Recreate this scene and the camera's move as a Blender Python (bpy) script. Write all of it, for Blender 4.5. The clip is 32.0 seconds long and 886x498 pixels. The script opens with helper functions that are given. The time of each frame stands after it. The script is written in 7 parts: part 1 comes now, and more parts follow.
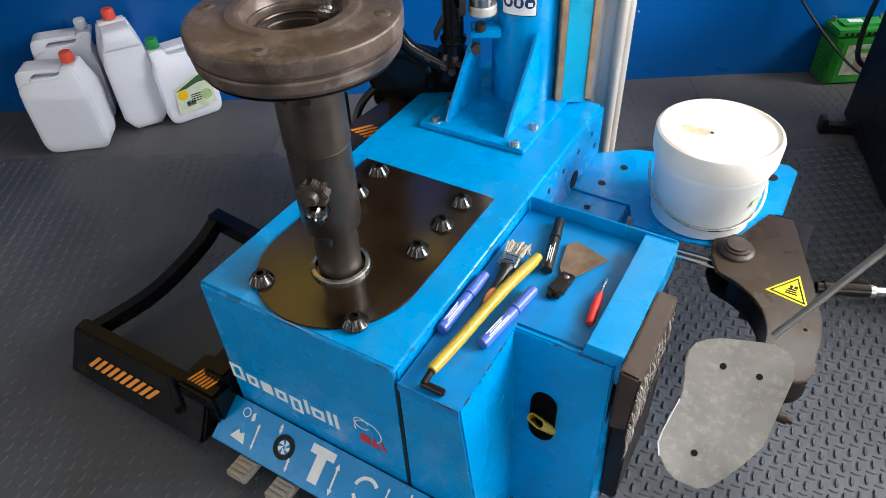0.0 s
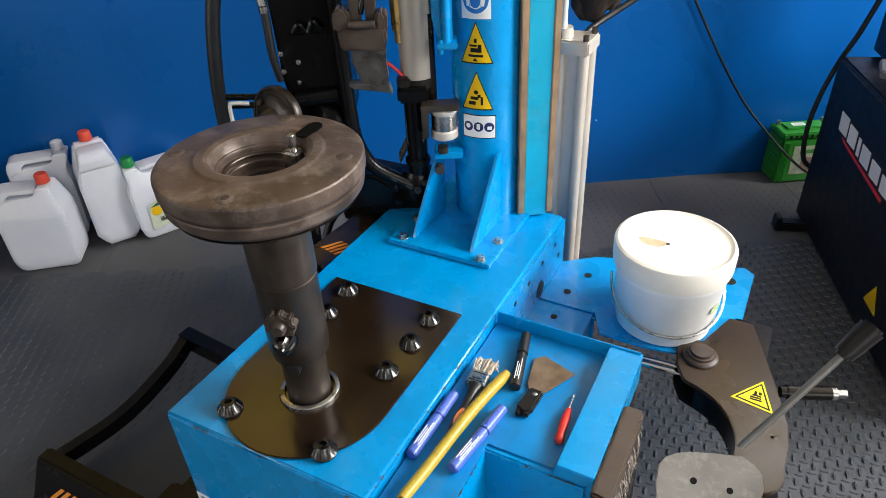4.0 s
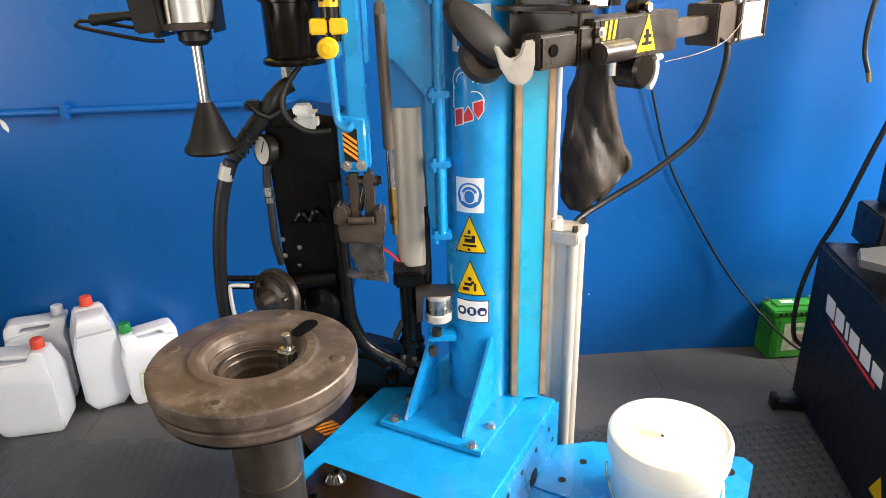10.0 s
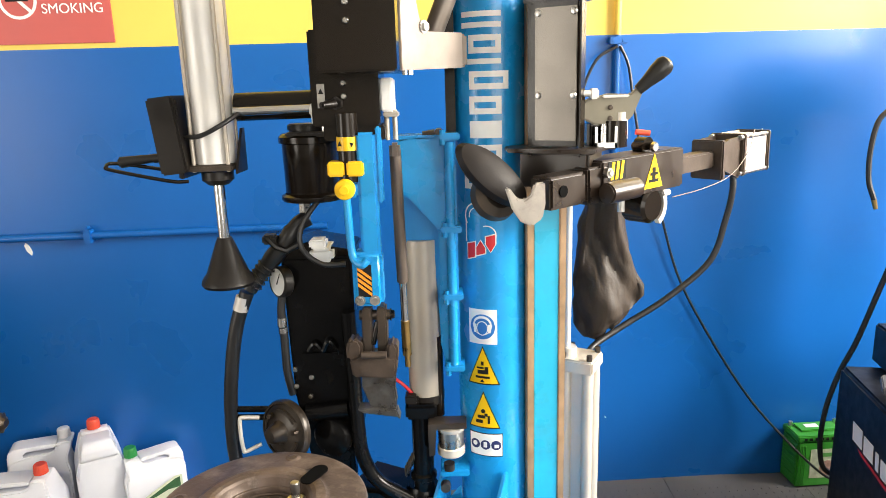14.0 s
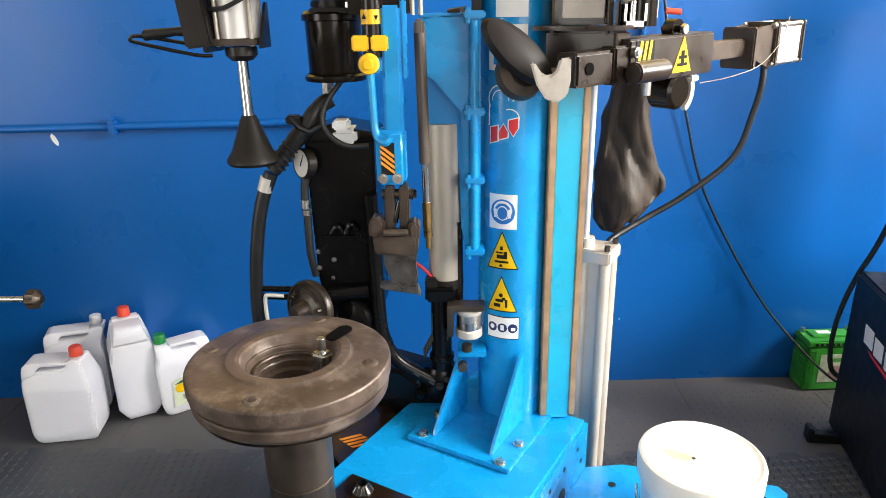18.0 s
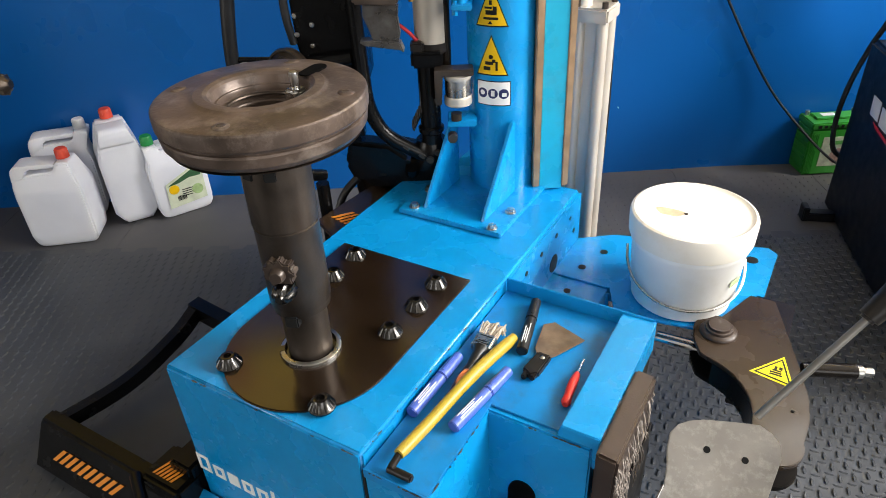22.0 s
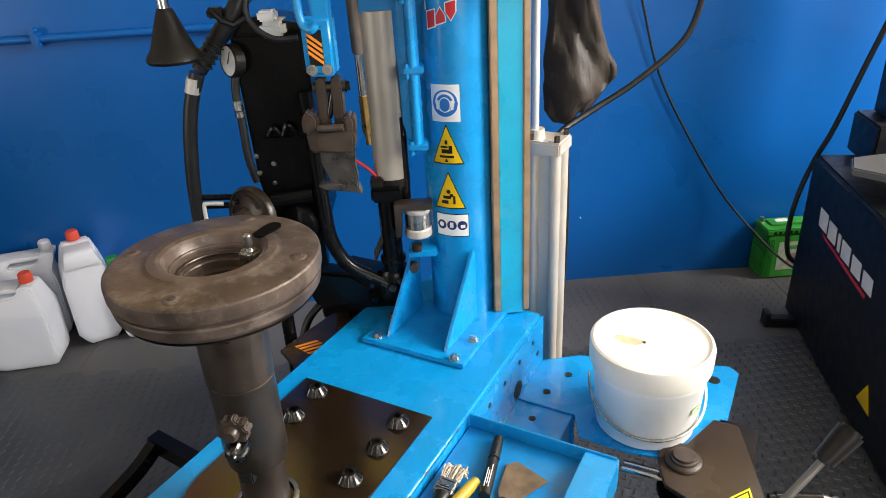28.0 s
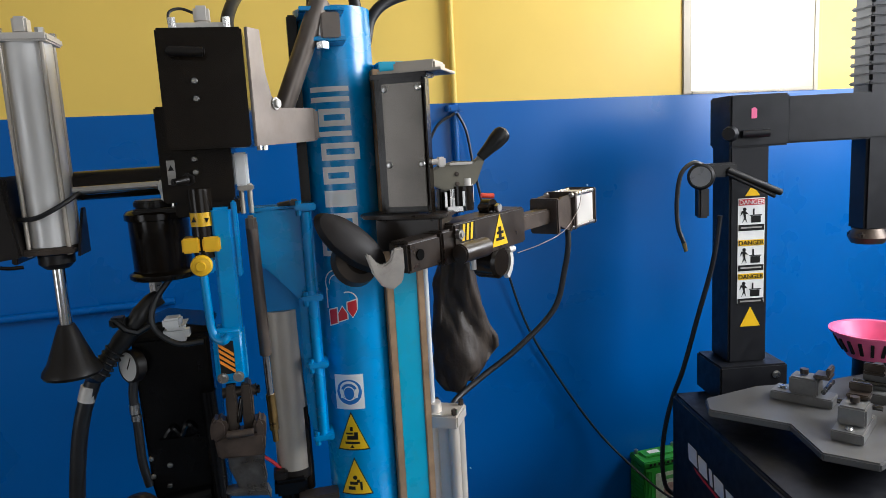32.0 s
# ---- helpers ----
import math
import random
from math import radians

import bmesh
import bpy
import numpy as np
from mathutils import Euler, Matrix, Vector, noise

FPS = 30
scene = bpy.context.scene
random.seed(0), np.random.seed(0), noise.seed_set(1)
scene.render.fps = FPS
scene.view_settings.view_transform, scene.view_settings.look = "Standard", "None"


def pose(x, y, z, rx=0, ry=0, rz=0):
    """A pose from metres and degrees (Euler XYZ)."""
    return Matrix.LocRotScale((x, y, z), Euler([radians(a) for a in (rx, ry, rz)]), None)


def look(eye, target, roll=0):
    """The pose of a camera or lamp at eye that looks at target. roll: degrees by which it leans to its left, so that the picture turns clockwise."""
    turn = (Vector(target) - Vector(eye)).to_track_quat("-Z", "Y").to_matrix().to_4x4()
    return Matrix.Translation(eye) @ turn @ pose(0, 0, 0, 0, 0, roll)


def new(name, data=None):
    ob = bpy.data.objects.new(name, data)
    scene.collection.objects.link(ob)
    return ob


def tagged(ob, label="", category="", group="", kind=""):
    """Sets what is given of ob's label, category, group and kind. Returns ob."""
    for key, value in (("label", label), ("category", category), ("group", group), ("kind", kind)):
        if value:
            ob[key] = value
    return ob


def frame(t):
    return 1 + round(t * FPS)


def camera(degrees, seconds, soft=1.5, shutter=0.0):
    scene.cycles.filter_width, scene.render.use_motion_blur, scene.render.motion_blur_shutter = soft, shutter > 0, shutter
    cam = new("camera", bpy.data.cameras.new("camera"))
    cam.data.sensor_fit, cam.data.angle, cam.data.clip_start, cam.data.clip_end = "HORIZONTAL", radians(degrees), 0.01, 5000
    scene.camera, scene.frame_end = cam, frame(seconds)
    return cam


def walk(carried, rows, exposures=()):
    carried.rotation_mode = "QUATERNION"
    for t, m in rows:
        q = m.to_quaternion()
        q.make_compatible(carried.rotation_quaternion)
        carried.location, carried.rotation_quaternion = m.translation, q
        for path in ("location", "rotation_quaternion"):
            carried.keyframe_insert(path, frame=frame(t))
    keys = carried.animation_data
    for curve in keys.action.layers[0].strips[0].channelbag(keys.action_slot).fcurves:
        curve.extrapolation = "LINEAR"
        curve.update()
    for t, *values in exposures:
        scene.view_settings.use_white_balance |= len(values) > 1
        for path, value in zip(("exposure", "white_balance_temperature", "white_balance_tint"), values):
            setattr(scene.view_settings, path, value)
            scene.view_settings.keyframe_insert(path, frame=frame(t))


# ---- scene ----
cam = camera(66.0, 32.0, soft=0.75)
PATH = [
    (0, (0.071, 0.132, 1.269), (-0.014, 1.621, -0.063), -2.9),
    (0.5, (0.072, 0.134, 1.281), (-0.012, 1.648, -0.023), -3.0),
    (1, (0.072, 0.127, 1.293), (-0.003, 1.667, 0.019), -2.6),
    (1.5, (0.075, 0.14, 1.295), (0.011, 1.699, 0.044), -2.6),
    (2, (0.079, 0.142, 1.307), (0.034, 1.737, 0.101), -2.6),
    (2.5, (0.087, 0.15, 1.315), (0.053, 1.766, 0.136), -2.9),
    (4.5, (0.096, 0.145, 1.335), (0.086, 1.808, 0.225), -3.0),
    (5, (0.099, 0.148, 1.342), (0.084, 1.832, 0.262), -3.3),
    (5.5, (0.101, 0.15, 1.35), (0.094, 1.857, 0.309), -2.9),
    (6, (0.104, 0.157, 1.355), (0.097, 1.867, 0.318), -3.0),
    (6.5, (0.105, 0.159, 1.358), (0.111, 1.879, 0.337), -2.4),
    (7, (0.107, 0.162, 1.36), (0.098, 1.883, 0.339), -3.0),
    (7.5, (0.109, 0.167, 1.366), (0.098, 1.906, 0.379), -3.2),
    (8, (0.11, 0.17, 1.375), (0.119, 1.95, 0.462), -2.5),
    (8.5, (0.111, 0.171, 1.388), (0.122, 1.985, 0.547), -2.3),
    (9, (0.11, 0.167, 1.396), (0.116, 2.006, 0.609), -2.0),
    (9.5, (0.109, 0.164, 1.402), (0.125, 2.017, 0.648), -1.7),
    (10, (0.106, 0.163, 1.404), (0.117, 2.02, 0.659), -1.5),
    (10.5, (0.102, 0.163, 1.407), (0.115, 2.03, 0.689), -1.5),
    (11, (0.103, 0.161, 1.419), (0.114, 2.056, 0.781), -1.6),
    (11.5, (0.102, 0.171, 1.439), (0.104, 2.088, 0.87), -1.8),
    (12, (0.104, 0.172, 1.445), (0.107, 2.095, 0.896), -1.7),
    (12.5, (0.105, 0.173, 1.445), (0.101, 2.096, 0.895), -1.6),
    (13, (0.107, 0.178, 1.445), (0.101, 2.101, 0.895), -1.6),
    (13.5, (0.108, 0.18, 1.451), (0.088, 2.111, 0.932), -1.9),
    (14, (0.106, 0.175, 1.459), (0.09, 2.124, 1.008), -1.7),
    (14.5, (0.108, 0.17, 1.469), (0.081, 2.141, 1.131), -1.5),
    (16.5, (0.106, 0.141, 1.473), (0.036, 2.12, 1.196), -1.5),
    (17, (0.101, 0.135, 1.436), (0.021, 2.09, 1.021), -1.0),
    (17.5, (0.1, 0.14, 1.406), (0.031, 2.059, 0.845), -1.1),
    (18, (0.097, 0.138, 1.384), (0.026, 2.022, 0.717), -1.0),
    (18.5, (0.101, 0.145, 1.353), (0.026, 1.984, 0.568), -1.8),
    (19, (0.104, 0.142, 1.317), (0.022, 1.949, 0.464), -1.9),
    (19.5, (0.11, 0.144, 1.296), (0.05, 1.923, 0.383), -1.5),
    (20, (0.116, 0.145, 1.282), (0.056, 1.905, 0.334), -2.0),
    (20.5, (0.121, 0.139, 1.267), (0.049, 1.878, 0.282), -2.7),
    (21, (0.121, 0.135, 1.25), (0.052, 1.853, 0.228), -2.6),
    (21.5, (0.122, 0.125, 1.238), (0.052, 1.814, 0.17), -2.6),
    (22, (0.121, 0.12, 1.23), (0.037, 1.79, 0.132), -3.1),
    (22.5, (0.126, 0.126, 1.229), (0.053, 1.797, 0.132), -3.2),
    (23, (0.128, 0.122, 1.214), (0.046, 1.754, 0.061), -3.3),
    (23.5, (0.126, 0.119, 1.19), (0.019, 1.674, -0.063), -3.9),
    (24, (0.127, 0.12, 1.172), (0.015, 1.574, -0.197), -3.8),
    (24.5, (0.139, 0.123, 1.169), (0.028, 1.509, -0.269), -4.3),
    (26.5, (0.159, 0.146, 1.229), (0.083, 1.702, -0.025), -3.9),
    (27, (0.158, 0.153, 1.267), (0.117, 1.806, 0.142), -3.4),
    (27.5, (0.16, 0.156, 1.299), (0.14, 1.879, 0.284), -3.4),
    (28, (0.162, 0.16, 1.323), (0.151, 1.952, 0.435), -3.2),
    (28.5, (0.163, 0.161, 1.358), (0.16, 2.008, 0.59), -3.0),
    (29, (0.165, 0.153, 1.396), (0.183, 2.053, 0.77), -2.8),
    (29.5, (0.157, 0.143, 1.44), (0.193, 2.088, 0.976), -2.5),
    (30, (0.155, 0.136, 1.479), (0.231, 2.107, 1.144), -2.5),
    (30.5, (0.152, 0.122, 1.512), (0.221, 2.109, 1.288), -2.5),
    (31, (0.159, 0.109, 1.538), (0.329, 2.097, 1.401), -2.3),
    (31.5, (0.162, 0.104, 1.51), (0.417, 2.074, 1.273), -2.0),
    (32, (0.078, 0.140, 1.480), (0.512, 2.069, 1.178), -3.1),
]
walk(cam, [(t, look(eye, target, roll)) for t, eye, target, roll in PATH],
     exposures=[(0, -0.12, 6100, 10), (2, -0.15, 6150, 10), (5, -0.22, 6450, 10), (6, -0.17, 6550, 10), (7.5, -0.08, 6750, 10), (8, 0.02, 6850, 10), (9, 0.22, 6800, 10), (12, 0.5, 7050, 10), (14.5, 0.52, 7050, 10), (16.5, -0.35, 5850, 10), (17, -0.34, 5800, 10), (17.5, 0.25, 6500, 10), (18, 0.36, 6700, 10), (19, 0.3, 6950, 10), (21, 0.0, 6600, 10), (22, -0.05, 6600, 10), (23, -0.1, 6550, 10), (24.5, -0.16, 6450, 10), (27, -0.25, 6400, 10), (28, -0.08, 6650, 10), (29, 0.27, 7000, 10), (30, 0.4, 7100, 10), (30.6, -0.12, 6600, 10), (31, -0.8, 6050, 10), (31.5, -1.1, 6000, 10), (32, -1.02, 5950, 10)])

# ---------------------------------------------------------------- light
world = bpy.data.worlds.new("world")
world.use_nodes = True
scene.world = world
wn = world.node_tree.nodes
sky = wn.new("ShaderNodeTexSky")
sky.sky_type, sky.sun_disc, sky.sun_elevation, sky.sun_rotation = "NISHITA", False, radians(48), radians(110)
world.node_tree.links.new(sky.outputs[0], wn["Background"].inputs[0])
wn["Background"].inputs[1].default_value = 0.12


def area_lamp(name, eye, target, sx, sy, power, colour):
    lamp = bpy.data.lights.new(name, "AREA")
    lamp.shape, lamp.size, lamp.size_y, lamp.energy, lamp.color = "RECTANGLE", sx, sy, power, colour
    ob = new(name, lamp)
    ob.matrix_world = look(eye, target)
    return ob


# daylight through a high side opening and a door opposite, plus an added front fill
area_lamp("side_opening_light", (3.44, 0.75, 2.27), (0.4, 0.75, 1.6), 2.3, 1.20, 345, (1.0, 0.97, 0.93))
area_lamp("front_fill_light", (1.75, -2.94, 1.55), (1.2, 1.2, 1.25), 2.6, 2.1, 50, (1.0, 0.975, 0.945))
area_lamp("west_door_light", (-3.44, -1.10, 1.45), (0.0, 0.6, 1.2), 1.5, 1.9, 44, (1.0, 0.97, 0.93))


# ---------------------------------------------------------------- materials
def material(name, colour, rough=0.5, metal=0.0, vary=0.12, scale=30.0, bump=0.05, fine=250.0, dirt=None, dirt_amount=0.0, coat=0.0,
             dirt_scale=6.0, spec=0.5, per_object=0.0, sub=0.0):
    m = bpy.data.materials.new(name)
    m.use_nodes = True
    n, l = m.node_tree.nodes, m.node_tree.links
    b = n["Principled BSDF"]
    tc = n.new("ShaderNodeTexCoord")
    big = n.new("ShaderNodeTexNoise")
    big.inputs["Scale"].default_value, big.inputs["Detail"].default_value = scale, 4.0
    l.new(tc.outputs["Object"], big.inputs["Vector"])
    small = n.new("ShaderNodeTexNoise")
    small.inputs["Scale"].default_value, small.inputs["Detail"].default_value = fine, 2.0
    l.new(tc.outputs["Object"], small.inputs["Vector"])
    ramp = n.new("ShaderNodeMapRange")
    ramp.inputs["From Min"].default_value, ramp.inputs["From Max"].default_value = 0.3, 0.7
    ramp.inputs["To Min"].default_value, ramp.inputs["To Max"].default_value = 1 - vary, 1 + vary
    l.new(big.outputs["Fac"], ramp.inputs["Value"])
    last = ramp.outputs["Result"]
    if per_object:
        info = n.new("ShaderNodeObjectInfo")
        pr = n.new("ShaderNodeMapRange")
        pr.inputs["To Min"].default_value, pr.inputs["To Max"].default_value = 1 - per_object, 1 + per_object
        l.new(info.outputs["Random"], pr.inputs["Value"])
        mul = n.new("ShaderNodeMath")
        mul.operation = "MULTIPLY"
        l.new(last, mul.inputs[0])
        l.new(pr.outputs["Result"], mul.inputs[1])
        last = mul.outputs[0]
    col = n.new("ShaderNodeMix")
    col.data_type, col.blend_type = "RGBA", "MULTIPLY"
    col.inputs["Factor"].default_value = 1.0
    col.inputs["A"].default_value = (*colour, 1)
    l.new(last, col.inputs["B"])
    out = col.outputs["Result"]
    if dirt:
        dn = n.new("ShaderNodeTexNoise")
        dn.inputs["Scale"].default_value, dn.inputs["Detail"].default_value, dn.inputs["Roughness"].default_value = dirt_scale, 8.0, 0.7
        l.new(tc.outputs["Object"], dn.inputs["Vector"])
        dr = n.new("ShaderNodeMapRange")
        dr.inputs["From Min"].default_value, dr.inputs["From Max"].default_value = 0.5, 0.75
        dr.inputs["To Max"].default_value = dirt_amount
        l.new(dn.outputs["Fac"], dr.inputs["Value"])
        dm = n.new("ShaderNodeMix")
        dm.data_type = "RGBA"
        dm.inputs["B"].default_value = (*dirt, 1)
        l.new(dr.outputs["Result"], dm.inputs["Factor"])
        l.new(out, dm.inputs["A"])
        out = dm.outputs["Result"]
    l.new(out, b.inputs["Base Color"])
    rr = n.new("ShaderNodeMapRange")
    rr.inputs["From Min"].default_value, rr.inputs["From Max"].default_value = 0.3, 0.7
    rr.inputs["To Min"].default_value, rr.inputs["To Max"].default_value = max(0.03, rough * 0.8), min(1.0, rough * 1.2)
    l.new(big.outputs["Fac"], rr.inputs["Value"])
    l.new(rr.outputs["Result"], b.inputs["Roughness"])
    b.inputs["Metallic"].default_value = metal
    b.inputs["Specular IOR Level"].default_value = spec
    b.inputs["Coat Weight"].default_value = coat
    if sub:
        b.inputs["Subsurface Weight"].default_value = sub
        b.inputs["Subsurface Radius"].default_value = (0.02, 0.02, 0.02)
        b.inputs["Subsurface Scale"].default_value = 1.6
    if bump:
        bp = n.new("ShaderNodeBump")
        bp.inputs["Strength"].default_value, bp.inputs["Distance"].default_value = bump, 0.002
        add = n.new("ShaderNodeMath")
        add.operation = "ADD"
        l.new(big.outputs["Fac"], add.inputs[0])
        l.new(small.outputs["Fac"], add.inputs[1])
        l.new(add.outputs[0], bp.inputs["Height"])
        l.new(bp.outputs["Normal"], b.inputs["Normal"])
    return m


BLUE = material("machine_blue_paint", (0.0, 0.255, 0.60), 0.27, vary=0.06, scale=14, bump=0.03, fine=500, dirt=(0.03, 0.12, 0.25), dirt_amount=0.25, coat=0.2)
BLUE_WORN = material("worn_blue_paint", (0.0, 0.20, 0.52), 0.42, vary=0.10, scale=12, bump=0.05, dirt=(0.06, 0.10, 0.14), dirt_amount=0.6, dirt_scale=14)
WALL_BLUE = material("wall_blue_gloss", (0.002, 0.100, 0.375), 0.30, vary=0.05, scale=2.5, bump=0.06, fine=60, spec=0.38)
WALL_YELLOW = material("wall_yellow_gloss", (0.80, 0.565, 0.120), 0.40, vary=0.04, scale=2.5, bump=0.05, fine=60, spec=0.22)
PLAIN_WALL = material("plain_plaster", (0.34, 0.33, 0.31), 0.8, vary=0.05, scale=3, bump=0.1)
CEIL = material("ceiling_grey", (0.52, 0.50, 0.46), 0.8, vary=0.04, scale=3, bump=0.08)
RUBBER = material("rubber_mat", (0.064, 0.070, 0.081), 0.46, vary=0.18, scale=5, bump=0.15, fine=300, dirt=(0.08, 0.079, 0.079), dirt_amount=0.35, dirt_scale=3, per_object=0.06, spec=0.35)
RUBBER_LIGHT = material("dusty_rubber_mat", (0.094, 0.093, 0.098), 0.6, vary=0.15, scale=5, bump=0.15, fine=300, dirt=(0.13, 0.125, 0.12), dirt_amount=0.4, dirt_scale=4, per_object=0.08)
BLACK = material("black_enamel", (0.009, 0.0062, 0.004), 0.20, vary=0.15, scale=20, bump=0.02, spec=0.30)
RAIL_BLUE = material("cyan_rail_paint", (0.01, 0.40, 0.62), 0.3, vary=0.06, scale=14, bump=0.03, dirt=(0.10, 0.22, 0.26), dirt_amount=0.3, dirt_scale=20)
DULL_ALU = material("dull_cylinder_sleeve", (0.44, 0.395, 0.335), 0.42, metal=0.4, vary=0.08, scale=12, bump=0.03)
OLIVE_STEEL = material("olive_zinc_steel", (0.17, 0.155, 0.115), 0.42, metal=0.3, vary=0.15, scale=25, bump=0.05)
BLACK_CHROME = material("blackened_bolt_steel", (0.085, 0.082, 0.078), 0.24, metal=1.0, vary=0.15, scale=40, bump=0.03)
RUBBER_STUD = material("polished_rubber_crown", (0.064, 0.069, 0.078), 0.18, vary=0.15, scale=8, bump=0.05)
NAVY_PRINT = material("navy_print", (0.012, 0.02, 0.10), 0.5, vary=0.03, scale=40, bump=0.0)
BLACK_PLATE = material("glossy_black_plate", (0.013, 0.007, 0.0035), 0.17, vary=0.1, scale=10, bump=0.006, spec=1.0)
BLACK_MATT = material("matt_black_paint", (0.009, 0.0068, 0.0055), 0.40, vary=0.2, scale=18, bump=0.06, dirt=(0.04, 0.036, 0.032), dirt_amount=0.2, spec=0.35)
JET = material("jet_black_enamel", (0.0035, 0.0034, 0.0036), 0.24, vary=0.15, scale=20, bump=0.02, spec=0.22)
BROWN_BLACK = material("brown_black_steel", (0.026, 0.0175, 0.0125), 0.32, vary=0.25, scale=22, bump=0.05, spec=0.5)
HOOK_STEEL = material("bare_hook_steel", (0.44, 0.40, 0.355), 0.38, metal=0.5, vary=0.15, scale=24, bump=0.05, dirt=(0.16, 0.12, 0.09), dirt_amount=0.5, dirt_scale=30)
PLASTIC_BLACK = material("black_plastic", (0.010, 0.0095, 0.009), 0.38, vary=0.1, scale=30, bump=0.03)
HOSE = material("black_rubber_hose", (0.014, 0.014, 0.015), 0.42, vary=0.15, scale=40, bump=0.08)
STEEL_DARK = material("oiled_dark_steel", (0.080, 0.064, 0.052), 0.38, metal=0.75, vary=0.3, scale=16, bump=0.10, fine=180, dirt=(0.10, 0.07, 0.05), dirt_amount=0.6, dirt_scale=9)
STEEL_BROWN = material("worn_brown_steel", (0.098, 0.070, 0.055), 0.40, metal=0.35, vary=0.45, scale=17, bump=0.20, fine=150, dirt=(0.29, 0.235, 0.195), dirt_amount=0.75, dirt_scale=19)
RUSTED = material("oily_brown_casting", (0.060, 0.043, 0.033), 0.40, metal=0.2, vary=0.35, scale=24, bump=0.12, fine=200, dirt=(0.16, 0.13, 0.105), dirt_amount=0.35, dirt_scale=22)
STEEL = material("bright_steel", (0.55, 0.54, 0.52), 0.28, metal=1.0, vary=0.12, scale=30, bump=0.03, dirt=(0.2, 0.17, 0.14), dirt_amount=0.3)
CHROME = material("chrome", (0.72, 0.72, 0.72), 0.10, metal=1.0, vary=0.05, scale=30, bump=0.0)
ALU = material("anodised_aluminium", (0.66, 0.625, 0.58), 0.48, metal=0.45, vary=0.05, scale=12, bump=0.02)
PRESS_ALU = material("satin_cylinder_barrel", (0.70, 0.685, 0.66), 0.40, metal=0.25, vary=0.05, scale=9, bump=0.02)
LIFT_ALU = material("cream_anodised_profile", (0.60, 0.55, 0.48), 0.42, metal=0.35, vary=0.06, scale=10, bump=0.03, dirt=(0.40, 0.35, 0.28), dirt_amount=0.3, dirt_scale=8)
PLATE_GREY = material("scuffed_grey_plate", (0.36, 0.342, 0.315), 0.42, metal=0.3, vary=0.14, scale=18, bump=0.12, fine=140, dirt=(0.62, 0.60, 0.56), dirt_amount=0.7, dirt_scale=52)
RAIL_BROWN = material("greased_rail_edge", (0.40, 0.26, 0.15), 0.4, metal=0.35, vary=0.25, scale=25, bump=0.05)
BEIGE = material("dusty_bare_steel", (0.19, 0.162, 0.14), 0.40, metal=0.6, vary=0.15, scale=16, bump=0.05, dirt=(0.16, 0.12, 0.09), dirt_amount=0.4, dirt_scale=18)
WHITE = material("white_print", (0.82, 0.82, 0.80), 0.5, vary=0.03, scale=40, bump=0.0)
PRINT_BLACK = material("black_print", (0.015, 0.015, 0.015), 0.5, vary=0.03, scale=40, bump=0.0, spec=0.12)
PRINT_BLUE = material("blue_print", (0.01, 0.16, 0.50), 0.5, vary=0.03, scale=40, bump=0.0)
PRINT_RED = material("red_print", (0.60, 0.02, 0.03), 0.45, vary=0.04, scale=40, bump=0.0)
YELLOW = material("yellow_sticker", (0.85, 0.52, 0.0), 0.4, vary=0.04, scale=40, bump=0.0)
LEMON = material("lemon_sticker", (0.83, 0.72, 0.01), 0.4, vary=0.04, scale=40, bump=0.0)
ORANGE = material("orange_reflective_tape", (0.80, 0.27, 0.02), 0.4, vary=0.05, scale=60, bump=0.0)
YELLOW_PART = material("yellow_plastic", (0.80, 0.47, 0.012), 0.35, vary=0.06, scale=30, bump=0.02)
YELLOW_TOOL = material("yellow_handle", (0.44, 0.315, 0.028), 0.4, vary=0.12, scale=30, bump=0.03, dirt=(0.16, 0.11, 0.04), dirt_amount=0.7, dirt_scale=30)
HDPE = material("milky_plastic", (0.82, 0.84, 0.92), 0.45, vary=0.03, scale=8, bump=0.03, sub=0.8)
BUCKET = material("white_bucket_plastic", (0.84, 0.83, 0.80), 0.38, vary=0.03, scale=9, bump=0.03, dirt=(0.62, 0.55, 0.42), dirt_amount=0.35, dirt_scale=5)
CAP_RED = material("red_cap", (0.74, 0.075, 0.035), 0.4, vary=0.05, scale=60, bump=0.0)
CAP_GREEN = material("green_cap", (0.01, 0.24, 0.05), 0.4, vary=0.05, scale=60, bump=0.0)
GREEN = material("green_battery_case", (0.035, 0.30, 0.03), 0.38, vary=0.12, scale=14, bump=0.04, dirt=(0.25, 0.35, 0.2), dirt_amount=0.2)
PEN_BLUE = material("blue_marker_barrel", (0.075, 0.135, 0.50), 0.35, vary=0.06, scale=60, bump=0.0)
ORANGE_PART = material("orange_grip", (0.70, 0.22, 0.06), 0.5, vary=0.08, scale=60, bump=0.02)
BRISTLE = material("pale_bristle", (0.50, 0.43, 0.34), 0.8, vary=0.3, scale=120, bump=0.3)
SCRAPER = material("rusty_scraper_blade", (0.19, 0.135, 0.09), 0.42, metal=0.35, vary=0.3, scale=35, bump=0.08, dirt=(0.10, 0.05, 0.025), dirt_amount=0.6, dirt_scale=30)
RED_TOOL = material("red_tool_handle", (0.62, 0.03, 0.02), 0.35, vary=0.06, scale=60, bump=0.0)
RED_CABLE = material("red_air_line", (0.55, 0.01, 0.02), 0.4, vary=0.05, scale=60, bump=0.0)
PINK = material("pink_plastic", (0.80, 0.14, 0.30), 0.4, vary=0.05, scale=30, bump=0.02)
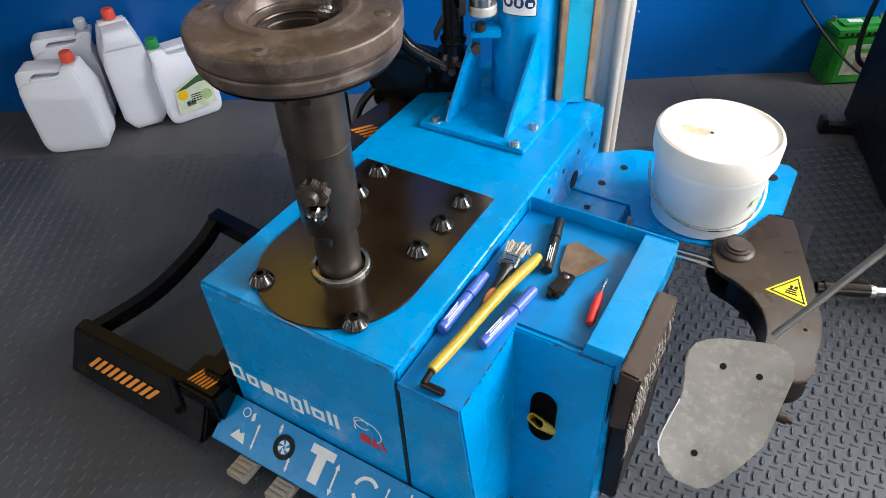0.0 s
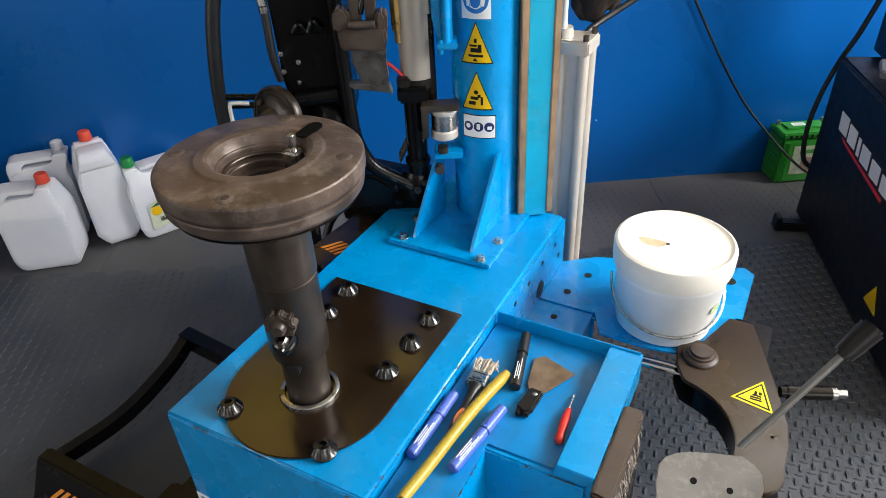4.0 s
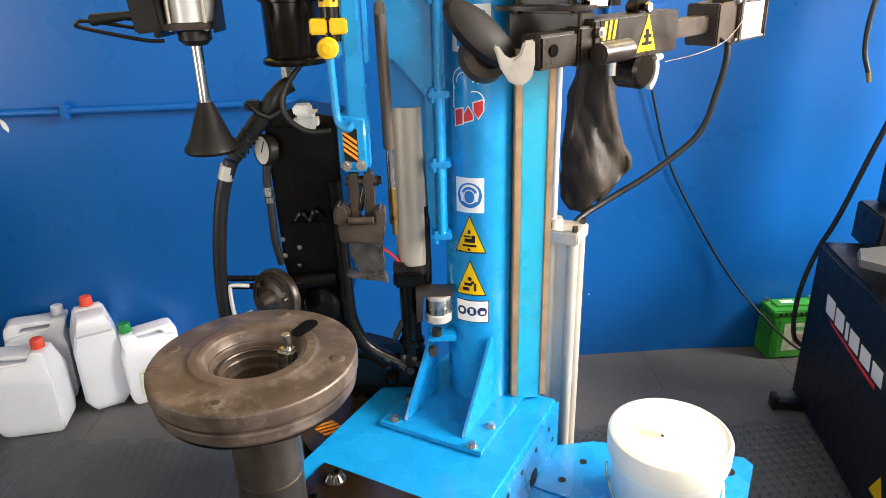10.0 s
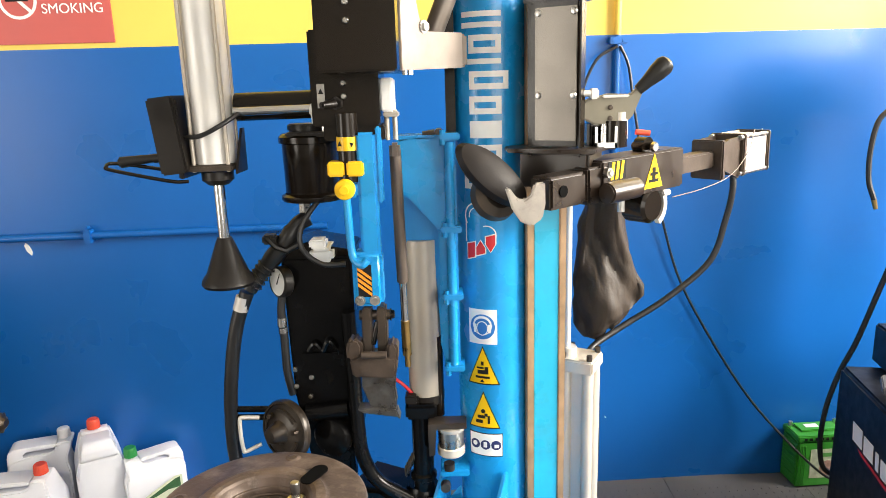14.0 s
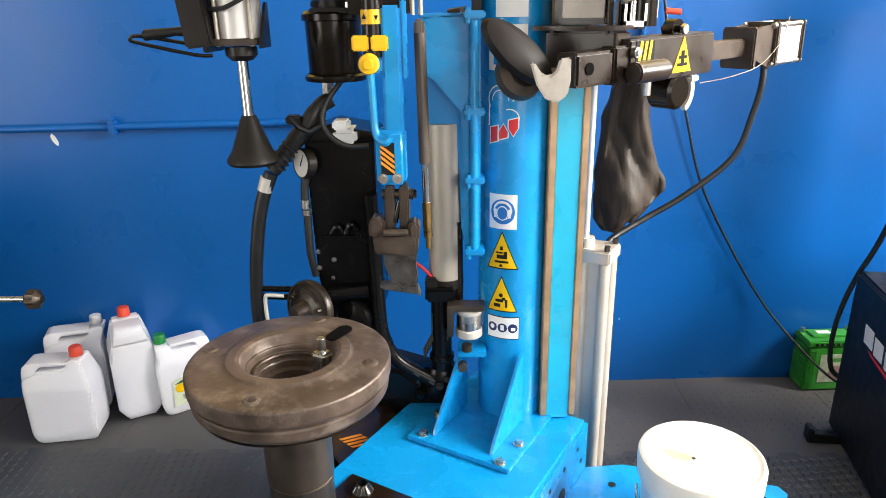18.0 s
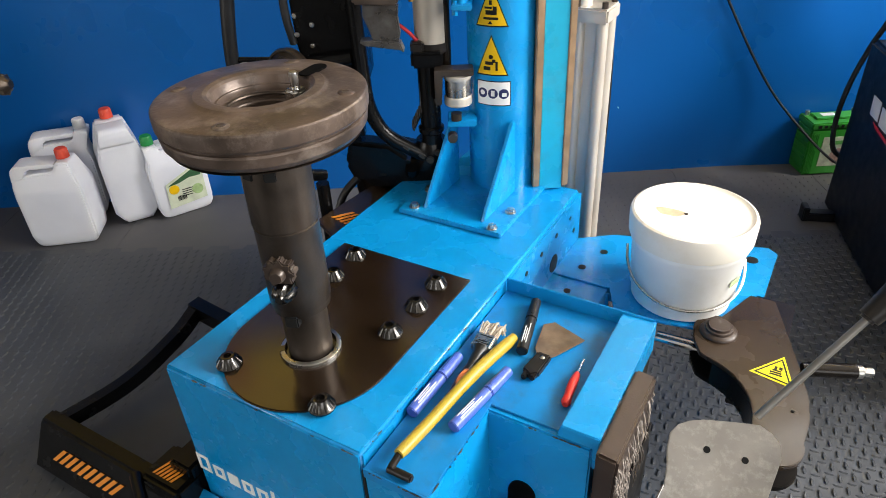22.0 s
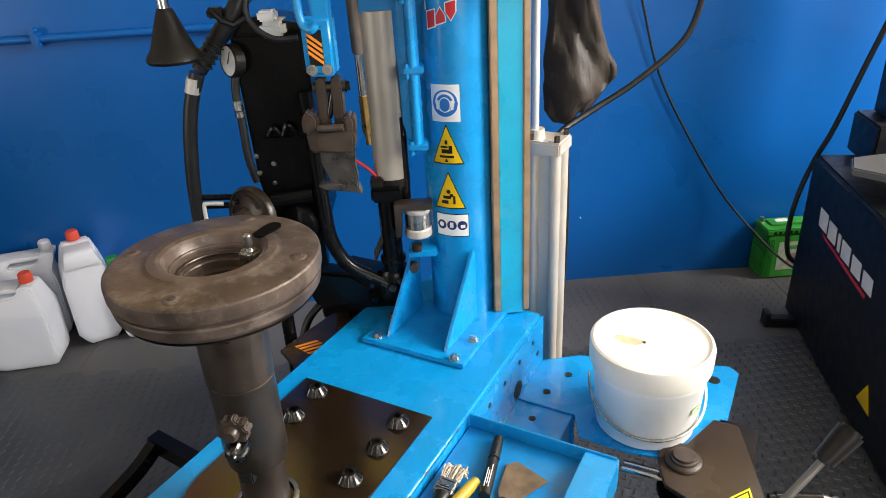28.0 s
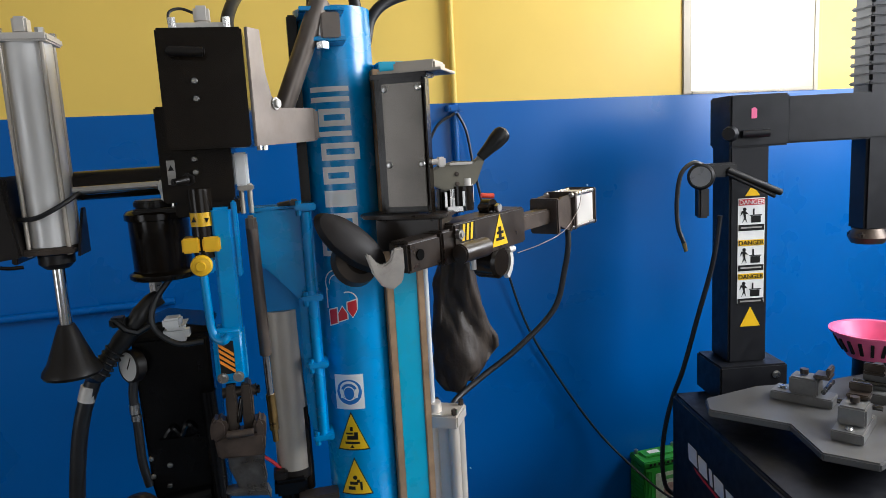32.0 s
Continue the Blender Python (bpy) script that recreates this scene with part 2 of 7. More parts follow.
SIGN_RED = material("red_sign", (0.50, 0.095, 0.085), 0.45, vary=0.04, scale=12, bump=0.0)
CREAM = material("window_frame_paint", (0.45, 0.40, 0.30), 0.5, vary=0.06, scale=10, bump=0.03)
BENCH_BLACK = material("charcoal_powder_coat", (0.009, 0.0095, 0.012), 0.42, vary=0.15, scale=30, bump=0.10, fine=900, spec=0.3)
FRAYED = material("frayed_rubber_fibre", (0.30, 0.26, 0.23), 0.8, vary=0.4, scale=70, bump=0.6, dirt=(0.40, 0.35, 0.30), dirt_amount=0.5, dirt_scale=30)
RUBBER_PAD = material("brown_black_rubber_pad", (0.042, 0.027, 0.020), 0.42, vary=0.2, scale=20, bump=0.12)
LEATHER = material("black_rubberised_cloth", (0.036, 0.026, 0.019), 0.60, vary=0.4, scale=12, bump=0.5, fine=110, spec=0.4)
PAD = material("black_pad_rubber", (0.013, 0.010, 0.009), 0.5, vary=0.2, scale=30, bump=0.08, spec=0.28)
SATIN = material("satin_black_tube", (0.006, 0.005, 0.0045), 0.50, vary=0.2, scale=30, bump=0.03, spec=0.1)
# near-black that paints the shade inside slots and holes, laid on as thin plates
VOID = material("recess_shade_black", (0.003, 0.003, 0.003), 0.9, vary=0.1, scale=30, bump=0.0, spec=0.05)
DIAL = material("dial_white", (0.80, 0.80, 0.77), 0.3, vary=0.02, scale=30, bump=0.0)
BRASS = material("brass", (0.40, 0.26, 0.10), 0.3, metal=1.0, vary=0.15, scale=40, bump=0.02)

DAY = bpy.data.materials.new("bright_day")
DAY.use_nodes = True
dn_ = DAY.node_tree.nodes["Principled BSDF"]
dn_.inputs["Base Color"].default_value = (0.9, 0.9, 0.9, 1)
dn_.inputs["Emission Color"].default_value = (1.0, 0.99, 0.97, 1)
dn_.inputs["Emission Strength"].default_value = 13.0


# ---------------------------------------------------------------- building helpers
def finish(bm, bevel=0.0, segs=2, angle=35):
    bmesh.ops.recalc_face_normals(bm, faces=bm.faces)
    if bevel:
        es = [e for e in bm.edges if len(e.link_faces) == 2 and e.calc_face_angle(0) > radians(angle)]
        bmesh.ops.bevel(bm, geom=es, offset=bevel, segments=segs, affect="EDGES", clamp_overlap=True)
    return bm


def smooth_mesh(me, angle=38):
    for p in me.polygons:
        p.use_smooth = True
    me.set_sharp_from_angle(angle=radians(angle))


def part(name, bm, mat, parent=None, label="", kind="", smooth=True):
    me = bpy.data.meshes.new(name)
    bm.to_mesh(me)
    bm.free()
    me.materials.append(mat)
    if smooth:
        smooth_mesh(me)
    ob = new(name, me)
    if parent is not None:
        ob.parent = parent
    return tagged(ob, label=label, kind=kind)


def thing(name, label, category, m=None, group=""):
    ob = new(name)
    ob.empty_display_size = 0.1
    if m is not None:
        ob.matrix_basis = m
    return tagged(ob, label, category, group)


def add(bm, other):
    me = bpy.data.meshes.new("tmp")
    other.to_mesh(me)
    other.free()
    bm.from_mesh(me)
    bpy.data.meshes.remove(me)
    return bm


def joined(*bms):
    bm = bmesh.new()
    for b in bms:
        add(bm, b)
    return bm


def box(x0, x1, y0, y1, z0, z1, bevel=0.0, segs=2, turn=None):
    bm = bmesh.new()
    bmesh.ops.create_cube(bm, size=1.0)
    m = Matrix.Translation(((x0 + x1) / 2, (y0 + y1) / 2, (z0 + z1) / 2)) @ Matrix.Diagonal((abs(x1 - x0), abs(y1 - y0), abs(z1 - z0), 1))
    bm.transform(m)
    finish(bm, bevel, segs)
    if turn is not None:
        bm.transform(turn)
    return bm


def cyl(a, b, r, r2=None, seg=24, bevel=0.0, caps=True):
    a, b = Vector(a), Vector(b)
    bm = bmesh.new()
    d = b - a
    bmesh.ops.create_cone(bm, cap_ends=caps, segments=seg, radius1=r, radius2=r if r2 is None else r2, depth=d.length)
    bm.transform(Matrix.Translation((a + b) / 2) @ d.to_track_quat("Z", "Y").to_matrix().to_4x4())
    return finish(bm, bevel, 2, 50)


def lathe(profile, seg=32, at=(0, 0, 0), axis=(0, 0, 1)):
    """A turned body: profile rows of (radius, height) along the axis."""
    bm = bmesh.new()
    rings = []
    for r, h in profile:
        if r < 1e-6:
            rings.append([bm.verts.new((0, 0, h))])
        else:
            rings.append([bm.verts.new((r * math.cos(2 * math.pi * k / seg), r * math.sin(2 * math.pi * k / seg), h)) for k in range(seg)])
    for a, b in zip(rings, rings[1:]):
        for k in range(seg):
            k2 = (k + 1) % seg
            f = [a[k % len(a)], a[k2 % len(a)], b[k2 % len(b)], b[k % len(b)]]
            f = list(dict.fromkeys(f))
            if len(f) > 2:
                bm.faces.new(f)
    bm.transform(Matrix.Translation(at) @ Vector(axis).to_track_quat("Z", "Y").to_matrix().to_4x4())
    return finish(bm)


def prism(pts, depth, plane="xy", at=0.0, bevel=0.0, segs=2):
    """A flat outline drawn in a plane (xy, xz or yz), thickened by depth along the third axis from at."""
    bm = bmesh.new()
    def put(u, v, w):
        return {"xy": (u, v, w), "xz": (u, w, v), "yz": (w, u, v)}[plane]
    lo = [bm.verts.new(put(u, v, at)) for u, v in pts]
    hi = [bm.verts.new(put(u, v, at + depth)) for u, v in pts]
    bm.faces.new(lo)
    bm.faces.new(hi[::-1])
    for k in range(len(pts)):
        k2 = (k + 1) % len(pts)
        bm.faces.new((lo[k], hi[k], hi[k2], lo[k2]))
    return finish(bm, bevel, segs)


def arc(cx, cy, r, a0, a1, n=12):
    return [(cx + r * math.cos(radians(a0 + (a1 - a0) * k / n)), cy + r * math.sin(radians(a0 + (a1 - a0) * k / n))) for k in range(n + 1)]


def glide(pts, n=8):
    """Points along a smooth curve through the given ones."""
    p = [Vector(q) for q in pts]
    p = [2 * p[0] - p[1], *p, 2 * p[-1] - p[-2]]
    out = []
    for k in range(1, len(p) - 2):
        for i in range(n):
            t = i / n
            a, b, c, d = p[k - 1], p[k], p[k + 1], p[k + 2]
            out.append(0.5 * ((2 * b) + (c - a) * t + (2 * a - 5 * b + 4 * c - d) * t * t + (3 * b - a - 3 * c + d) * t ** 3))
    out.append(p[-2])
    return out


def sweep(pts, r, seg=10, caps=True, flat=None):
    """A round bar along points. flat: (width, height) for a square bar in place of it. r may be a list."""
    pts = [Vector(q) for q in pts]
    bm = bmesh.new()
    rings = []
    t0 = (pts[1] - pts[0]).normalized()
    n = t0.orthogonal().normalized() if abs(t0.z) > 0.95 else t0.cross(Vector((0, 0, 1))).normalized()
    for k, q in enumerate(pts):
        t = (pts[min(k + 1, len(pts) - 1)] - pts[max(k - 1, 0)]).normalized()
        n = (n - t * n.dot(t)).normalized()
        b = t.cross(n)
        if flat:
            w, h = flat
            ring = [q + n * (sx * w / 2) + b * (sy * h / 2) for sx, sy in ((1, 1), (-1, 1), (-1, -1), (1, -1))]
        else:
            rk = r[k] if isinstance(r, (list, tuple)) else r
            ring = [q + n * (rk * math.cos(2 * math.pi * i / seg)) + b * (rk * math.sin(2 * math.pi * i / seg)) for i in range(seg)]
        rings.append([bm.verts.new(v) for v in ring])
    m = len(rings[0])
    for a, b in zip(rings, rings[1:]):
        for i in range(m):
            bm.faces.new((a[i], a[(i + 1) % m], b[(i + 1) % m], b[i]))
    if caps:
        bm.faces.new(rings[0][::-1])
        bm.faces.new(rings[-1])
    return finish(bm)


def hexbolt(at, axis, r=0.009, h=0.007, washer=True):
    at, axis = Vector(at), Vector(axis).normalized()
    bm = bmesh.new()
    if washer:
        add(bm, cyl(at, at + axis * 0.002, r * 1.35, seg=16))
    add(bm, cyl(at, at + axis * (h + 0.002), r, seg=6, bevel=0.001))
    return bm


def turned(bm, m):
    bm.transform(m)
    return bm


# ---------------------------------------------------------------- the room
WALL_TURN = 3.4
WALL = pose(0, 2.465, 0, 0, 0, WALL_TURN)     # origin on the back wall's face, x along it


def slab(name, bm, mat, m=None):
    ob = part(name, bm, mat, kind="structure", smooth=False)
    if m is not None:
        ob.matrix_basis = m
    return ob


slab("floor", box(-3.6, 3.6, -3.2, 2.9, -0.12, -0.012), RUBBER)
PAINT = 1.622
slab("wall_north_lower", box(-3.6, 3.7, 0, 0.2, -0.01, PAINT), WALL_BLUE, WALL)
slab("wall_north_upper", joined(box(-3.6, 1.622, 0, 0.2, PAINT, 3.0), box(2.252, 3.7, 0, 0.2, PAINT, 3.0), box(1.622, 2.252, 0, 0.2, 2.85, 3.0)), WALL_YELLOW, WALL)
slab("wall_west", joined(box(-3.7, -3.5, -3.2, -1.88, 0, 3.0), box(-3.7, -3.5, -0.32, 2.7, 0, 3.0), box(-3.7, -3.5, -1.88, -0.32, 2.42, 3.0), box(-3.7, -3.5, -1.88, -0.32, 0, 0.48)), PLAIN_WALL)
slab("wall_east", joined(box(3.5, 3.7, -3.2, -0.42, 0, 3.0), box(3.5, 3.7, 1.92, 2.9, 0, 3.0), box(3.5, 3.7, -0.42, 1.92, 2.90, 3.0), box(3.5, 3.7, -0.42, 1.92, 0, 1.64)), PLAIN_WALL)
# the unseen south wall's gap is made up, to hold the added front fill
slab("wall_south", joined(box(-3.6, 0.44, -3.2, -3.0, 0, 3.0), box(3.06, 3.6, -3.2, -3.0, 0, 3.0), box(0.44, 3.06, -3.2, -3.0, 2.62, 3.0)), PLAIN_WALL)
slab("ceiling", box(-3.7, 3.7, -3.2, 2.9, 3.0, 3.1), CEIL)
slab("ground_outside", box(-30, 30, -30, 30, -0.3, -0.125), PLAIN_WALL)


# ---------------------------------------------------------------- the tyre changer
M = pose(-0.417, 0.984, 0, 0, 0, -28.8)       # x across the machine, y along it from its front to its column
MI = M.inverted()
tc_ = thing("tyre_changer", "sky-blue leverless tyre changer with dark centre post, standing on rubber mats", "tyre changer", M)
TOP = 0.437

# chassis: main box, narrow front step and side tray
chassis = part("chassis", joined(
    box(0, 0.42, 0, 0.90, 0.05, TOP, 0.006, 3),
), BLUE, tc_, "sky-blue painted steel chassis")
step_, bay = box(0.4205, 0.532, 0.0, 0.20, 0.0, 0.410, 0.003), box(0.4205, 0.705, 0.190, 0.50, 0.0, 0.408, 0.003)


def splay(bm, dx, dy, top=0.41):
    """Leans what hangs below top outwards, so that its foot stands dx and dy further out."""
    for v in bm.verts:
        k = max(0.0, (top - v.co.z) / top)
        v.co.x += dx * k if v.co.x > 0.5 else 0
        v.co.y += dy * k if v.co.y < 0.3 else 0
    return bm


flank = joined(splay(step_, 0.040, 0.0), splay(bay, 0.018, -0.072))
part("side_chassis", flank, BLUE, tc_)
part("foot_tab", joined(box(0.555, 0.610, -0.040, 0.012, 0.0, 0.012, 0.002), hexbolt((0.585, -0.014, 0.012), (0, 0, 1), 0.009, 0.007)), BLUE, tc_)
part("front_seam", box(0.418, 0.4225, -0.0015, 0.003, 0.055, 0.405), PRINT_BLACK, chassis)
tray = part("tool_tray", joined(
    box(0.4225, 0.532, 0.0, 0.205, 0.4095, 0.4125, 0.001),
    box(0.4225, 0.650, 0.200, 0.49, 0.4085, 0.4120, 0.001),
    box(0.4225, 0.532, -0.0025, 0.0, 0.395, 0.4135),
), BLUE_WORN, tc_, "scuffed blue tool tray")
part("tray_back_wall", box(0.4225, 0.712, 0.488, 0.492, 0.40, 0.442, 0.001), BLUE, tray)
part("tray_side_rim", prism([(0.650, 0.4125), (0.655, 0.438), (0.716, 0.438), (0.716, 0.37), (0.7065, 0.37), (0.7065, 0.4125)], 0.305, "xz", 0.188, 0.0015), BLUE, tray)
# nothing is cut here: a black patch paints the slot's shade
part("slot_opening", splay(prism([*arc(0.599, 0.274, 0.024, 0, 180, 10), *arc(0.599, 0.216, 0.024, 180, 360, 10)], 0.004, "xz", 0.1865), 0.018, -0.072), VOID, tc_, "slot in the side panel, its shade painted as a black patch")


def flat_tube(end, inside, across, half_w, half_t, wall):
    """A flattened open tube from inside to its mouth at end, lying along across."""
    end, inside = Vector(end), Vector(inside)
    a = (end - inside).normalized()
    u = (Vector(across) - a * a.dot(Vector(across))).normalized()
    v = a.cross(u)
    def ring_at(p, cut):
        w_, t_ = half_w - cut, half_t - cut
        pts = [*arc(w_ - t_, 0, t_, -90, 90, 6), *arc(-(w_ - t_), 0, t_, 90, 270, 6)]
        return [bm.verts.new(p + u * x + v * y) for x, y in pts]
    bm = bmesh.new()
    rows = [ring_at(inside, 0), ring_at(end, 0), ring_at(end, wall), ring_at(inside, wall)]
    n = len(rows[0])
    for p, q in zip(rows, rows[1:]):
        for k in range(n):
            bm.faces.new((p[k], p[(k + 1) % n], q[(k + 1) % n], q[k]))
    return finish(bm)


part("hook_tool", flat_tube((0.603, 0.135, 0.262), (0.628, 0.185, 0.182), (0.034, 0, -0.015), 0.0185, 0.0085, 0.0022), YELLOW_TOOL, tc_, "worn flattened yellow tube end in the slot")
part("plinth", joined(box(0.02, 0.40, 0.02, 0.88, 0.0, 0.052), box(0.40, 0.69, 0.22, 0.48, 0.0, 0.052)), BLACK_MATT, tc_)

# chipped paint along the worn edges
CHIP = material("bare_chip_in_paint", (0.055, 0.050, 0.055), 0.55, metal=0.3, vary=0.4, scale=90, bump=0.1, dirt=(0.16, 0.13, 0.11), dirt_amount=0.6, dirt_scale=60)
random.seed(21)
for a_, b_, n_, host in (((0.03, -0.0006, TOP - 0.004), (0.40, -0.0006, TOP - 0.004), 9, chassis), ((0.4195, 0.02, TOP - 0.001), (0.4195, 0.46, TOP - 0.001), 10, chassis),
                         ((0.425, -0.0031, 0.411), (0.530, -0.0031, 0.411), 9, tray), ((0.5335, 0.01, 0.4105), (0.5335, 0.18, 0.4105), 9, tray), ((0.56, 0.1876, 0.408), (0.70, 0.1876, 0.408), 7, tray), ((0.7163, 0.20, 0.432), (0.7163, 0.48, 0.432), 6, tray)):
    a_, b_ = Vector(a_), Vector(b_)
    along = (b_ - a_).normalized()
    for k in range(n_):
        c_ = a_ + (b_ - a_) * random.random()
        half = random.uniform(0.0015, 0.0055) * (1.0 if random.random() < 0.8 else 2.2)
        part("paint_chip", sweep([c_ - along * half, c_ - along * half * 0.3 + Vector((0, 0, random.uniform(-0.0008, 0.0008))), c_ + along * half * 0.4, c_ + along * half], [0.0004, random.uniform(0.0009, 0.0018), random.uniform(0.0008, 0.0016), 0.0003], 6), CHIP, host)

# side cheek with round and slotted holes, between chassis and column
side = part("side_cheek", joined(box(0.4205, 0.424, 0.50, 0.90, 0.20, 0.428)), BLUE, tc_)
for hy, hz, hr in ((0.58, 0.395, 0.006), (0.66, 0.395, 0.006), (0.745, 0.395, 0.006), (0.83, 0.395, 0.005), (0.86, 0.345, 0.006), (0.57, 0.31, 0.011)):
    part("bolt_hole", cyl((0.4235, hy, hz), (0.4255, hy, hz), hr, seg=14), PRINT_BLACK, side)
part("round_opening", cyl((0.4235, 0.735, 0.325), (0.4255, 0.735, 0.325), 0.022, seg=20), PRINT_BLACK, side)

# black plate on top, with its cone-headed bolts
plate_pts = [(0.053, 0.452), (0.053, 0.155), *arc(0.207, 0.155, 0.154, 180, 360, 28)[1:], (0.361, 0.452)]
plate = part("cover_plate", prism(plate_pts, 0.005, "xy", TOP + 0.0005, 0.0015), BLACK_PLATE, tc_, "glossy black cover plate")


def cone_bolt(x, y, z):
    b = part("cone_bolt", joined(
        lathe([(0, 0), (0.0225, 0), (0.0225, 0.0025), (0.0205, 0.004), (0.0130, 0.0165), (0.0118, 0.0185), (0.0105, 0.019), (0.0065, 0.019), (0.0060, 0.013), (0, 0.013)], 20, (x, y, z)),
        *[cyl((x + 0.0205 * math.cos(a), y + 0.0205 * math.sin(a), z + 0.003), (x + 0.0132 * math.cos(a), y + 0.0132 * math.sin(a), z + 0.0155), 0.0024, 0.0016, seg=6)
          for a in [k * math.pi / 6 for k in range(12)]]), BLACK_CHROME, plate, "dark fluted cone bolt")
    return b


for bx, by in ((0.107, 0.418), (0.309, 0.407), (0.311, 0.331), (0.309, 0.247), (0.107, 0.053), (0.311, 0.049), (0.110, 0.339)):
    cone_bolt(bx, by, TOP + 0.005)

# centre post and wheel table
CX, CY = 0.207, 0.150
part("seal_ring", joined(lathe([(0.045, 0), (0.053, 0), (0.053, 0.006), (0.050, 0.008), (0.045, 0.008)], 40, (CX, CY, TOP + 0.005))), STEEL, tc_, "bright steel ring, chipped")
part("seal_ring_gap", prism([*[(CX + x, CY + y) for x, y in arc(0, 0, 0.0540, 212, 228, 4)], *[(CX + x, CY + y) for x, y in arc(0, 0, 0.0440, 228, 212, 4)]], 0.0088, "xy", TOP + 0.005), BLACK_PLATE, tc_)
post = part("centre_post", lathe([(0, 0.437), (0.0385, 0.437), (0.0385, 0.535), (0.0400, 0.540), (0.0475, 0.545), (0.0485, 0.556), (0.0500, 0.56), (0.0500, 0.700),
                                  (0.0505, 0.7025), (0.0485, 0.704), (0.0485, 0.7065), (0.0515, 0.708), (0.0515, 0.830), (0, 0.830)], 48, (CX, CY, 0)), STEEL_DARK, tc_, "oiled dark steel centre post")
part("key_slot", joined(box(-0.011, 0.011, -0.012, 0.012, 0.528, 0.549, 0.002, turn=Matrix.Translation((CX + 0.013, CY - 0.037, 0)) @ Matrix.Rotation(radians(20), 4, "Z"))), PRINT_BLACK, post)
boss_dir = Vector((0.36, -0.93, 0)).normalized()
bp = Vector((CX, CY, 0.632)) + boss_dir * 0.046
bm_q = boss_dir.to_track_quat("Z", "Y").to_matrix().to_4x4()
lobes = [(0.0235 * (1 + 0.13 * math.cos(9 * a)) * math.cos(a), 0.0235 * (1 + 0.13 * math.cos(9 * a)) * math.sin(a)) for a in [2 * math.pi * k / 54 for k in range(54)]]
part("locking_boss", joined(turned(prism(lobes, 0.022, "xy", -0.004, 0.002), Matrix.Translation(bp + Vector((0, 0, 0.012))) @ bm_q),
                            lathe([(0, 0.030), (0.009, 0.029), (0.012, 0.025), (0.013, 0.016)], 20, bp + Vector((0, 0, 0.012)), boss_dir)), RUSTED, post, "oily lobed brown casting")
kn = bp + boss_dir * 0.008 + Vector((0.003, 0, -0.021))
knob_ = lathe([(0, 0.030), (0.006, 0.030), (0.0075, 0.026), (0.012, 0.024), (0.0165, 0.016), (0.018, 0.004), (0.018, -0.006)], 40, (0, 0, 0))
for v in knob_.verts:              # flutes round its crown
    if v.co.z < 0.025:
        f = 1 + 0.07 * math.cos(10 * math.atan2(v.co.y, v.co.x))
        v.co.x, v.co.y = v.co.x * f, v.co.y * f
part("grease_knob", turned(knob_, Matrix.Translation(kn) @ bm_q), BLACK_CHROME, post, "glossy dark fluted knob")
for ang in (-95, -55):
    d = Vector((math.cos(radians(ang)), math.sin(radians(ang)), 0))
    q = Vector((CX, CY, 0.802)) + d * 0.050
    part("post_notch", box(-0.009, 0.009, -0.004, 0.004, -0.008, 0.008, 0.0015, turn=Matrix.Translation(q) @ Matrix.Rotation(radians(ang + 90), 4, "Z")), PRINT_BLACK, post)
part("post_screw", lathe([(0, 0), (0.006, 0), (0.005, 0.004), (0, 0.005)], 12, Vector((CX, CY, 0.819)) + Vector((0.35, -0.93, 0)) * 0.051, (0.35, -0.93, 0)), STEEL, post)

DZ = 0.840
table = part("wheel_table", lathe([
    (0.045, DZ), (0.105, DZ), (0.122, DZ + 0.0045), (0.1365, DZ + 0.0125), (0.1425, DZ + 0.0200), (0.1445, DZ + 0.0330), (0.1438, DZ + 0.0365), (0.1412, DZ + 0.0375), (0.1412, DZ + 0.0400),
    (0.1452, DZ + 0.0412), (0.1470, DZ + 0.0440), (0.1474, DZ + 0.0600), (0.1468, DZ + 0.0640), (0.1450, DZ + 0.0662), (0.1420, DZ + 0.0672), (0.1380, DZ + 0.0676), (0.0960, DZ + 0.0708),
    (0.0925, DZ + 0.0718), (0.0890, DZ + 0.0742), (0.0850, DZ + 0.0750), (0.0760, DZ + 0.0748), (0.0705, DZ + 0.0725), (0.0675, DZ + 0.0690), (0.0655, DZ + 0.0610), (0.0640, DZ + 0.0575), (0.0615, DZ + 0.0570),
    (0.0605, DZ + 0.0545), (0.0600, DZ + 0.0480), (0.0580, DZ + 0.0465), (0.0560, DZ + 0.0465), (0.0550, DZ + 0.0450), (0.0545, DZ + 0.0390), (0.0525, DZ + 0.0375), (0.0505, DZ + 0.0375),
    (0.0495, DZ + 0.0355), (0.0490, DZ + 0.0250), (0.0460, DZ + 0.0240), (0.0400, DZ + 0.0235), (0.0395, DZ + 0.0077), (0.0, DZ + 0.0077)],
    80, (CX, CY, 0)), STEEL_BROWN, tc_, "worn round steel wheel table with a stepped central bore")
smooth_mesh(table.data, 20)
part("wear_ring", lathe([(0.1350, DZ + 0.0090), (0.120, DZ + 0.0045), (0.10, DZ - 0.0005), (0.06, DZ - 0.0005)], 64, (CX, CY, -0.0012)), RUSTED, table, "rusty brown underside rim")
for k in range(4):
    a = radians(20 + 90 * k)
    q = (CX + 0.122 * math.cos(a), CY + 0.122 * math.sin(a), DZ + 0.0672)
    part("table_boss", joined(lathe([(0.0035, 0.0005), (0.0045, 0.0032), (0.0105, 0.0026), (0.0125, 0.0008)], 16, q)), STEEL_BROWN, table)
    part("table_hole", lathe([(0, 0.0030), (0.0052, 0.0036), (0.0062, 0.0030)], 14, q), RUSTED, table)
pin = Vector((CX + 0.022, CY + 0.046, DZ))
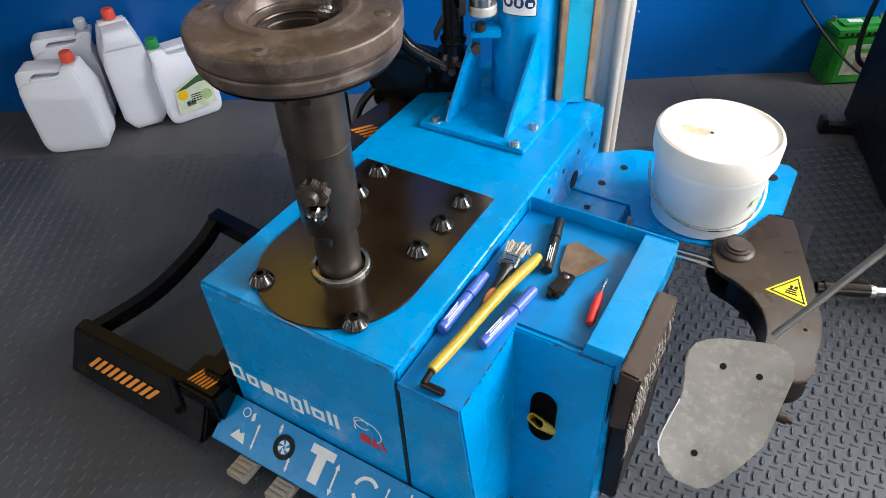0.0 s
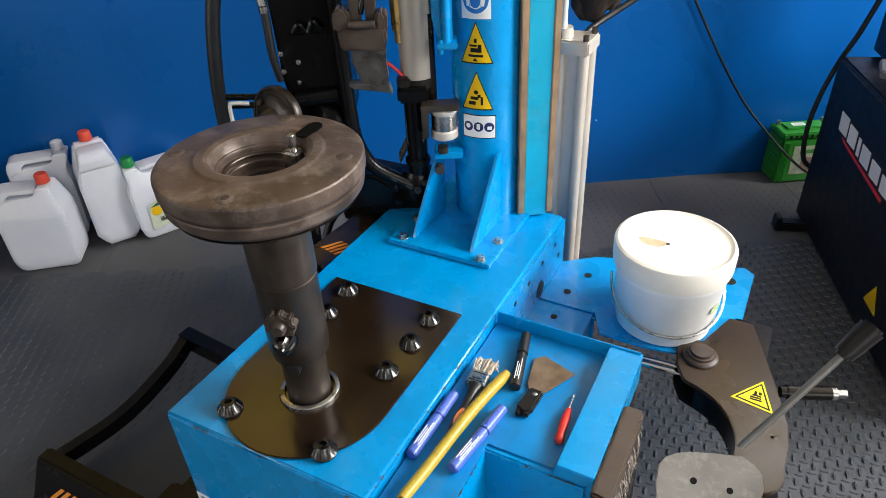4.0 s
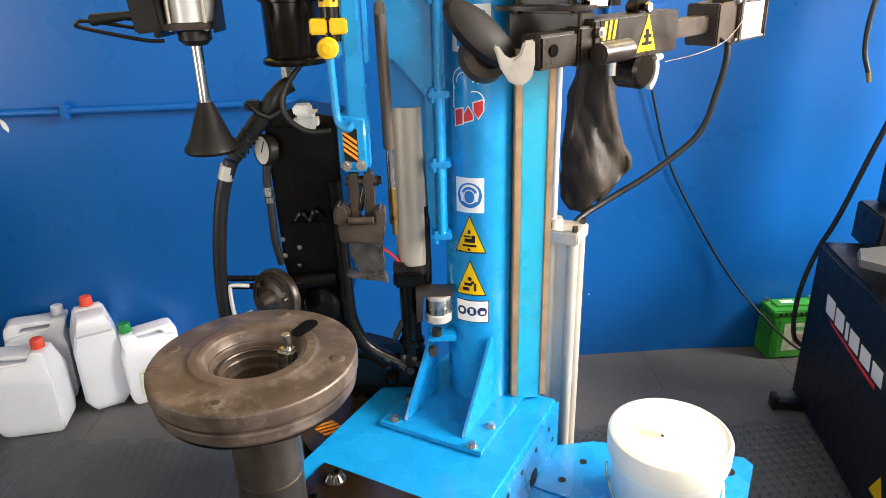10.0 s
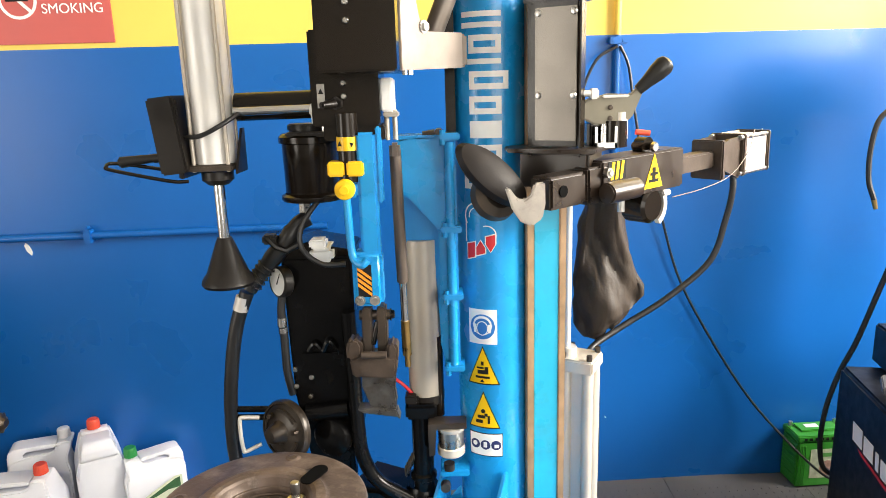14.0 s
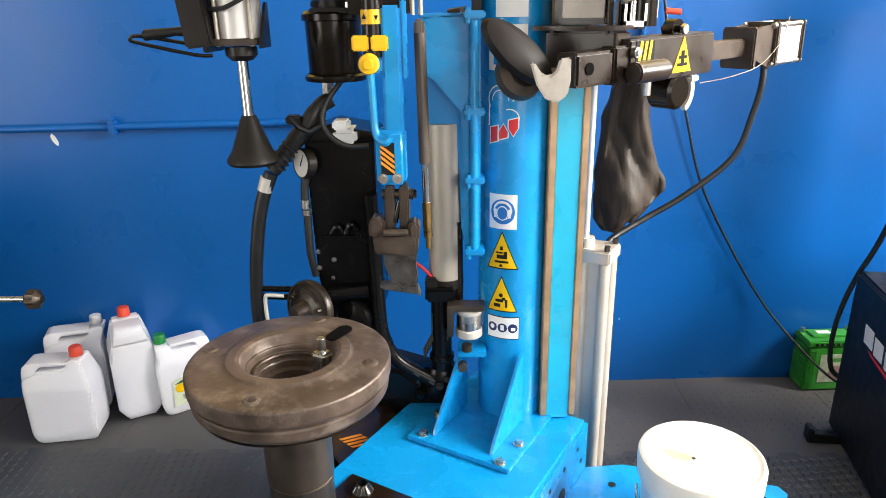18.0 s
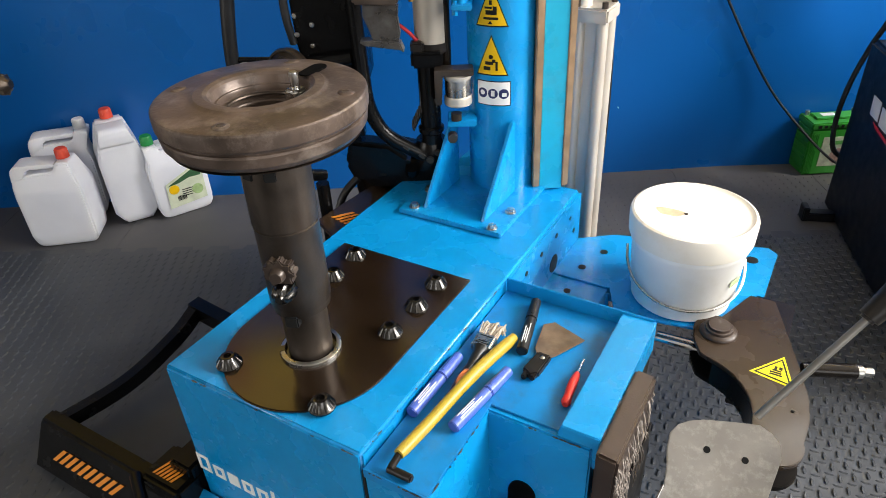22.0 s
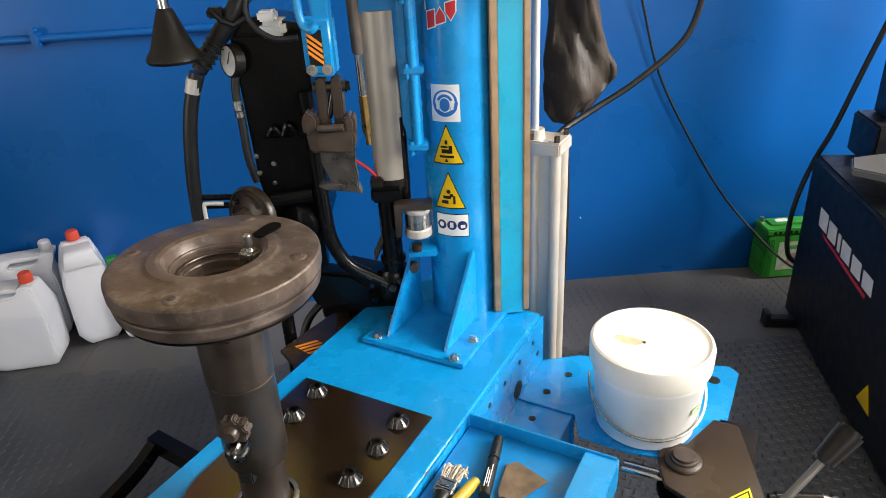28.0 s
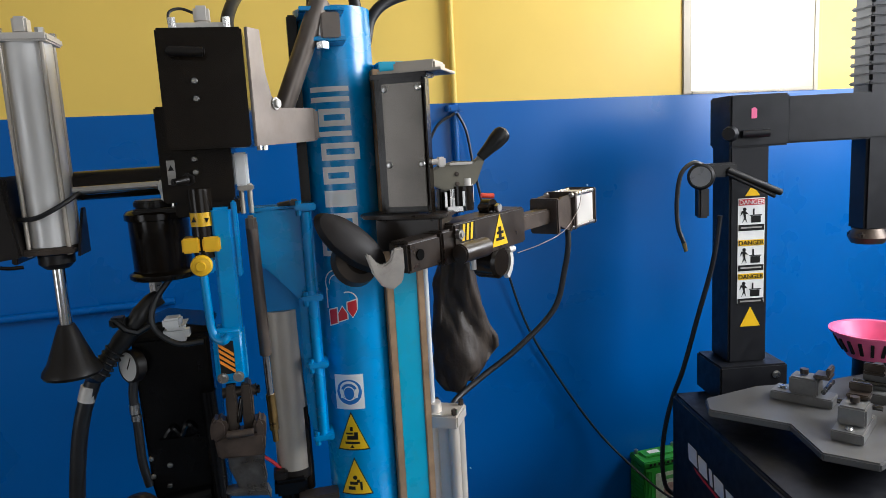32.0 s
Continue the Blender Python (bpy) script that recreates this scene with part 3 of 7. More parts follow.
part("drive_pin", joined(cyl(pin, pin + Vector((0, 0, 0.084)), 0.0065, seg=16, bevel=0.0015), box(pin.x - 0.012, pin.x + 0.016, pin.y - 0.014, pin.y + 0.01, DZ + 0.012, DZ + 0.062, 0.004)), STEEL, table, "bright drive pin")
slot_c = Vector((CX + 0.024, CY + 0.086, DZ + 0.0732))
# a thin black plate on the table paints the shaded hollow
part("drive_slot_shade", prism([*arc(0.014, 0, 0.012, -90, 90, 8), *arc(-0.014, 0, 0.012, 90, 270, 8)], 0.0022, "xy"), VOID, table).matrix_basis = Matrix.Translation(slot_c) @ Matrix.Rotation(radians(94), 4, "Z")

part("bore_ring", lathe([(0.0560, DZ + 0.0470), (0.0545, DZ + 0.0485), (0.0515, DZ + 0.0482), (0.0505, DZ + 0.0462), (0.0520, DZ + 0.0440), (0.0550, DZ + 0.0435)], 56, (CX, CY, 0)), STEEL_DARK, table, "dark spring ring in the bore")
part("bore_floor", lathe([(0, DZ + 0.0095), (0.0395, DZ + 0.0095)], 32, (CX, CY, 0)), RUSTED, table)
part("bore_bolt", hexbolt((CX + 0.004, CY - 0.010, DZ + 0.0096), (0, 0, 1), 0.012, 0.006), STEEL, table, "bright bolt head down the bore")

# column, flange, gussets
COLX, COLY, COLR = 0.229, 0.868, 0.079
flange = part("column_flange", box(0.085, 0.345, 0.617, 0.96, TOP + 0.0005, TOP + 0.012, 0.002), BLUE, tc_)
for bx, by in ((0.115, 0.640), (0.318, 0.632), (0.325, 0.712), (0.105, 0.725)):
    part("flange_bolt", joined(hexbolt((bx, by, TOP + 0.012), (0, 0, 1), 0.0095, 0.008)), STEEL, flange)
column = part("column", lathe([(0, TOP), (COLR, TOP), (COLR, 1.765), (COLR - 0.006, 1.765), (COLR - 0.006, 1.70), (0, 1.70)], 56, (COLX, COLY, 0)), BLUE, tc_, "sky-blue round steel column")
for gx in (0.140, 0.288):
    part("gusset", prism([(0.645, TOP + 0.012), (0.805, TOP + 0.012), (0.805, TOP + 0.19), (0.79, TOP + 0.19), (0.655, TOP + 0.03)], 0.008, "yz", gx - 0.004, 0.0015), BLUE, column)

# guide rail on the column's side, turned towards the machine's right
RM = Matrix.Translation((0.356, 0.866, 0)) @ Matrix.Rotation(radians(33), 4, "Z")
rail = part("guide_rail", turned(box(-0.027, 0.027, 0.0, 0.060, TOP + 0.004, 1.655, 0.0015), RM), RAIL_BLUE, tc_, "bright cyan-blue guide rail")
for x0, x1 in ((-0.0425, -0.0265), (0.0265, 0.0415)):
    part("rail_edge", turned(box(x0, x1, -0.003, 0.050, TOP + 0.012, 1.64, 0.002), RM), RAIL_BROWN, rail, "brown greased steel rail edge")
part("rail_back", turned(box(-0.06, 0.042, 0.060, 0.085, TOP + 0.004, 1.655), RM), BLUE, rail)

# lift cylinder beside the column
lc = part("lift_cylinder", box(0.350, 0.398, 1.031, 1.079, 0.03, 0.795, 0.004, 2), LIFT_ALU, tc_, "cream-grey aluminium lift cylinder")
for x in (0.347, 0.401):
    for y in (1.028, 1.082):
        part("barrel_rib", cyl((x, y, 0.03), (x, y, 0.795), 0.0135, seg=16), LIFT_ALU, lc)
part("cylinder_head", joined(box(0.331, 0.417, 1.010, 1.10, 0.795, 0.828, 0.004), lathe([(0, 0), (0.022, 0), (0.02, 0.022), (0, 0.022)], 20, (0.346, 1.044, 0.828))), LIFT_ALU, lc)
for x in (0.342, 0.406):
    for y in (1.022, 1.088):
        part("head_nut", cyl((x, y, 0.828), (x, y, 0.842), 0.007, seg=6), STEEL_DARK, lc)
part("cylinder_foot", box(0.331, 0.417, 1.010, 1.10, 0.0, 0.03, 0.004), LIFT_ALU, lc)
part("piston_rod", cyl((0.344, 1.043, 0.83), (0.344, 1.043, 1.34), 0.0085, seg=16), PRESS_ALU, lc)


# ---------------------------------------------------------------- bucket, bracket, blade
shelf = part("bucket_bracket", prism([(0.424, 0.735), (0.424, 0.90), (0.50, 0.955), (0.845, 1.055), (0.868, 1.035), (0.866, 0.82), (0.845, 0.795), (0.805, 0.712), (0.770, 0.680), (0.690, 0.668), (0.590, 0.672), (0.560, 0.735)], 0.006, "xy", 0.294, 0.001), BLUE, tc_, "blue steel side bracket with bolt holes")
part("front_plate", box(0.424, 0.556, 0.560, 0.7345, 0.290, 0.296, 0.001), BLUE, shelf)
part("front_fold", box(0.550, 0.556, 0.562, 0.734, 0.20, 0.2895), BLUE, shelf)
part("inner_web", box(0.424, 0.562, 0.725, 0.731, 0.13, 0.2895), BLUE, shelf)
part("rear_web", box(0.424, 0.60, 0.905, 0.911, 0.13, 0.2935), BLUE, shelf)
part("weld_bead", sweep([(0.432 + 0.010 * k, 0.735 + 0.0008 * (k % 2), 0.2985) for k in range(13)], 0.0026, 6), BLUE, shelf)
for hx, hy in ((0.477, 0.784), (0.502, 0.867), (0.819, 0.984)):
    part("bracket_hole", cyl((hx, hy, 0.2995), (hx, hy, 0.3012), 0.009 if hx < 0.8 else 0.014, seg=16), PRINT_BLACK, shelf)
part("bracket_hole", cyl((0.478, 0.687, 0.2955), (0.478, 0.687, 0.2972), 0.008, seg=16), PRINT_BLACK, shelf)
part("bracket_box", box(0.62, 0.80, 0.82, 0.93, 0.235, 0.293, 0.004), BLUE, shelf)

bucket = thing("bucket", "white plastic bucket with stained lid on blue bracket", "bucket", M @ Matrix.Translation((0.702, 0.783, 0.301)))
part("bucket_body", lathe([(0, 0), (0.100, 0), (0.104, 0.004), (0.1065, 0.03), (0.1095, 0.034), (0.1155, 0.140), (0.1185, 0.144), (0.1185, 0.158), (0.1165, 0.163), (0.118, 0.173), (0, 0.173)], 56), BUCKET, bucket)
lid = part("lid", lathe([(0.1185, 0.158), (0.1235, 0.158), (0.125, 0.164), (0.126, 0.202), (0.1235, 0.209), (0.118, 0.2115), (0.113, 0.208), (0.107, 0.2065), (0.03, 0.206), (0, 0.206)], 56), material("cream_lid_plastic", (0.80, 0.755, 0.67), 0.40, vary=0.04, scale=9, bump=0.03, dirt=(0.66, 0.56, 0.40), dirt_amount=0.5, dirt_scale=9), bucket, "off-white lid with a brown stain")
part("lid_stain", prism([(-0.043 + 0.028 * math.cos(a) * (1 + 0.18 * math.sin(3 * a)), -0.020 + 0.017 * math.sin(a) * (1 + 0.2 * math.cos(2 * a))) for a in [k * math.pi / 12 for k in range(24)]], 0.0006, "xy", 0.2058),
     material("tan_grease_stain", (0.58, 0.47, 0.30), 0.5, vary=0.15, scale=60, bump=0.0), lid)
part("lid_hole", cyl((-0.012, -0.015, 0.2058), (-0.012, -0.015, 0.2072), 0.004, seg=10), RUBBER_PAD, lid)
hpts = []
for k in range(31):
    w_ = math.sin(k / 30 * math.pi)
    a = radians(-65 - 98 + 196 * k / 30)
    hpts.append(((0.1225 - 0.008 * w_) * math.cos(a), (0.1225 - 0.008 * w_) * math.sin(a), 0.118 - 0.080 * w_ ** 0.55))
part("wire_handle", sweep(hpts, 0.003, 8), STEEL, bucket, "grey wire handle hanging down")
part("brand_patch", prism([(-0.012, 0), (0.016, 0.004), (0.02, 0.016), (-0.01, 0.013)], 0.001, "xz"), material("faded_green_print", (0.45, 0.55, 0.30), 0.6, vary=0.3, scale=200, bump=0.0), bucket).matrix_basis = Matrix.Translation((0.106, -0.047, 0.085)) @ Matrix.Rotation(radians(66), 4, "Z")

# bead-breaker arm with hole, pivot cap and warning triangle
BZ = 0.300
arm_pts = [*arc(0.806, 0.680, 0.050, 95, 205, 8), (0.764, 0.640), (0.785, 0.598), *arc(0.765, 0.455, 0.140, 74, -8, 14), (0.905, 0.40), (0.935, 0.372), *arc(0.935, 0.430, 0.056, -60, 20, 8), (0.991, 0.500), (0.984, 0.560), (0.955, 0.650), (0.912, 0.770), (0.89, 0.83), (0.84, 0.83)]
bb = part("bead_breaker_arm", prism(arm_pts, 0.010, "xy", BZ, 0.0015), material("brown_black_enamel", (0.030, 0.018, 0.010), 0.26, vary=0.25, scale=9, bump=0.02, spec=0.32), tc_, "glossy brown-black bead-breaker arm")
part("lower_arm_plate", prism(arm_pts, 0.010, "xy", BZ - 0.052, 0.0015), SATIN, bb)
part("arm_web", joined(sweep([(x, y, BZ - 0.025) for x, y in arc(0.765, 0.455, 0.144, 70, -8, 14)], 0.01, flat=(0.008, 0.05)), box(0.85, 0.93, 0.60, 0.85, BZ - 0.10, BZ, 0.002)), BLACK, bb)
part("pivot_cap", lathe([(0, 0.020), (0.0215, 0.0195), (0.0225, 0.017), (0.0225, 0.0145), (0.0265, 0.0135), (0.0275, 0.0115), (0.0275, 0.009), (0.034, 0.007), (0.037, 0.003), (0.037, 0.0)], 28, (0.805, 0.675, BZ + 0.0101)), RUBBER_PAD, bb, "dark rounded pivot cap")
part("arm_hole", cyl((0.962, 0.515, BZ + 0.0095), (0.962, 0.515, BZ + 0.0112), 0.0030, seg=16), VOID, bb)
tri_ = [(0.878, 0.587), (0.957, 0.573), (0.930, 0.655)]
mid = (sum(p[0] for p in tri_) / 3, sum(p[1] for p in tri_) / 3)
sized = lambda f: [(mid[0] + (x - mid[0]) * f, mid[1] + (y - mid[1]) * f) for x, y in tri_]
wt = part("warning_triangle", prism(tri_, 0.0008, "xy", BZ + 0.0101), LEMON, bb, "yellow warning triangle sticker")
part("triangle_border", prism(sized(0.84), 0.0004, "xy", BZ + 0.0109), PRINT_BLACK, wt)
part("triangle_field", prism(sized(0.70), 0.0004, "xy", BZ + 0.0113), LEMON, wt)
part("triangle_symbol", joined(box(0.912, 0.934, 0.594, 0.598, BZ + 0.0117, BZ + 0.0121), box(0.912, 0.932, 0.600, 0.604, BZ + 0.0117, BZ + 0.0121), box(0.915, 0.931, 0.606, 0.610, BZ + 0.0117, BZ + 0.0121), box(0.918, 0.923, 0.610, 0.620, BZ + 0.0117, BZ + 0.0121), box(0.926, 0.932, 0.612, 0.620, BZ + 0.0117, BZ + 0.0121)), PRINT_BLACK, wt)
part("push_rod", cyl((0.69, 0.668, 0.268), (0.80, 0.673, 0.268), 0.0055, seg=14), CHROME, tc_, "chrome push rod")
part("push_rod", cyl((0.69, 0.650, 0.268), (0.80, 0.655, 0.268), 0.0065, seg=14), CHROME, tc_, "chrome push rod")
part("rod_sleeve", joined(cyl((0.975, 0.672, 0.285), (1.055, 0.705, 0.285), 0.015, seg=16, bevel=0.002), cyl((0.965, 0.668, 0.285), (0.978, 0.673, 0.285), 0.012, seg=12)), BLACK, bb)
part("rod_tip", joined(cyl((1.055, 0.705, 0.285), (1.064, 0.709, 0.285), 0.013, seg=16), cyl((1.064, 0.709, 0.285), (1.082, 0.716, 0.285), 0.010, seg=6)), STEEL, bb)
hp0, hp1 = Vector((0.908, 0.385, 0.395)), Vector((1.040, 0.520, 0.590))
lever = part("breaker_lever", sweep([hp0, hp1 - (hp1 - hp0) * 0.18], 0.0062, 14), material("grey_lever_steel", (0.20, 0.19, 0.175), 0.38, metal=0.5, vary=0.15, scale=20, bump=0.05), tc_, "bare steel breaker lever with a dark grip")
part("lever_grip", cyl(hp1 - (hp1 - hp0) * 0.20, hp1 + (hp1 - hp0) * 0.05, 0.016, 0.021, 18, 0.005), BLACK_MATT, lever)
# blade: a bent grey plate
blade_pts = [(0.793, -0.006), (0.801, -0.022), (0.816, -0.034), (0.835, -0.043), (0.875, -0.054), (0.915, -0.063), (0.934, -0.056), (0.948, -0.045), (0.955, -0.022), (0.952, 0.020), (0.947, 0.096), (0.930, 0.133),
             (0.910, 0.168), (0.893, 0.192), (0.875, 0.203), (0.842, 0.203), (0.823, 0.194), (0.806, 0.175), (0.798, 0.155), (0.797, 0.138), (0.801, 0.105), (0.806, 0.073), (0.802, 0.045), (0.795, 0.020)]
BLADE = Matrix(((1, 0, 0, 0), (0, -0.752, -0.659, 0.319), (0, -0.659, 0.752, 0.356), (0, 0, 0, 1)))      # leans forward at its foot
sheet = prism(blade_pts, 0.008, "xy", -0.008, 0.0018)
for k in range(9):                 # the plate is rolled to a shallow trough
    bmesh.ops.bisect_plane(sheet, geom=[*sheet.verts, *sheet.edges, *sheet.faces], plane_co=(0.805 + 0.0160 * k, 0, 0), plane_no=(1, 0, 0))
for v in sheet.verts:
    v.co.z += 1.1 * (v.co.x - 0.875) ** 2
blade = part("breaker_blade", turned(sheet, BLADE), PLATE_GREY, tc_, "scuffed bare grey bead-breaker blade")
for hx, hv, hr in ((0.852, 0.0, 0.0068), (0.908, -0.004, 0.0065), (0.855, 0.150, 0.0068)):
    lift_ = 1.1 * (hx - 0.875) ** 2
    part("blade_hole", turned(cyl((hx, hv, lift_ - 0.002), (hx, hv, lift_ + 0.0008), 0.8 * hr, seg=16), BLADE), PRINT_BLACK, blade)
part("blade_edge", turned(sweep([(0.8065, 0.176, 0.004), (0.7985, 0.157, 0.0055), (0.7975, 0.138, 0.0058), (0.8015, 0.105, 0.0052), (0.806, 0.075, 0.0045)], 0.0022, 8), BLADE), STEEL, blade, "bright worn blade edge")
part("blade_bracket", turned(joined(box(0.84, 0.945, -0.045, 0.06, -0.060, -0.009, 0.004), cyl((0.945, 0.045, -0.030), (0.968, 0.045, -0.030), 0.009, seg=14), cyl((0.968, 0.045, -0.030), (0.976, 0.045, -0.030), 0.0065, seg=6)), BLADE), STEEL_DARK, blade)

# rubber buffer with frayed edge on the chassis side
buf = part("wheel_buffer", prism([(0.7175, 0.434), (0.752, 0.430), (0.748, 0.295), (0.7175, 0.285)], 0.20, "xz", 0.165, 0.004), RUBBER_PAD, tc_, "worn brown-black rubber wheel buffer")
random.seed(5)
fr = bmesh.new()
for k in range(130):
    y0 = 0.166 + 0.19 * ((k + random.random()) / 130) ** 1.5
    z0 = 0.42 - 0.16 * random.random()
    p0 = Vector((0.750, y0, z0))
    p1 = p0 + Vector((0.001 + 0.006 * random.random(), random.uniform(-0.008, 0.008), -0.01 - 0.045 * random.random()))
    add(fr, sweep([p0, (p0 + p1) / 2 + Vector((0.003, 0, 0)), p1], [0.0008 + 0.0016 * random.random(), 0.0011, 0.0004], 5))
part("frayed_edge", fr, FRAYED, buf, "frayed pale rubber strands", kind="stuff")
part("lower_buffer", joined(prism([(0.7175, 0.28), (0.750, 0.285), (0.752, 0.02), (0.7175, 0.02)], 0.21, "xz", 0.20, 0.004), box(0.706, 0.7165, 0.20, 0.47, 0.05, 0.37)), BLACK_MATT, tc_)

# pedals under a printed blue guard
guard = part("pedal_guard", prism([(-0.004, 0.105), (-0.085, 0.050), (-0.085, 0.045), (-0.004, 0.099)], 0.53, "yz", -0.02, 0.001), BLUE, tc_, "blue pedal guard with white symbols")
GU = Vector((0, -0.081, -0.055)).normalized()
GN = Vector((0, -0.055, 0.081)).normalized()


def on_guard(bm):
    """Lays flat artwork drawn in x and down-slope v onto the guard's face."""
    m = Matrix(((1, 0, 0, 0), (0, GU.y, GN.y, -0.004), (0, GU.z, GN.z, 0.1055), (0, 0, 0, 1)))
    return turned(bm, m)


def flat(pts, h=0.0008):
    return prism(pts, h, "xy", 0.0)


def ring(cx, cy, r, w, a0=0, a1=360, n=20):
    return flat([*arc(cx, cy, r, a0, a1, n), *arc(cx, cy, r - w, a1, a0, n)])


def arrow(x0, y0, x1, y1, w=0.002, head=0.009):
    d = Vector((x1 - x0, y1 - y0)).normalized()
    n = Vector((-d.y, d.x))
    a, b = Vector((x0, y0)), Vector((x1, y1))
    c = b - d * head
    e = a + d * head
    pts = [a, e + n * head * 0.45, e + n * w, c + n * w, c + n * head * 0.45, b, c - n * head * 0.45, c - n * w, e - n * w, e - n * head * 0.45]
    return flat([tuple(p) for p in pts])


for bm_ in (ring(0.035, 0.022, 0.010, 0.002), flat([(0.05, 0.02), (0.056, 0.014), (0.06, 0.03), (0.052, 0.034)]), flat([(0.02, 0.078), (0.034, 0.058), (0.04, 0.066), (0.05, 0.06), (0.058, 0.082)]),
            arrow(0.075, 0.03, 0.078, 0.085), arrow(0.124, 0.008, 0.126, 0.03), arrow(0.168, 0.06, 0.17, 0.09)):
    part("guard_symbol", on_guard(bm_), WHITE, guard)
part("wheel_symbol", on_guard(ring(0.147, 0.048, 0.025, 0.010)), PRINT_BLACK, guard)
part("wheel_symbol_hub", on_guard(joined(*[flat([(0.147 + 0.003 * math.cos(a + 1.2), 0.048 + 0.003 * math.sin(a + 1.2)), (0.147 + 0.014 * math.cos(a + 0.35), 0.048 + 0.014 * math.sin(a + 0.35)), (0.147 + 0.014 * math.cos(a - 0.35), 0.048 + 0.014 * math.sin(a - 0.35))]) for a in [k * 1.2566 for k in range(5)]])), WHITE, guard)
for bm_ in (flat([(0.205, 0.012), (0.262, 0.012), (0.262, 0.030), (0.245, 0.030), (0.245, 0.082), (0.222, 0.082), (0.222, 0.030), (0.205, 0.030)]), arrow(0.274, 0.025, 0.276, 0.088, 0.002, 0.012),
            ring(0.345, 0.048, 0.028, 0.007, 20, 150), ring(0.345, 0.048, 0.028, 0.007, 190, 320), arrow(0.388, 0.02, 0.388, 0.088, 0.0015, 0.007),
            flat([(0.432, 0.012), (0.436, 0.012), (0.436, 0.09), (0.432, 0.09)]), arrow(0.445, 0.05, 0.475, 0.05, 0.003, 0.012)):
    part("guard_symbol", on_guard(bm_), WHITE, guard)
for k, px in enumerate((0.055, 0.155, 0.285, 0.372, 0.468)):
    ped = part("pedal", joined(box(px, px + 0.05, -0.128 - 0.006 * (k == 4), -0.03, 0.024, 0.040, 0.003), *[box(px + 0.004, px + 0.046, -0.126 + 0.011 * i, -0.120 + 0.011 * i, 0.039, 0.046, 0.0015) for i in range(4)]), DULL_ALU, tc_, "ribbed bright steel pedal")
part("guard_side", prism([(-0.085, 0.045), (-0.004, 0.099), (-0.004, 0.02), (-0.06, 0.02)], 0.003, "yz", 0.5105), BLUE, tc_)

# brand lettering on the front face stays as plain white bars; a round emblem beside it
xs, UNIT = 0.004, 1.17
for w, up, dn, open_ in ((0.030, 1, 0, 1), (0.026, 0, 0, 1), (0.026, 0, 0, 0), (0.026, 0, 0, 1), (0.026, 0, 1, 1), (0.008, 1, 0, 0), (0.028, 0, 0, 1), (0.008, 1, 0, 0), (0.008, 1, 0, 0)):
    w0, w1, b0, b1 = xs, xs + w * UNIT * 0.9, 0.173 - 0.012 * dn, 0.173 + (0.044 if up else 0.032)
    if open_:
        e = 0.0075
        block = joined(box(w0, w0 + e, -0.0012, 0.0, b0, b1), box(w1 - e, w1, -0.0012, 0.0, b0, b1), box(w0 + e, w1 - e, -0.0012, 0.0, b0, b0 + e), box(w0 + e, w1 - e, -0.0012, 0.0, b1 - e, b1))
    else:
        block = box(w0, w1, -0.0012, 0.0, b0, b1)
    part("brand_bar", block, WHITE, tc_, "white block of the brand lettering")
    xs += w * UNIT + 0.0062


def upright(bm, x, z, y=-0.0004):
    return turned(bm, Matrix.Translation((x, y, z)) @ Matrix.Rotation(radians(90), 4, "X"))


part("emblem_outline", upright(joined(ring(0, 0.018, 0.030, 0.0018, -60, 200), ring(-0.012, 0.034, 0.017, 0.0018, 20, 330)), 0.340, 0.200), WHITE, tc_)
part("emblem_red", upright(joined(flat([(-0.028, -0.016), (-0.006, -0.018), (-0.004, 0.008), (-0.026, 0.010)]), flat([(-0.003, -0.018), (0.014, -0.018), (0.008, 0.008), (0.002, 0.008)]), flat([(0.015, 0.010), (0.022, 0.010), (0.03, -0.016), (0.022, -0.018)])), 0.347, 0.193), PRINT_RED, tc_)

# floor-level wheel lift frame on the machine's left
lift = part("wheel_lift", joined(
    prism([(-0.105, 0.02), (-0.052, 0.122), (-0.018, 0.125), (-0.015, 0.02)], 0.425, "yz", -0.465, 0.006),
    sweep(glide([(-0.436, -0.04, 0.100), (-0.392, 0.12, 0.112), (-0.386, 0.27, 0.138), (-0.400, 0.365, 0.160)], 5), 0.02, flat=(0.028, 0.034)),
    sweep([(-0.415, 0.368, 0.160), (-0.27, 0.362, 0.148), (0.0, 0.355, 0.10)], 0.02, flat=(0.036, 0.042))), JET, tc_, "black tubular wheel lift frame with hazard tape")
part("lift_plate", prism([(-0.43, -0.02), (-0.395, 0.30), (-0.02, 0.38), (-0.02, -0.02)], 0.02, "xy", 0.022, 0.003), RUBBER, lift)
part("lift_joint", joined(box(-0.115, -0.008, -0.06, 0.03, 0.06, 0.15, 0.008), cyl((-0.13, -0.06, 0.135), (-0.06, -0.10, 0.135), 0.012, seg=14), box(-0.07, -0.01, -0.02, 0.06, 0.13, 0.175, 0.006)), JET, lift)


def hazard(parent, origin, ex, ey, w, h, count, mat_a, skew=0.45):
    """Slanted tape stripes in the plane of ex and ey."""
    ex, ey = Vector(ex).normalized(), Vector(ey).normalized()
    en = ex.cross(ey)
    m = Matrix(((ex.x, ey.x, en.x, origin[0]), (ex.y, ey.y, en.y, origin[1]), (ex.z, ey.z, en.z, origin[2]), (0, 0, 0, 1)))
    s = w / count
    for k in range(count):
        part("hazard_stripe", turned(prism([(s * k, 0), (s * (k + 0.58), 0), (s * (k + 0.58) + h * skew, h), (s * k + h * skew, h)], 0.001, "xy", 0.0004), m), mat_a, parent)


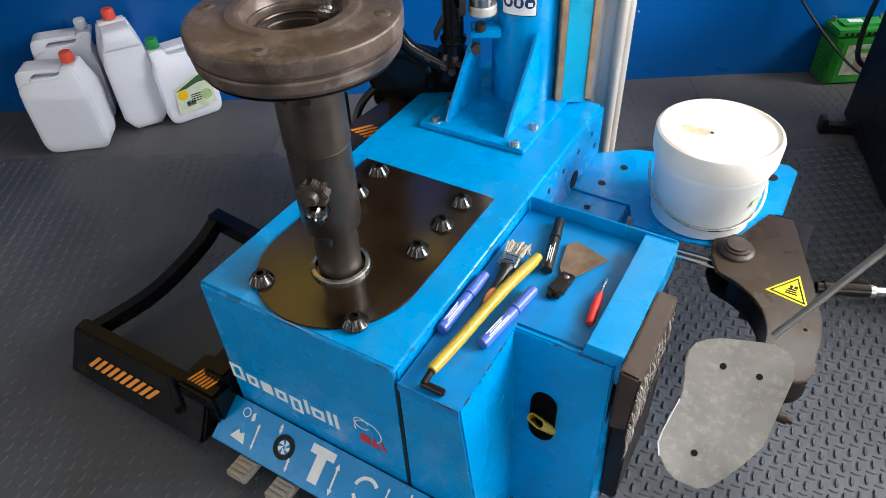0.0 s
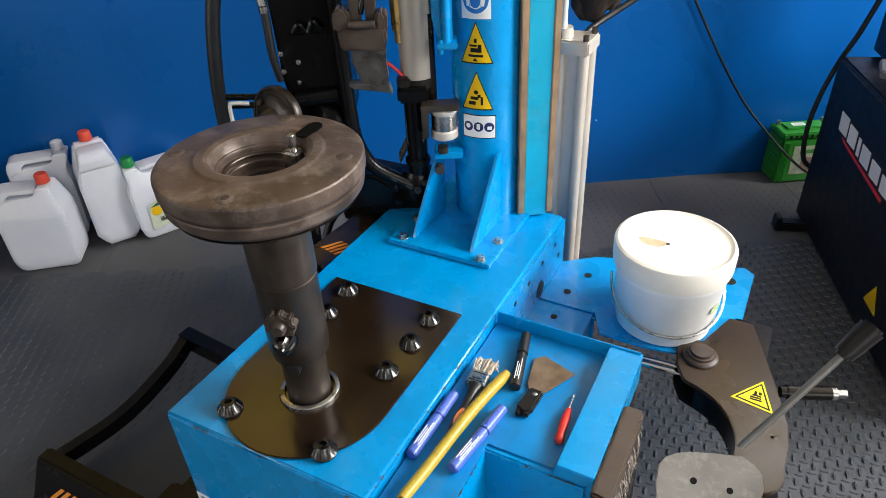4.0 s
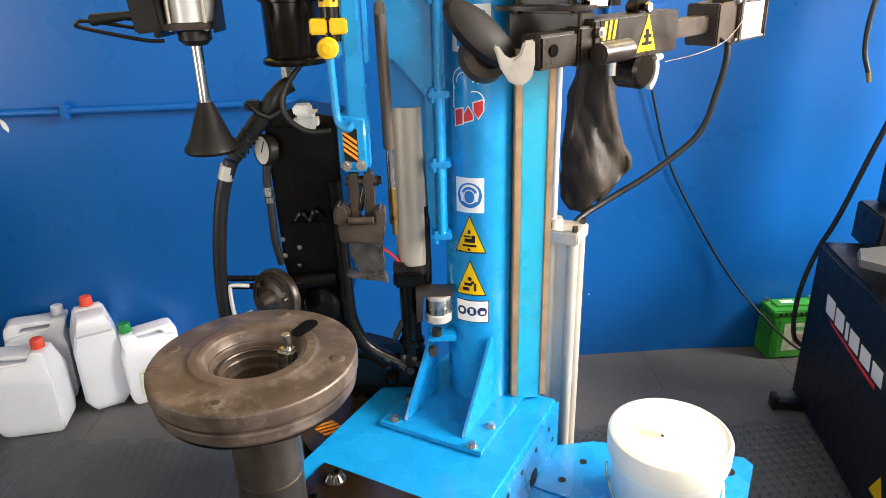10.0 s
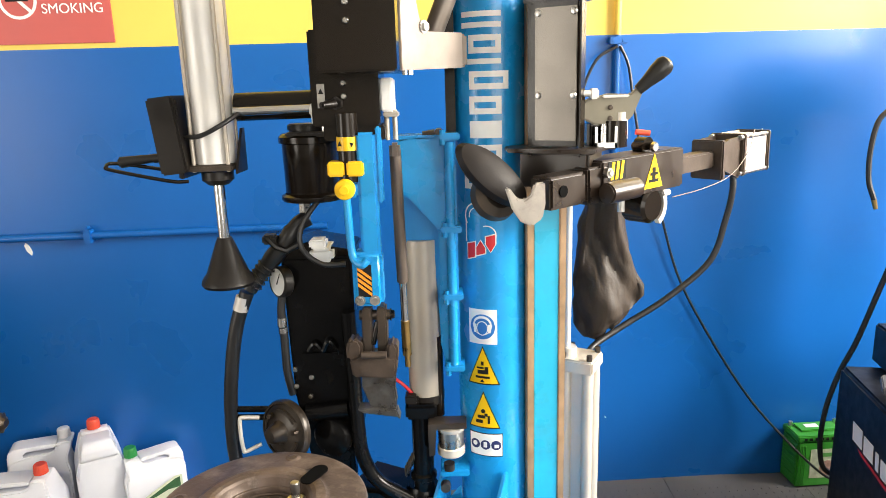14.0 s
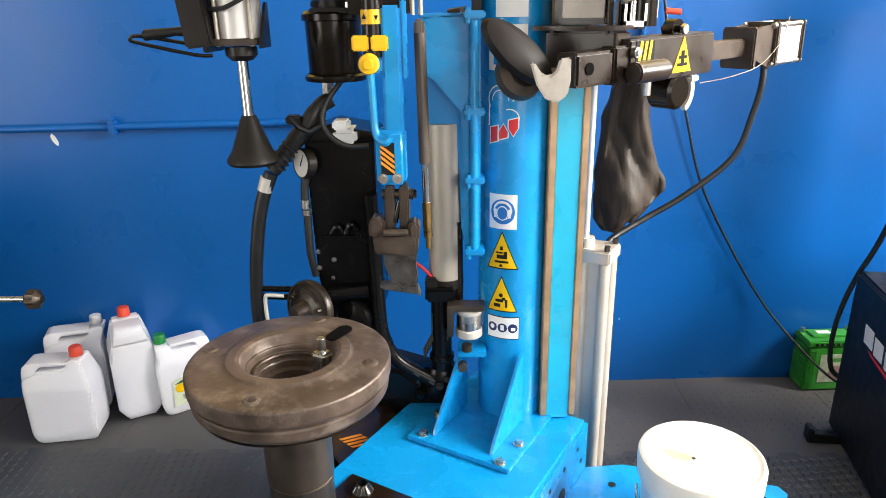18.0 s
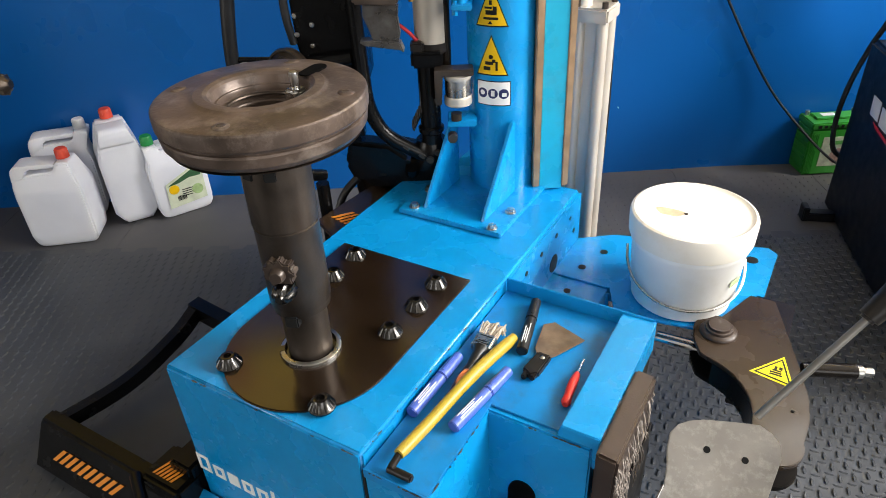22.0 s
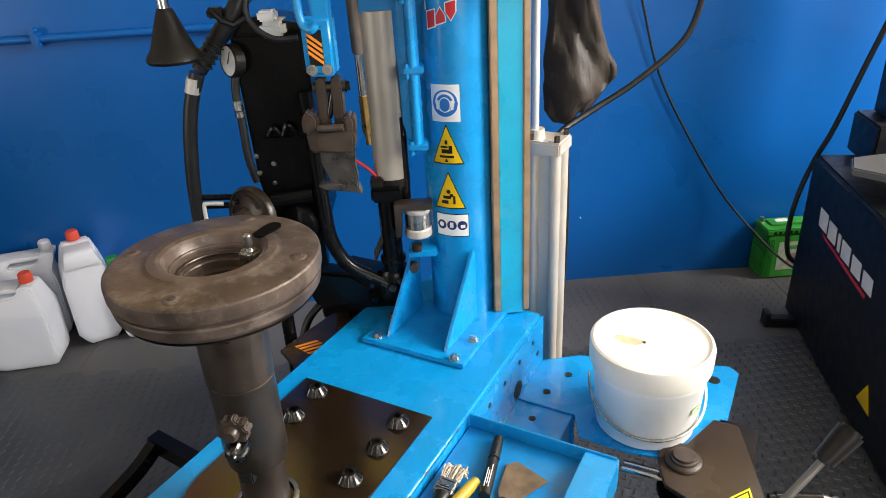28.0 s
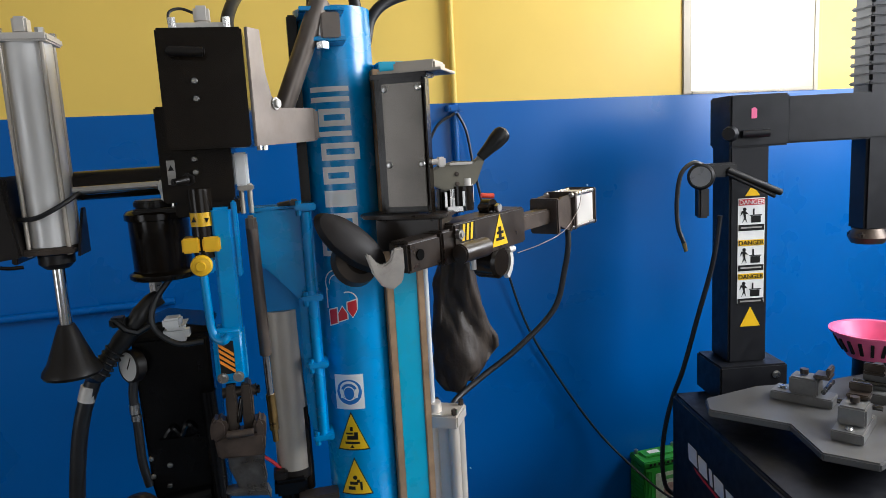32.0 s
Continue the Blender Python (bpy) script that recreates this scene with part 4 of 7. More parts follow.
hazard(lift, (-0.402, -0.0865, 0.0585), (1, 0, 0), (0, 0.053, 0.102), 0.208, 0.034, 10, ORANGE, 0.95)
hazard(lift, (-0.092, -0.045, 0.1502), (1, 0, 0), (0, 1, 0), 0.058, 0.036, 6, ORANGE, 0.3)

# dark roller bracket behind the post, low on the left
part("rear_foot", joined(box(-0.10, 0.0, 0.55, 0.80, 0.10, 0.30, 0.01), box(-0.12, 0.02, 0.60, 0.86, 0.30, 0.38, 0.01)), BLACK, tc_)
rf = part("rear_guard_plate", prism([(-0.12, 0.56), (-0.005, 0.50), (-0.005, 0.72), (-0.10, 0.80)], 0.01, "xy", 0.385, 0.002), material("brown_smoked_enamel", (0.045, 0.027, 0.014), 0.2, vary=0.1, scale=10, bump=0.02), tc_)
hazard(rf, (-0.095, 0.585, 0.3955), (0.9, -0.2, 0), (0.2, 0.9, 0), 0.06, 0.05, 4, ORANGE)
mount = part("roller_mount", box(-0.188, -0.030, 0.80, 0.97, 0.325, 0.452, 0.012, 3), BLACK, tc_, "glossy black roller mount")
part("mount_strut", box(-0.075, 0.0, 0.83, 0.93, 0.16, 0.325, 0.006), BLACK, mount)
for by in (0.83, 0.93):
    part("mount_bolt", hexbolt((-0.06, by, 0.4525), (0, 0, 1), 0.008, 0.006), BLACK_CHROME, mount)
part("mount_hose", sweep(glide([(-0.16, 0.80, 0.40), (-0.19, 0.74, 0.34), (-0.20, 0.70, 0.20), (-0.17, 0.72, 0.02)], 6), 0.011, 10), HOSE, mount)


# ---------------------------------------------------------------- the tyre changer's upper works (given in room coordinates)
def W(bm):
    bm.transform(MI)
    return bm


def wpart(name, bm, mat, parent, label=""):
    return part(name, W(bm), mat, parent, label)


# helper press: cylinder, rod and cone, hung on a tube
PX, PY = -0.345, 1.52
press = wpart("press_cylinder", lathe([(0, 1.335), (0.0395, 1.335), (0.0395, 1.695), (0, 1.695)], 36, (PX, PY, 0)), PRESS_ALU, tc_, "silver pneumatic press cylinder")
for dx in (-0.033, 0.033):
    for dy in (-0.033, 0.033):
        wpart("tie_rod", cyl((PX + dx, PY + dy, 1.32), (PX + dx, PY + dy, 1.712), 0.0040, seg=10), DULL_ALU, press)
        wpart("tie_nut", cyl((PX + dx, PY + dy, 1.708), (PX + dx, PY + dy, 1.717), 0.008, seg=6), STEEL, press)
wpart("top_cap", box(PX - 0.046, PX + 0.046, PY - 0.046, PY + 0.046, 1.694, 1.708, 0.003), ALU, press)
wpart("bottom_cap", box(PX - 0.044, PX + 0.044, PY - 0.044, PY + 0.044, 1.322, 1.334, 0.003), STEEL_DARK, press)
wpart("air_port", box(PX - 0.012, PX + 0.012, PY - 0.03, PY + 0.0, 1.708, 1.738, 0.004), ALU, press)
wpart("rod_collar", lathe([(0, 1.292), (0.02, 1.292), (0.031, 1.302), (0.031, 1.3185), (0, 1.3185)], 24, (PX, PY, 0)), BLACK_MATT, press)
wpart("press_rod", cyl((PX, PY, 1.175), (PX, PY, 1.30), 0.0115, seg=18), CHROME, press)
wpart("press_cone", lathe([(0, 1.185), (0.014, 1.185), (0.018, 1.176), (0.042, 1.112), (0.051, 1.100), (0.0535, 1.092), (0.050, 1.086), (0, 1.088)], 36, (PX, PY, 0)), BLACK_MATT, press, "black rubber press cone")
wpart("side_plate", box(PX - 0.058, PX - 0.048, PY - 0.05, PY + 0.05, 1.31, 1.46, 0.002), BLACK_MATT, press)
wpart("side_plate", prism([(PY - 0.04, 1.316), (PY + 0.03, 1.316), (PY + 0.03, 1.40), (PY + 0.015, 1.40), (PY - 0.03, 1.335)], 0.005, "yz", PX + 0.047, 0.001), BLACK_MATT, press)
wpart("handle_box", turned(box(-0.028, 0.022, -0.05, 0.04, -0.072, 0.072, 0.004), Matrix.Translation((-0.412, 1.51, 1.392)) @ Matrix.Rotation(radians(-6), 4, "Y")), BLACK_MATT, press, "black handle box")
wpart("hand_lever", joined(cyl((-0.434, 1.49, 1.350), (-0.454, 1.49, 1.349), 0.009, seg=12), cyl((-0.451, 1.49, 1.350), (-0.520, 1.485, 1.343), 0.0075, 0.011, 14, 0.003)), PLASTIC_BLACK, press)
wpart("hand_rail", sweep(glide([(-0.385, 1.47, 1.305), (-0.418, 1.46, 1.308), (-0.522, 1.46, 1.331), (-0.534, 1.46, 1.338), (-0.522, 1.48, 1.342), (-0.418, 1.50, 1.322)], 6), 0.0035, 8), BLACK, press)
wpart("press_hose", sweep(glide([(PX - 0.05, PY - 0.03, 1.388), (PX - 0.01, PY - 0.05, 1.390), (PX + 0.03, PY - 0.05, 1.408), (PX + 0.06, PY - 0.02, 1.43)], 6), 0.0045, 8), HOSE, press)
wpart("cross_tube", cyl((-0.30, 1.535, 1.440), (-0.12, 1.545, 1.442), 0.027, seg=24), BLACK, tc_, "glossy black cross tube")
wpart("cross_rod", cyl((-0.298, 1.503, 1.432), (-0.150, 1.512, 1.434), 0.0085, seg=18), CHROME, tc_, "bright chrome rod")
wpart("rod_elbow", joined(cyl((-0.152, 1.511, 1.434), (-0.136, 1.512, 1.430), 0.013, seg=16, bevel=0.003), cyl((-0.142, 1.512, 1.430), (-0.142, 1.520, 1.404), 0.010, seg=14, bevel=0.003)), WHITE, tc_, "white plastic elbow")
wpart("cross_collar", cyl((-0.150, 1.54, 1.425), (-0.137, 1.54, 1.425), 0.022, seg=20), WHITE, tc_)

# swing head: black box with a bent side plate that reaches the column, and a lower section
HX0, HX1, HY, HZ0, HZ1 = -0.1035, 0.030, 1.33, 1.494, 1.687
head = wpart("swing_head", box(HX0, HX1, HY, 1.53, HZ0, HZ1, 0.003), BLACK, tc_, "black sheet-steel swing head")
SIDE = Matrix.Translation((HX1 + 0.0035, HY + 0.006, 0)) @ Matrix.Rotation(math.atan2(0.145, 0.104), 4, "Z")
wpart("head_side_plate", turned(prism([(0, HZ0), (0.178, 1.500), (0.178, 1.562), (0.078, 1.559), (0.052, 1.580), (0.040, 1.620), (0.034, HZ1), (0, HZ1)], 0.006, "xz", -0.006, 0.001), SIDE), BEIGE, head, "dusty bare-steel bracket plate")
wpart("bracket_block", box(0.125, 0.150, 1.478, 1.53, 1.502, 1.560, 0.004), BEIGE, head)
wpart("bracket_bolt", turned(hexbolt((0.060, -0.0065, 1.566), (0, -1, 0), 0.008, 0.006), SIDE), STEEL, head)
for s_ in (0.010, 0.026):
    wpart("under_bolt", turned(cyl((s_, -0.003, HZ0 - 0.007), (s_, -0.003, HZ0 + 0.001), 0.0045, seg=8), SIDE), STEEL, head)
for bz in (1.603, 1.575):
    wpart("button_screw", lathe([(0, 0.003), (0.004, 0.003), (0.0055, 0)], 14, (-0.050, HY - 0.0005, bz), (0, -1, 0)), STEEL, head)
wpart("front_handle", joined(cyl((-0.080, HY, 1.648), (-0.080, HY - 0.02, 1.648), 0.007, seg=14), cyl((-0.085, HY - 0.02, 1.648), (-0.028, HY - 0.02, 1.645), 0.008, seg=14, bevel=0.003)), BLACK_MATT, head)
lower = wpart("lower_head", joined(box(-0.136, -0.012, 1.44, 1.57, 1.402, 1.572, 0.003), box(-0.118, -0.005, 1.445, 1.56, 1.375, 1.402, 0.003)), BLACK, tc_, "black lower section of the swing head")
for bz in (1.478, 1.455):
    wpart("button_screw", lathe([(0, 0.003), (0.004, 0.003), (0.0055, 0)], 14, (-0.076, 1.4395, bz), (0, -1, 0)), STEEL, lower)
wpart("arrow_label", box(-0.124, -0.110, 1.4385, 1.4395, 1.435, 1.478), PLATE_GREY, lower)
wpart("arrow_mark", turned(prism([(-0.005, 0), (0.005, 0), (0, 0.010)], 0.001, "xz", 0), Matrix.Translation((-0.117, 1.4375, 1.460))), PRINT_BLACK, lower)
wpart("toggle_lever", joined(cyl((-0.088, 1.44, 1.443), (-0.090, 1.43, 1.443), 0.012, seg=6), cyl((-0.090, 1.43, 1.443), (-0.112, 1.40, 1.440), 0.008, 0.006, 14, 0.003)), BLACK_MATT, lower)
wpart("white_valve", joined(box(-0.0115, 0.012, 1.455, 1.52, 1.425, 1.486, 0.003)), WHITE, lower, "white valve block")
for x in (-0.003, 0.012):
    wpart("valve_rod", cyl((x, 1.48, 1.372), (x, 1.48, 1.428), 0.005, seg=10), DULL_ALU, lower)
wpart("valve_clamp", box(-0.009, 0.020, 1.465, 1.50, 1.415, 1.425, 0.002), DULL_ALU, lower)
wpart("head_cap", box(-0.088, 0.010, 1.40, 1.50, HZ1 + 0.0005, HZ1 + 0.020, 0.003), ALU, head)
wpart("head_port", box(-0.050, -0.024, 1.41, 1.44, HZ1 + 0.020, HZ1 + 0.050, 0.005), ALU, head)
for x in (-0.084, 0.004):
    wpart("head_nut", cyl((x, 1.402, HZ1 + 0.010), (x, 1.402, HZ1 + 0.028), 0.007, seg=6), STEEL, head)
wpart("head_wire", sweep(glide([(-0.048, 1.42, HZ1 + 0.038), (-0.070, 1.415, HZ1 + 0.045), (-0.088, 1.405, HZ1 + 0.036), (-0.088, 1.402, HZ1 + 0.008)], 6), 0.0025, 8), HOSE, head)
dtube = wpart("diagonal_tube", turned(cyl((0, 0, 0), (0, 0, 0.238), 0.019, seg=24, bevel=0.003), Matrix.Translation((0.080, 1.50, 1.545)) @ Matrix.Rotation(radians(23), 4, "Y")), BEIGE, tc_, "dusty grey-brown diagonal round tube")
wpart("tube_shoe", joined(box(0.168, 0.205, 1.482, 1.53, 1.688, 1.738, 0.003)), BEIGE, dtube)
for zz in (1.690, 1.745):
    wpart("top_lug", box(0.13, 0.215, 1.485, 1.60, zz - 0.004, zz + 0.004, 0.001), BLUE, tc_)
wpart("lug_pin", joined(cyl((0.17, 1.495, 1.672), (0.17, 1.495, 1.764), 0.009, seg=12), cyl((0.17, 1.495, 1.672), (0.17, 1.495, 1.684), 0.013, seg=6)), STEEL, tc_)
wpart("side_slide", box(0.108, 0.128, 1.585, 1.65, 1.36, 1.752, 0.003), BLACK, tc_, "dark vertical slide beside the column")

# tank and hose gun
tank = wpart("air_tank", lathe([(0, 1.245), (0.049, 1.245), (0.056, 1.255), (0.058, 1.362), (0.064, 1.364), (0.064, 1.376), (0.058, 1.382), (0.030, 1.388), (0, 1.388)], 32, (-0.178, 1.615, 0)), BLACK, tc_, "glossy black air tank")
wpart("tank_rim", lathe([(0.050, 1.243), (0.063, 1.243), (0.066, 1.247), (0.066, 1.254), (0.058, 1.258)], 36, (-0.178, 1.615, 0)), BLACK, tank)
wpart("tank_cap", joined(cyl((-0.178, 1.615, 1.387), (-0.178, 1.615, 1.402), 0.044, seg=32, bevel=0.003), box(-0.215, -0.125, 1.555, 1.60, 1.377, 1.387, 0.003)), BLACK_MATT, tank)
wpart("tank_fitting", joined(cyl((-0.196, 1.61, 1.21), (-0.196, 1.61, 1.246), 0.014, seg=6), cyl((-0.196, 1.61, 1.198), (-0.196, 1.61, 1.212), 0.010, seg=12)), STEEL, tank)
wpart("tank_lid_bolt", cyl((-0.14, 1.585, 1.376), (-0.14, 1.585, 1.398), 0.006, seg=8), STEEL, tank)
gun = wpart("inflation_gun", joined(sweep(glide([(-0.19, 1.605, 1.205), (-0.215, 1.60, 1.190), (-0.245, 1.595, 1.15), (-0.29, 1.59, 1.10), (-0.325, 1.585, 1.055)], 5), [0.017] * 7 + [0.02] * 7 + [0.017] * 7, 14),
                                     sweep([(-0.275, 1.575, 1.170), (-0.255, 1.57, 1.150), (-0.235, 1.575, 1.14), (-0.205, 1.58, 1.155)], 0.007, 8), box(-0.285, -0.255, 1.57, 1.60, 1.155, 1.175, 0.004)), PLASTIC_BLACK, tc_, "black inflation gun")
for k in range(5):
    wpart("grip_rib", lathe([(0.0195, -0.002), (0.0215, 0), (0.0195, 0.002)], 14, Vector((-0.285, 1.591, 1.105)) + Vector((-0.0075, -0.001, -0.0095)) * k, (-0.63, -0.07, -0.77)), PLASTIC_BLACK, gun)
wpart("hose_band", cyl((-0.338, 1.584, 1.040), (-0.348, 1.583, 1.010), 0.0165, seg=18), ALU, gun)
wpart("air_hose", sweep(glide([(-0.330, 1.585, 1.05), (-0.356, 1.583, 0.985), (-0.376, 1.585, 0.90), (-0.393, 1.59, 0.78), (-0.398, 1.60, 0.65), (-0.380, 1.62, 0.54), (-0.33, 1.66, 0.46), (-0.26, 1.72, 0.42)], 8), 0.0155, 12), HOSE, tc_, "thick black air hose")
for k in range(2):
    wpart("wall_hook", cyl((-0.398, 1.59, 0.775 - 0.02 * k), (-0.30, 1.60, 0.768 - 0.02 * k), 0.007, seg=10), JET, tc_)

# inflator box, gauge, roller
ib = wpart("inflator_box", joined(prism([(-0.258, 1.118), (-0.105, 1.118), (-0.105, 0.70), (-0.135, 0.62), (-0.225, 0.64), (-0.250, 0.80)], 0.15, "xz", 1.605, 0.006)), JET, tc_, "glossy black inflator box")
wpart("box_hood", prism([(-0.262, 1.118), (-0.10, 1.118), (-0.10, 1.13), (-0.20, 1.150), (-0.262, 1.130)], 0.14, "xz", 1.61, 0.003), BLACK, ib)
wpart("hose_clamp", joined(box(-0.19, -0.14, 1.58, 1.66, 1.11, 1.142, 0.008), box(-0.185, -0.15, 1.56, 1.60, 1.145, 1.165, 0.004)), WHITE, ib, "pale hose clamp")
wpart("clamp_hose", sweep(glide([(-0.15, 1.60, 1.26), (-0.195, 1.57, 1.20), (-0.20, 1.56, 1.15), (-0.16, 1.555, 1.115), (-0.11, 1.56, 1.112)], 7), 0.006, 8), HOSE, ib)
for bx, bz in ((-0.245, 0.86), (-0.21, 0.84), (-0.245, 0.82), (-0.215, 0.795)):
    wpart("box_screw", lathe([(0, 0.004), (0.005, 0.003), (0.006, 0)], 12, (bx, 1.6045, bz), (0, -1, 0)), STEEL, ib)
wpart("box_pocket", joined(box(-0.225, -0.145, 1.598, 1.605, 0.895, 0.90), sweep(glide([(-0.21, 1.60, 0.905), (-0.195, 1.598, 0.922), (-0.18, 1.60, 0.905), (-0.165, 1.597, 0.928), (-0.15, 1.60, 0.91)], 5), 0.007, 8)), JET, ib)
ga = Vector((-0.262, 1.585, 1.070))
gd = Vector((-0.70, -0.71, 0.08)).normalized()
gauge = wpart("pressure_gauge", lathe([(0, -0.022), (0.030, -0.022), (0.034, -0.018), (0.034, 0.0), (0.030, 0.003), (0.0295, 0)], 28, ga, gd), BLACK_MATT, tc_, "white-faced pressure gauge")
wpart("gauge_face", lathe([(0, 0.0008), (0.0298, 0.0008)], 28, ga, gd), DIAL, gauge)
wpart("gauge_needle", turned(prism([(-0.0015, -0.006), (0.0015, -0.006), (0.0006, 0.022), (-0.0006, 0.022)], 0.001, "xy", 0.001), Matrix.Translation(ga) @ gd.to_track_quat("Z", "Y").to_matrix().to_4x4() @ Matrix.Rotation(radians(-25), 4, "Z")), PRINT_BLACK, gauge)
wpart("gauge_line", sweep(glide([(-0.258, 1.60, 1.04), (-0.264, 1.60, 1.00), (-0.262, 1.60, 0.94), (-0.262, 1.60, 0.86), (-0.256, 1.61, 0.80)], 6), 0.009, 10), HOSE, gauge)
wpart("gauge_ferrule", joined(cyl((-0.264, 1.60, 0.985), (-0.264, 1.60, 0.965), 0.0105, seg=14), cyl((-0.263, 1.60, 0.962), (-0.263, 1.60, 0.950), 0.0105, seg=14)), STEEL, gauge)
GREASED = material("greased_black_brown_steel", (0.030, 0.022, 0.016), 0.34, metal=0.3, vary=0.4, scale=28, bump=0.14, fine=180, dirt=(0.11, 0.085, 0.06), dirt_amount=0.4, dirt_scale=30)
rd = Vector((-0.55, -0.82, 0.12)).normalized()
rc = Vector((-0.268, 1.56, 0.735))
roller = wpart("roller_disc", lathe([(0, 0.046), (0.014, 0.046), (0.019, 0.040), (0.022, 0.024), (0.027, 0.016), (0.044, 0.012), (0.060, 0.004), (0.068, -0.006), (0.068, -0.012), (0.05, -0.02), (0.025, -0.035), (0, -0.035)], 40, rc, rd), GREASED, tc_, "dark steel roller disc")
for a in (0.3, 2.2, 4.0):
    q = rc + Vector((0.040 * math.cos(a), -0.028 * math.cos(a), 0.040 * math.sin(a)))
    wpart("disc_bolt", cyl(q + rd * 0.006, q + rd * 0.02, 0.006, seg=8), STEEL_DARK, roller)
RM = Matrix.Translation(rc) @ rd.to_track_quat("Z", "Y").to_matrix().to_4x4()
for k in range(3):                # raised crescents on the disc's face
    q = 120 * k + 35
    wpart("disc_rib", turned(prism([*arc(0, 0, 0.052, q, q + 70, 10), *arc(0, 0, 0.042, q + 70, q, 10)], 0.010, "xy", 0.004, 0.0015), RM), GREASED, roller)
wpart("disc_rim", turned(lathe([(0.060, 0.001), (0.062, 0.006), (0.066, 0.006), (0.069, 0.0), (0.0685, -0.008)], 44, (0, 0, 0)), RM), GREASED, roller)
wpart("u_handle", sweep(glide([(-0.318, 1.545, 0.775), (-0.350, 1.535, 0.781), (-0.357, 1.533, 0.776), (-0.357, 1.53, 0.74), (-0.354, 1.53, 0.708), (-0.350, 1.531, 0.702), (-0.318, 1.545, 0.712)], 6), 0.0045, 10), ALU, roller, "bent silver handle")
wpart("lower_roller", joined(lathe([(0, 0.03), (0.03, 0.03), (0.045, 0.02), (0.05, -0.01), (0.04, -0.03), (0, -0.03)], 28, (-0.165, 1.60, 0.70), (-0.4, -0.9, 0)), box(-0.24, -0.12, 1.60, 1.66, 0.71, 0.76, 0.008), box(-0.205, -0.125, 1.607, 1.66, 0.56, 0.72, 0.012), cyl((-0.225, 1.60, 0.755), (-0.13, 1.60, 0.765), 0.02, seg=18)), JET, tc_)

# blue tool arm with yellow collar
arm = wpart("tool_arm", joined(box(-0.058, -0.022, 1.425, 1.455, 1.150, 1.39, 0.005), box(-0.0765, -0.020, 1.415, 1.465, 1.062, 1.168, 0.008, 3), box(-0.022, -0.012, 1.43, 1.46, 1.26, 1.40, 0.003),
                               sweep(glide([(-0.080, 1.425, 1.286), (-0.078, 1.425, 1.22), (-0.076, 1.424, 1.172), (-0.070, 1.420, 1.152), (-0.056, 1.412, 1.146), (-0.046, 1.414, 1.156)], 6), 0.0075, 12),
                               box(-0.080, -0.058, 1.42, 1.45, 1.272, 1.300, 0.004)), BLUE, tc_, "sky-blue tool arm with hazard tape")
hazard(arm, MI @ Vector((-0.0665, 1.4140, 1.105)), MI.to_3x3() @ Vector((0, 0, 1)), MI.to_3x3() @ Vector((-1, 0, 0)), 0.042, -0.026, 4, ORANGE, 0.8)
wpart("hazard_back", box(-0.0665, -0.040, 1.4143, 1.4149, 1.083, 1.145), PRINT_BLACK, arm)
for bx in (-0.064, -0.036):
    wpart("arm_bolt", joined(hexbolt((bx, 1.415, 1.076), (0, -1, 0), 0.0075, 0.004), ), STEEL, arm)
spindle = wpart("tool_spindle", cyl((-0.074, 1.44, 1.30), (-0.074, 1.44, 1.425), 0.0195, seg=24), BLACK, tc_, "black tool spindle with yellow bands")
wpart("yellow_band", lathe([(0.0195, 1.358), (0.0203, 1.358), (0.0203, 1.383), (0.0195, 1.383)], 28, (-0.074, 1.44, 0)), YELLOW_PART, spindle)
for dx, up in ((-0.012, 1), (0.010, -1)):
    wpart("band_arrow", turned(prism([(-0.004, -0.003 * up), (0.004, -0.003 * up), (0, 0.006 * up)], 0.001, "xz", 0), Matrix.Translation((-0.074 + dx, 1.4205, 1.370))), PRINT_BLACK, spindle)
for sx in (-1, 1):
    wpart("yellow_collar", box(-0.0775 + sx * 0.0175 - 0.0155, -0.0775 + sx * 0.0175 + 0.0155, 1.415, 1.462, 1.312, 1.339, 0.003), YELLOW_PART, spindle, "yellow split collar")
wpart("yellow_knob", lathe([(0, 0.014), (0.008, 0.014), (0.009, 0.010), (0.017, 0.009), (0.0190, 0.004), (0.0190, -0.006), (0, -0.006)], 24, (-0.079, 1.405, 1.290), (0, -1, 0)), YELLOW_PART, spindle, "yellow round knob")
TOOL_STEEL = material("worn_tool_steel", (0.13, 0.125, 0.12), 0.30, metal=0.75, vary=0.4, scale=30, bump=0.12, fine=160, dirt=(0.07, 0.055, 0.045), dirt_amount=0.8, dirt_scale=24)
clev = wpart("tool_clevis", joined(*[prism([(x0, 1.060), (x0 + 0.016, 1.060), (x0 + 0.018, 1.02), (x0 + 0.016, 0.960), (x0 - 0.002, 0.960), (x0 - 0.003, 1.02)], 0.036, "xz", 1.418, 0.003) for x0 in (-0.062, -0.034)],
                                   cyl((-0.070, 1.436, 1.040), (-0.010, 1.436, 1.040), 0.010, seg=14)), STEEL_DARK, tc_, "worn dark steel clevis")
wpart("clevis_pin", joined(hexbolt((-0.010, 1.436, 1.040), (1, 0, 0), 0.009, 0.006), cyl((-0.046, 1.425, 0.985), (-0.034, 1.425, 1.030), 0.006, seg=10)), BLACK_CHROME, clev)
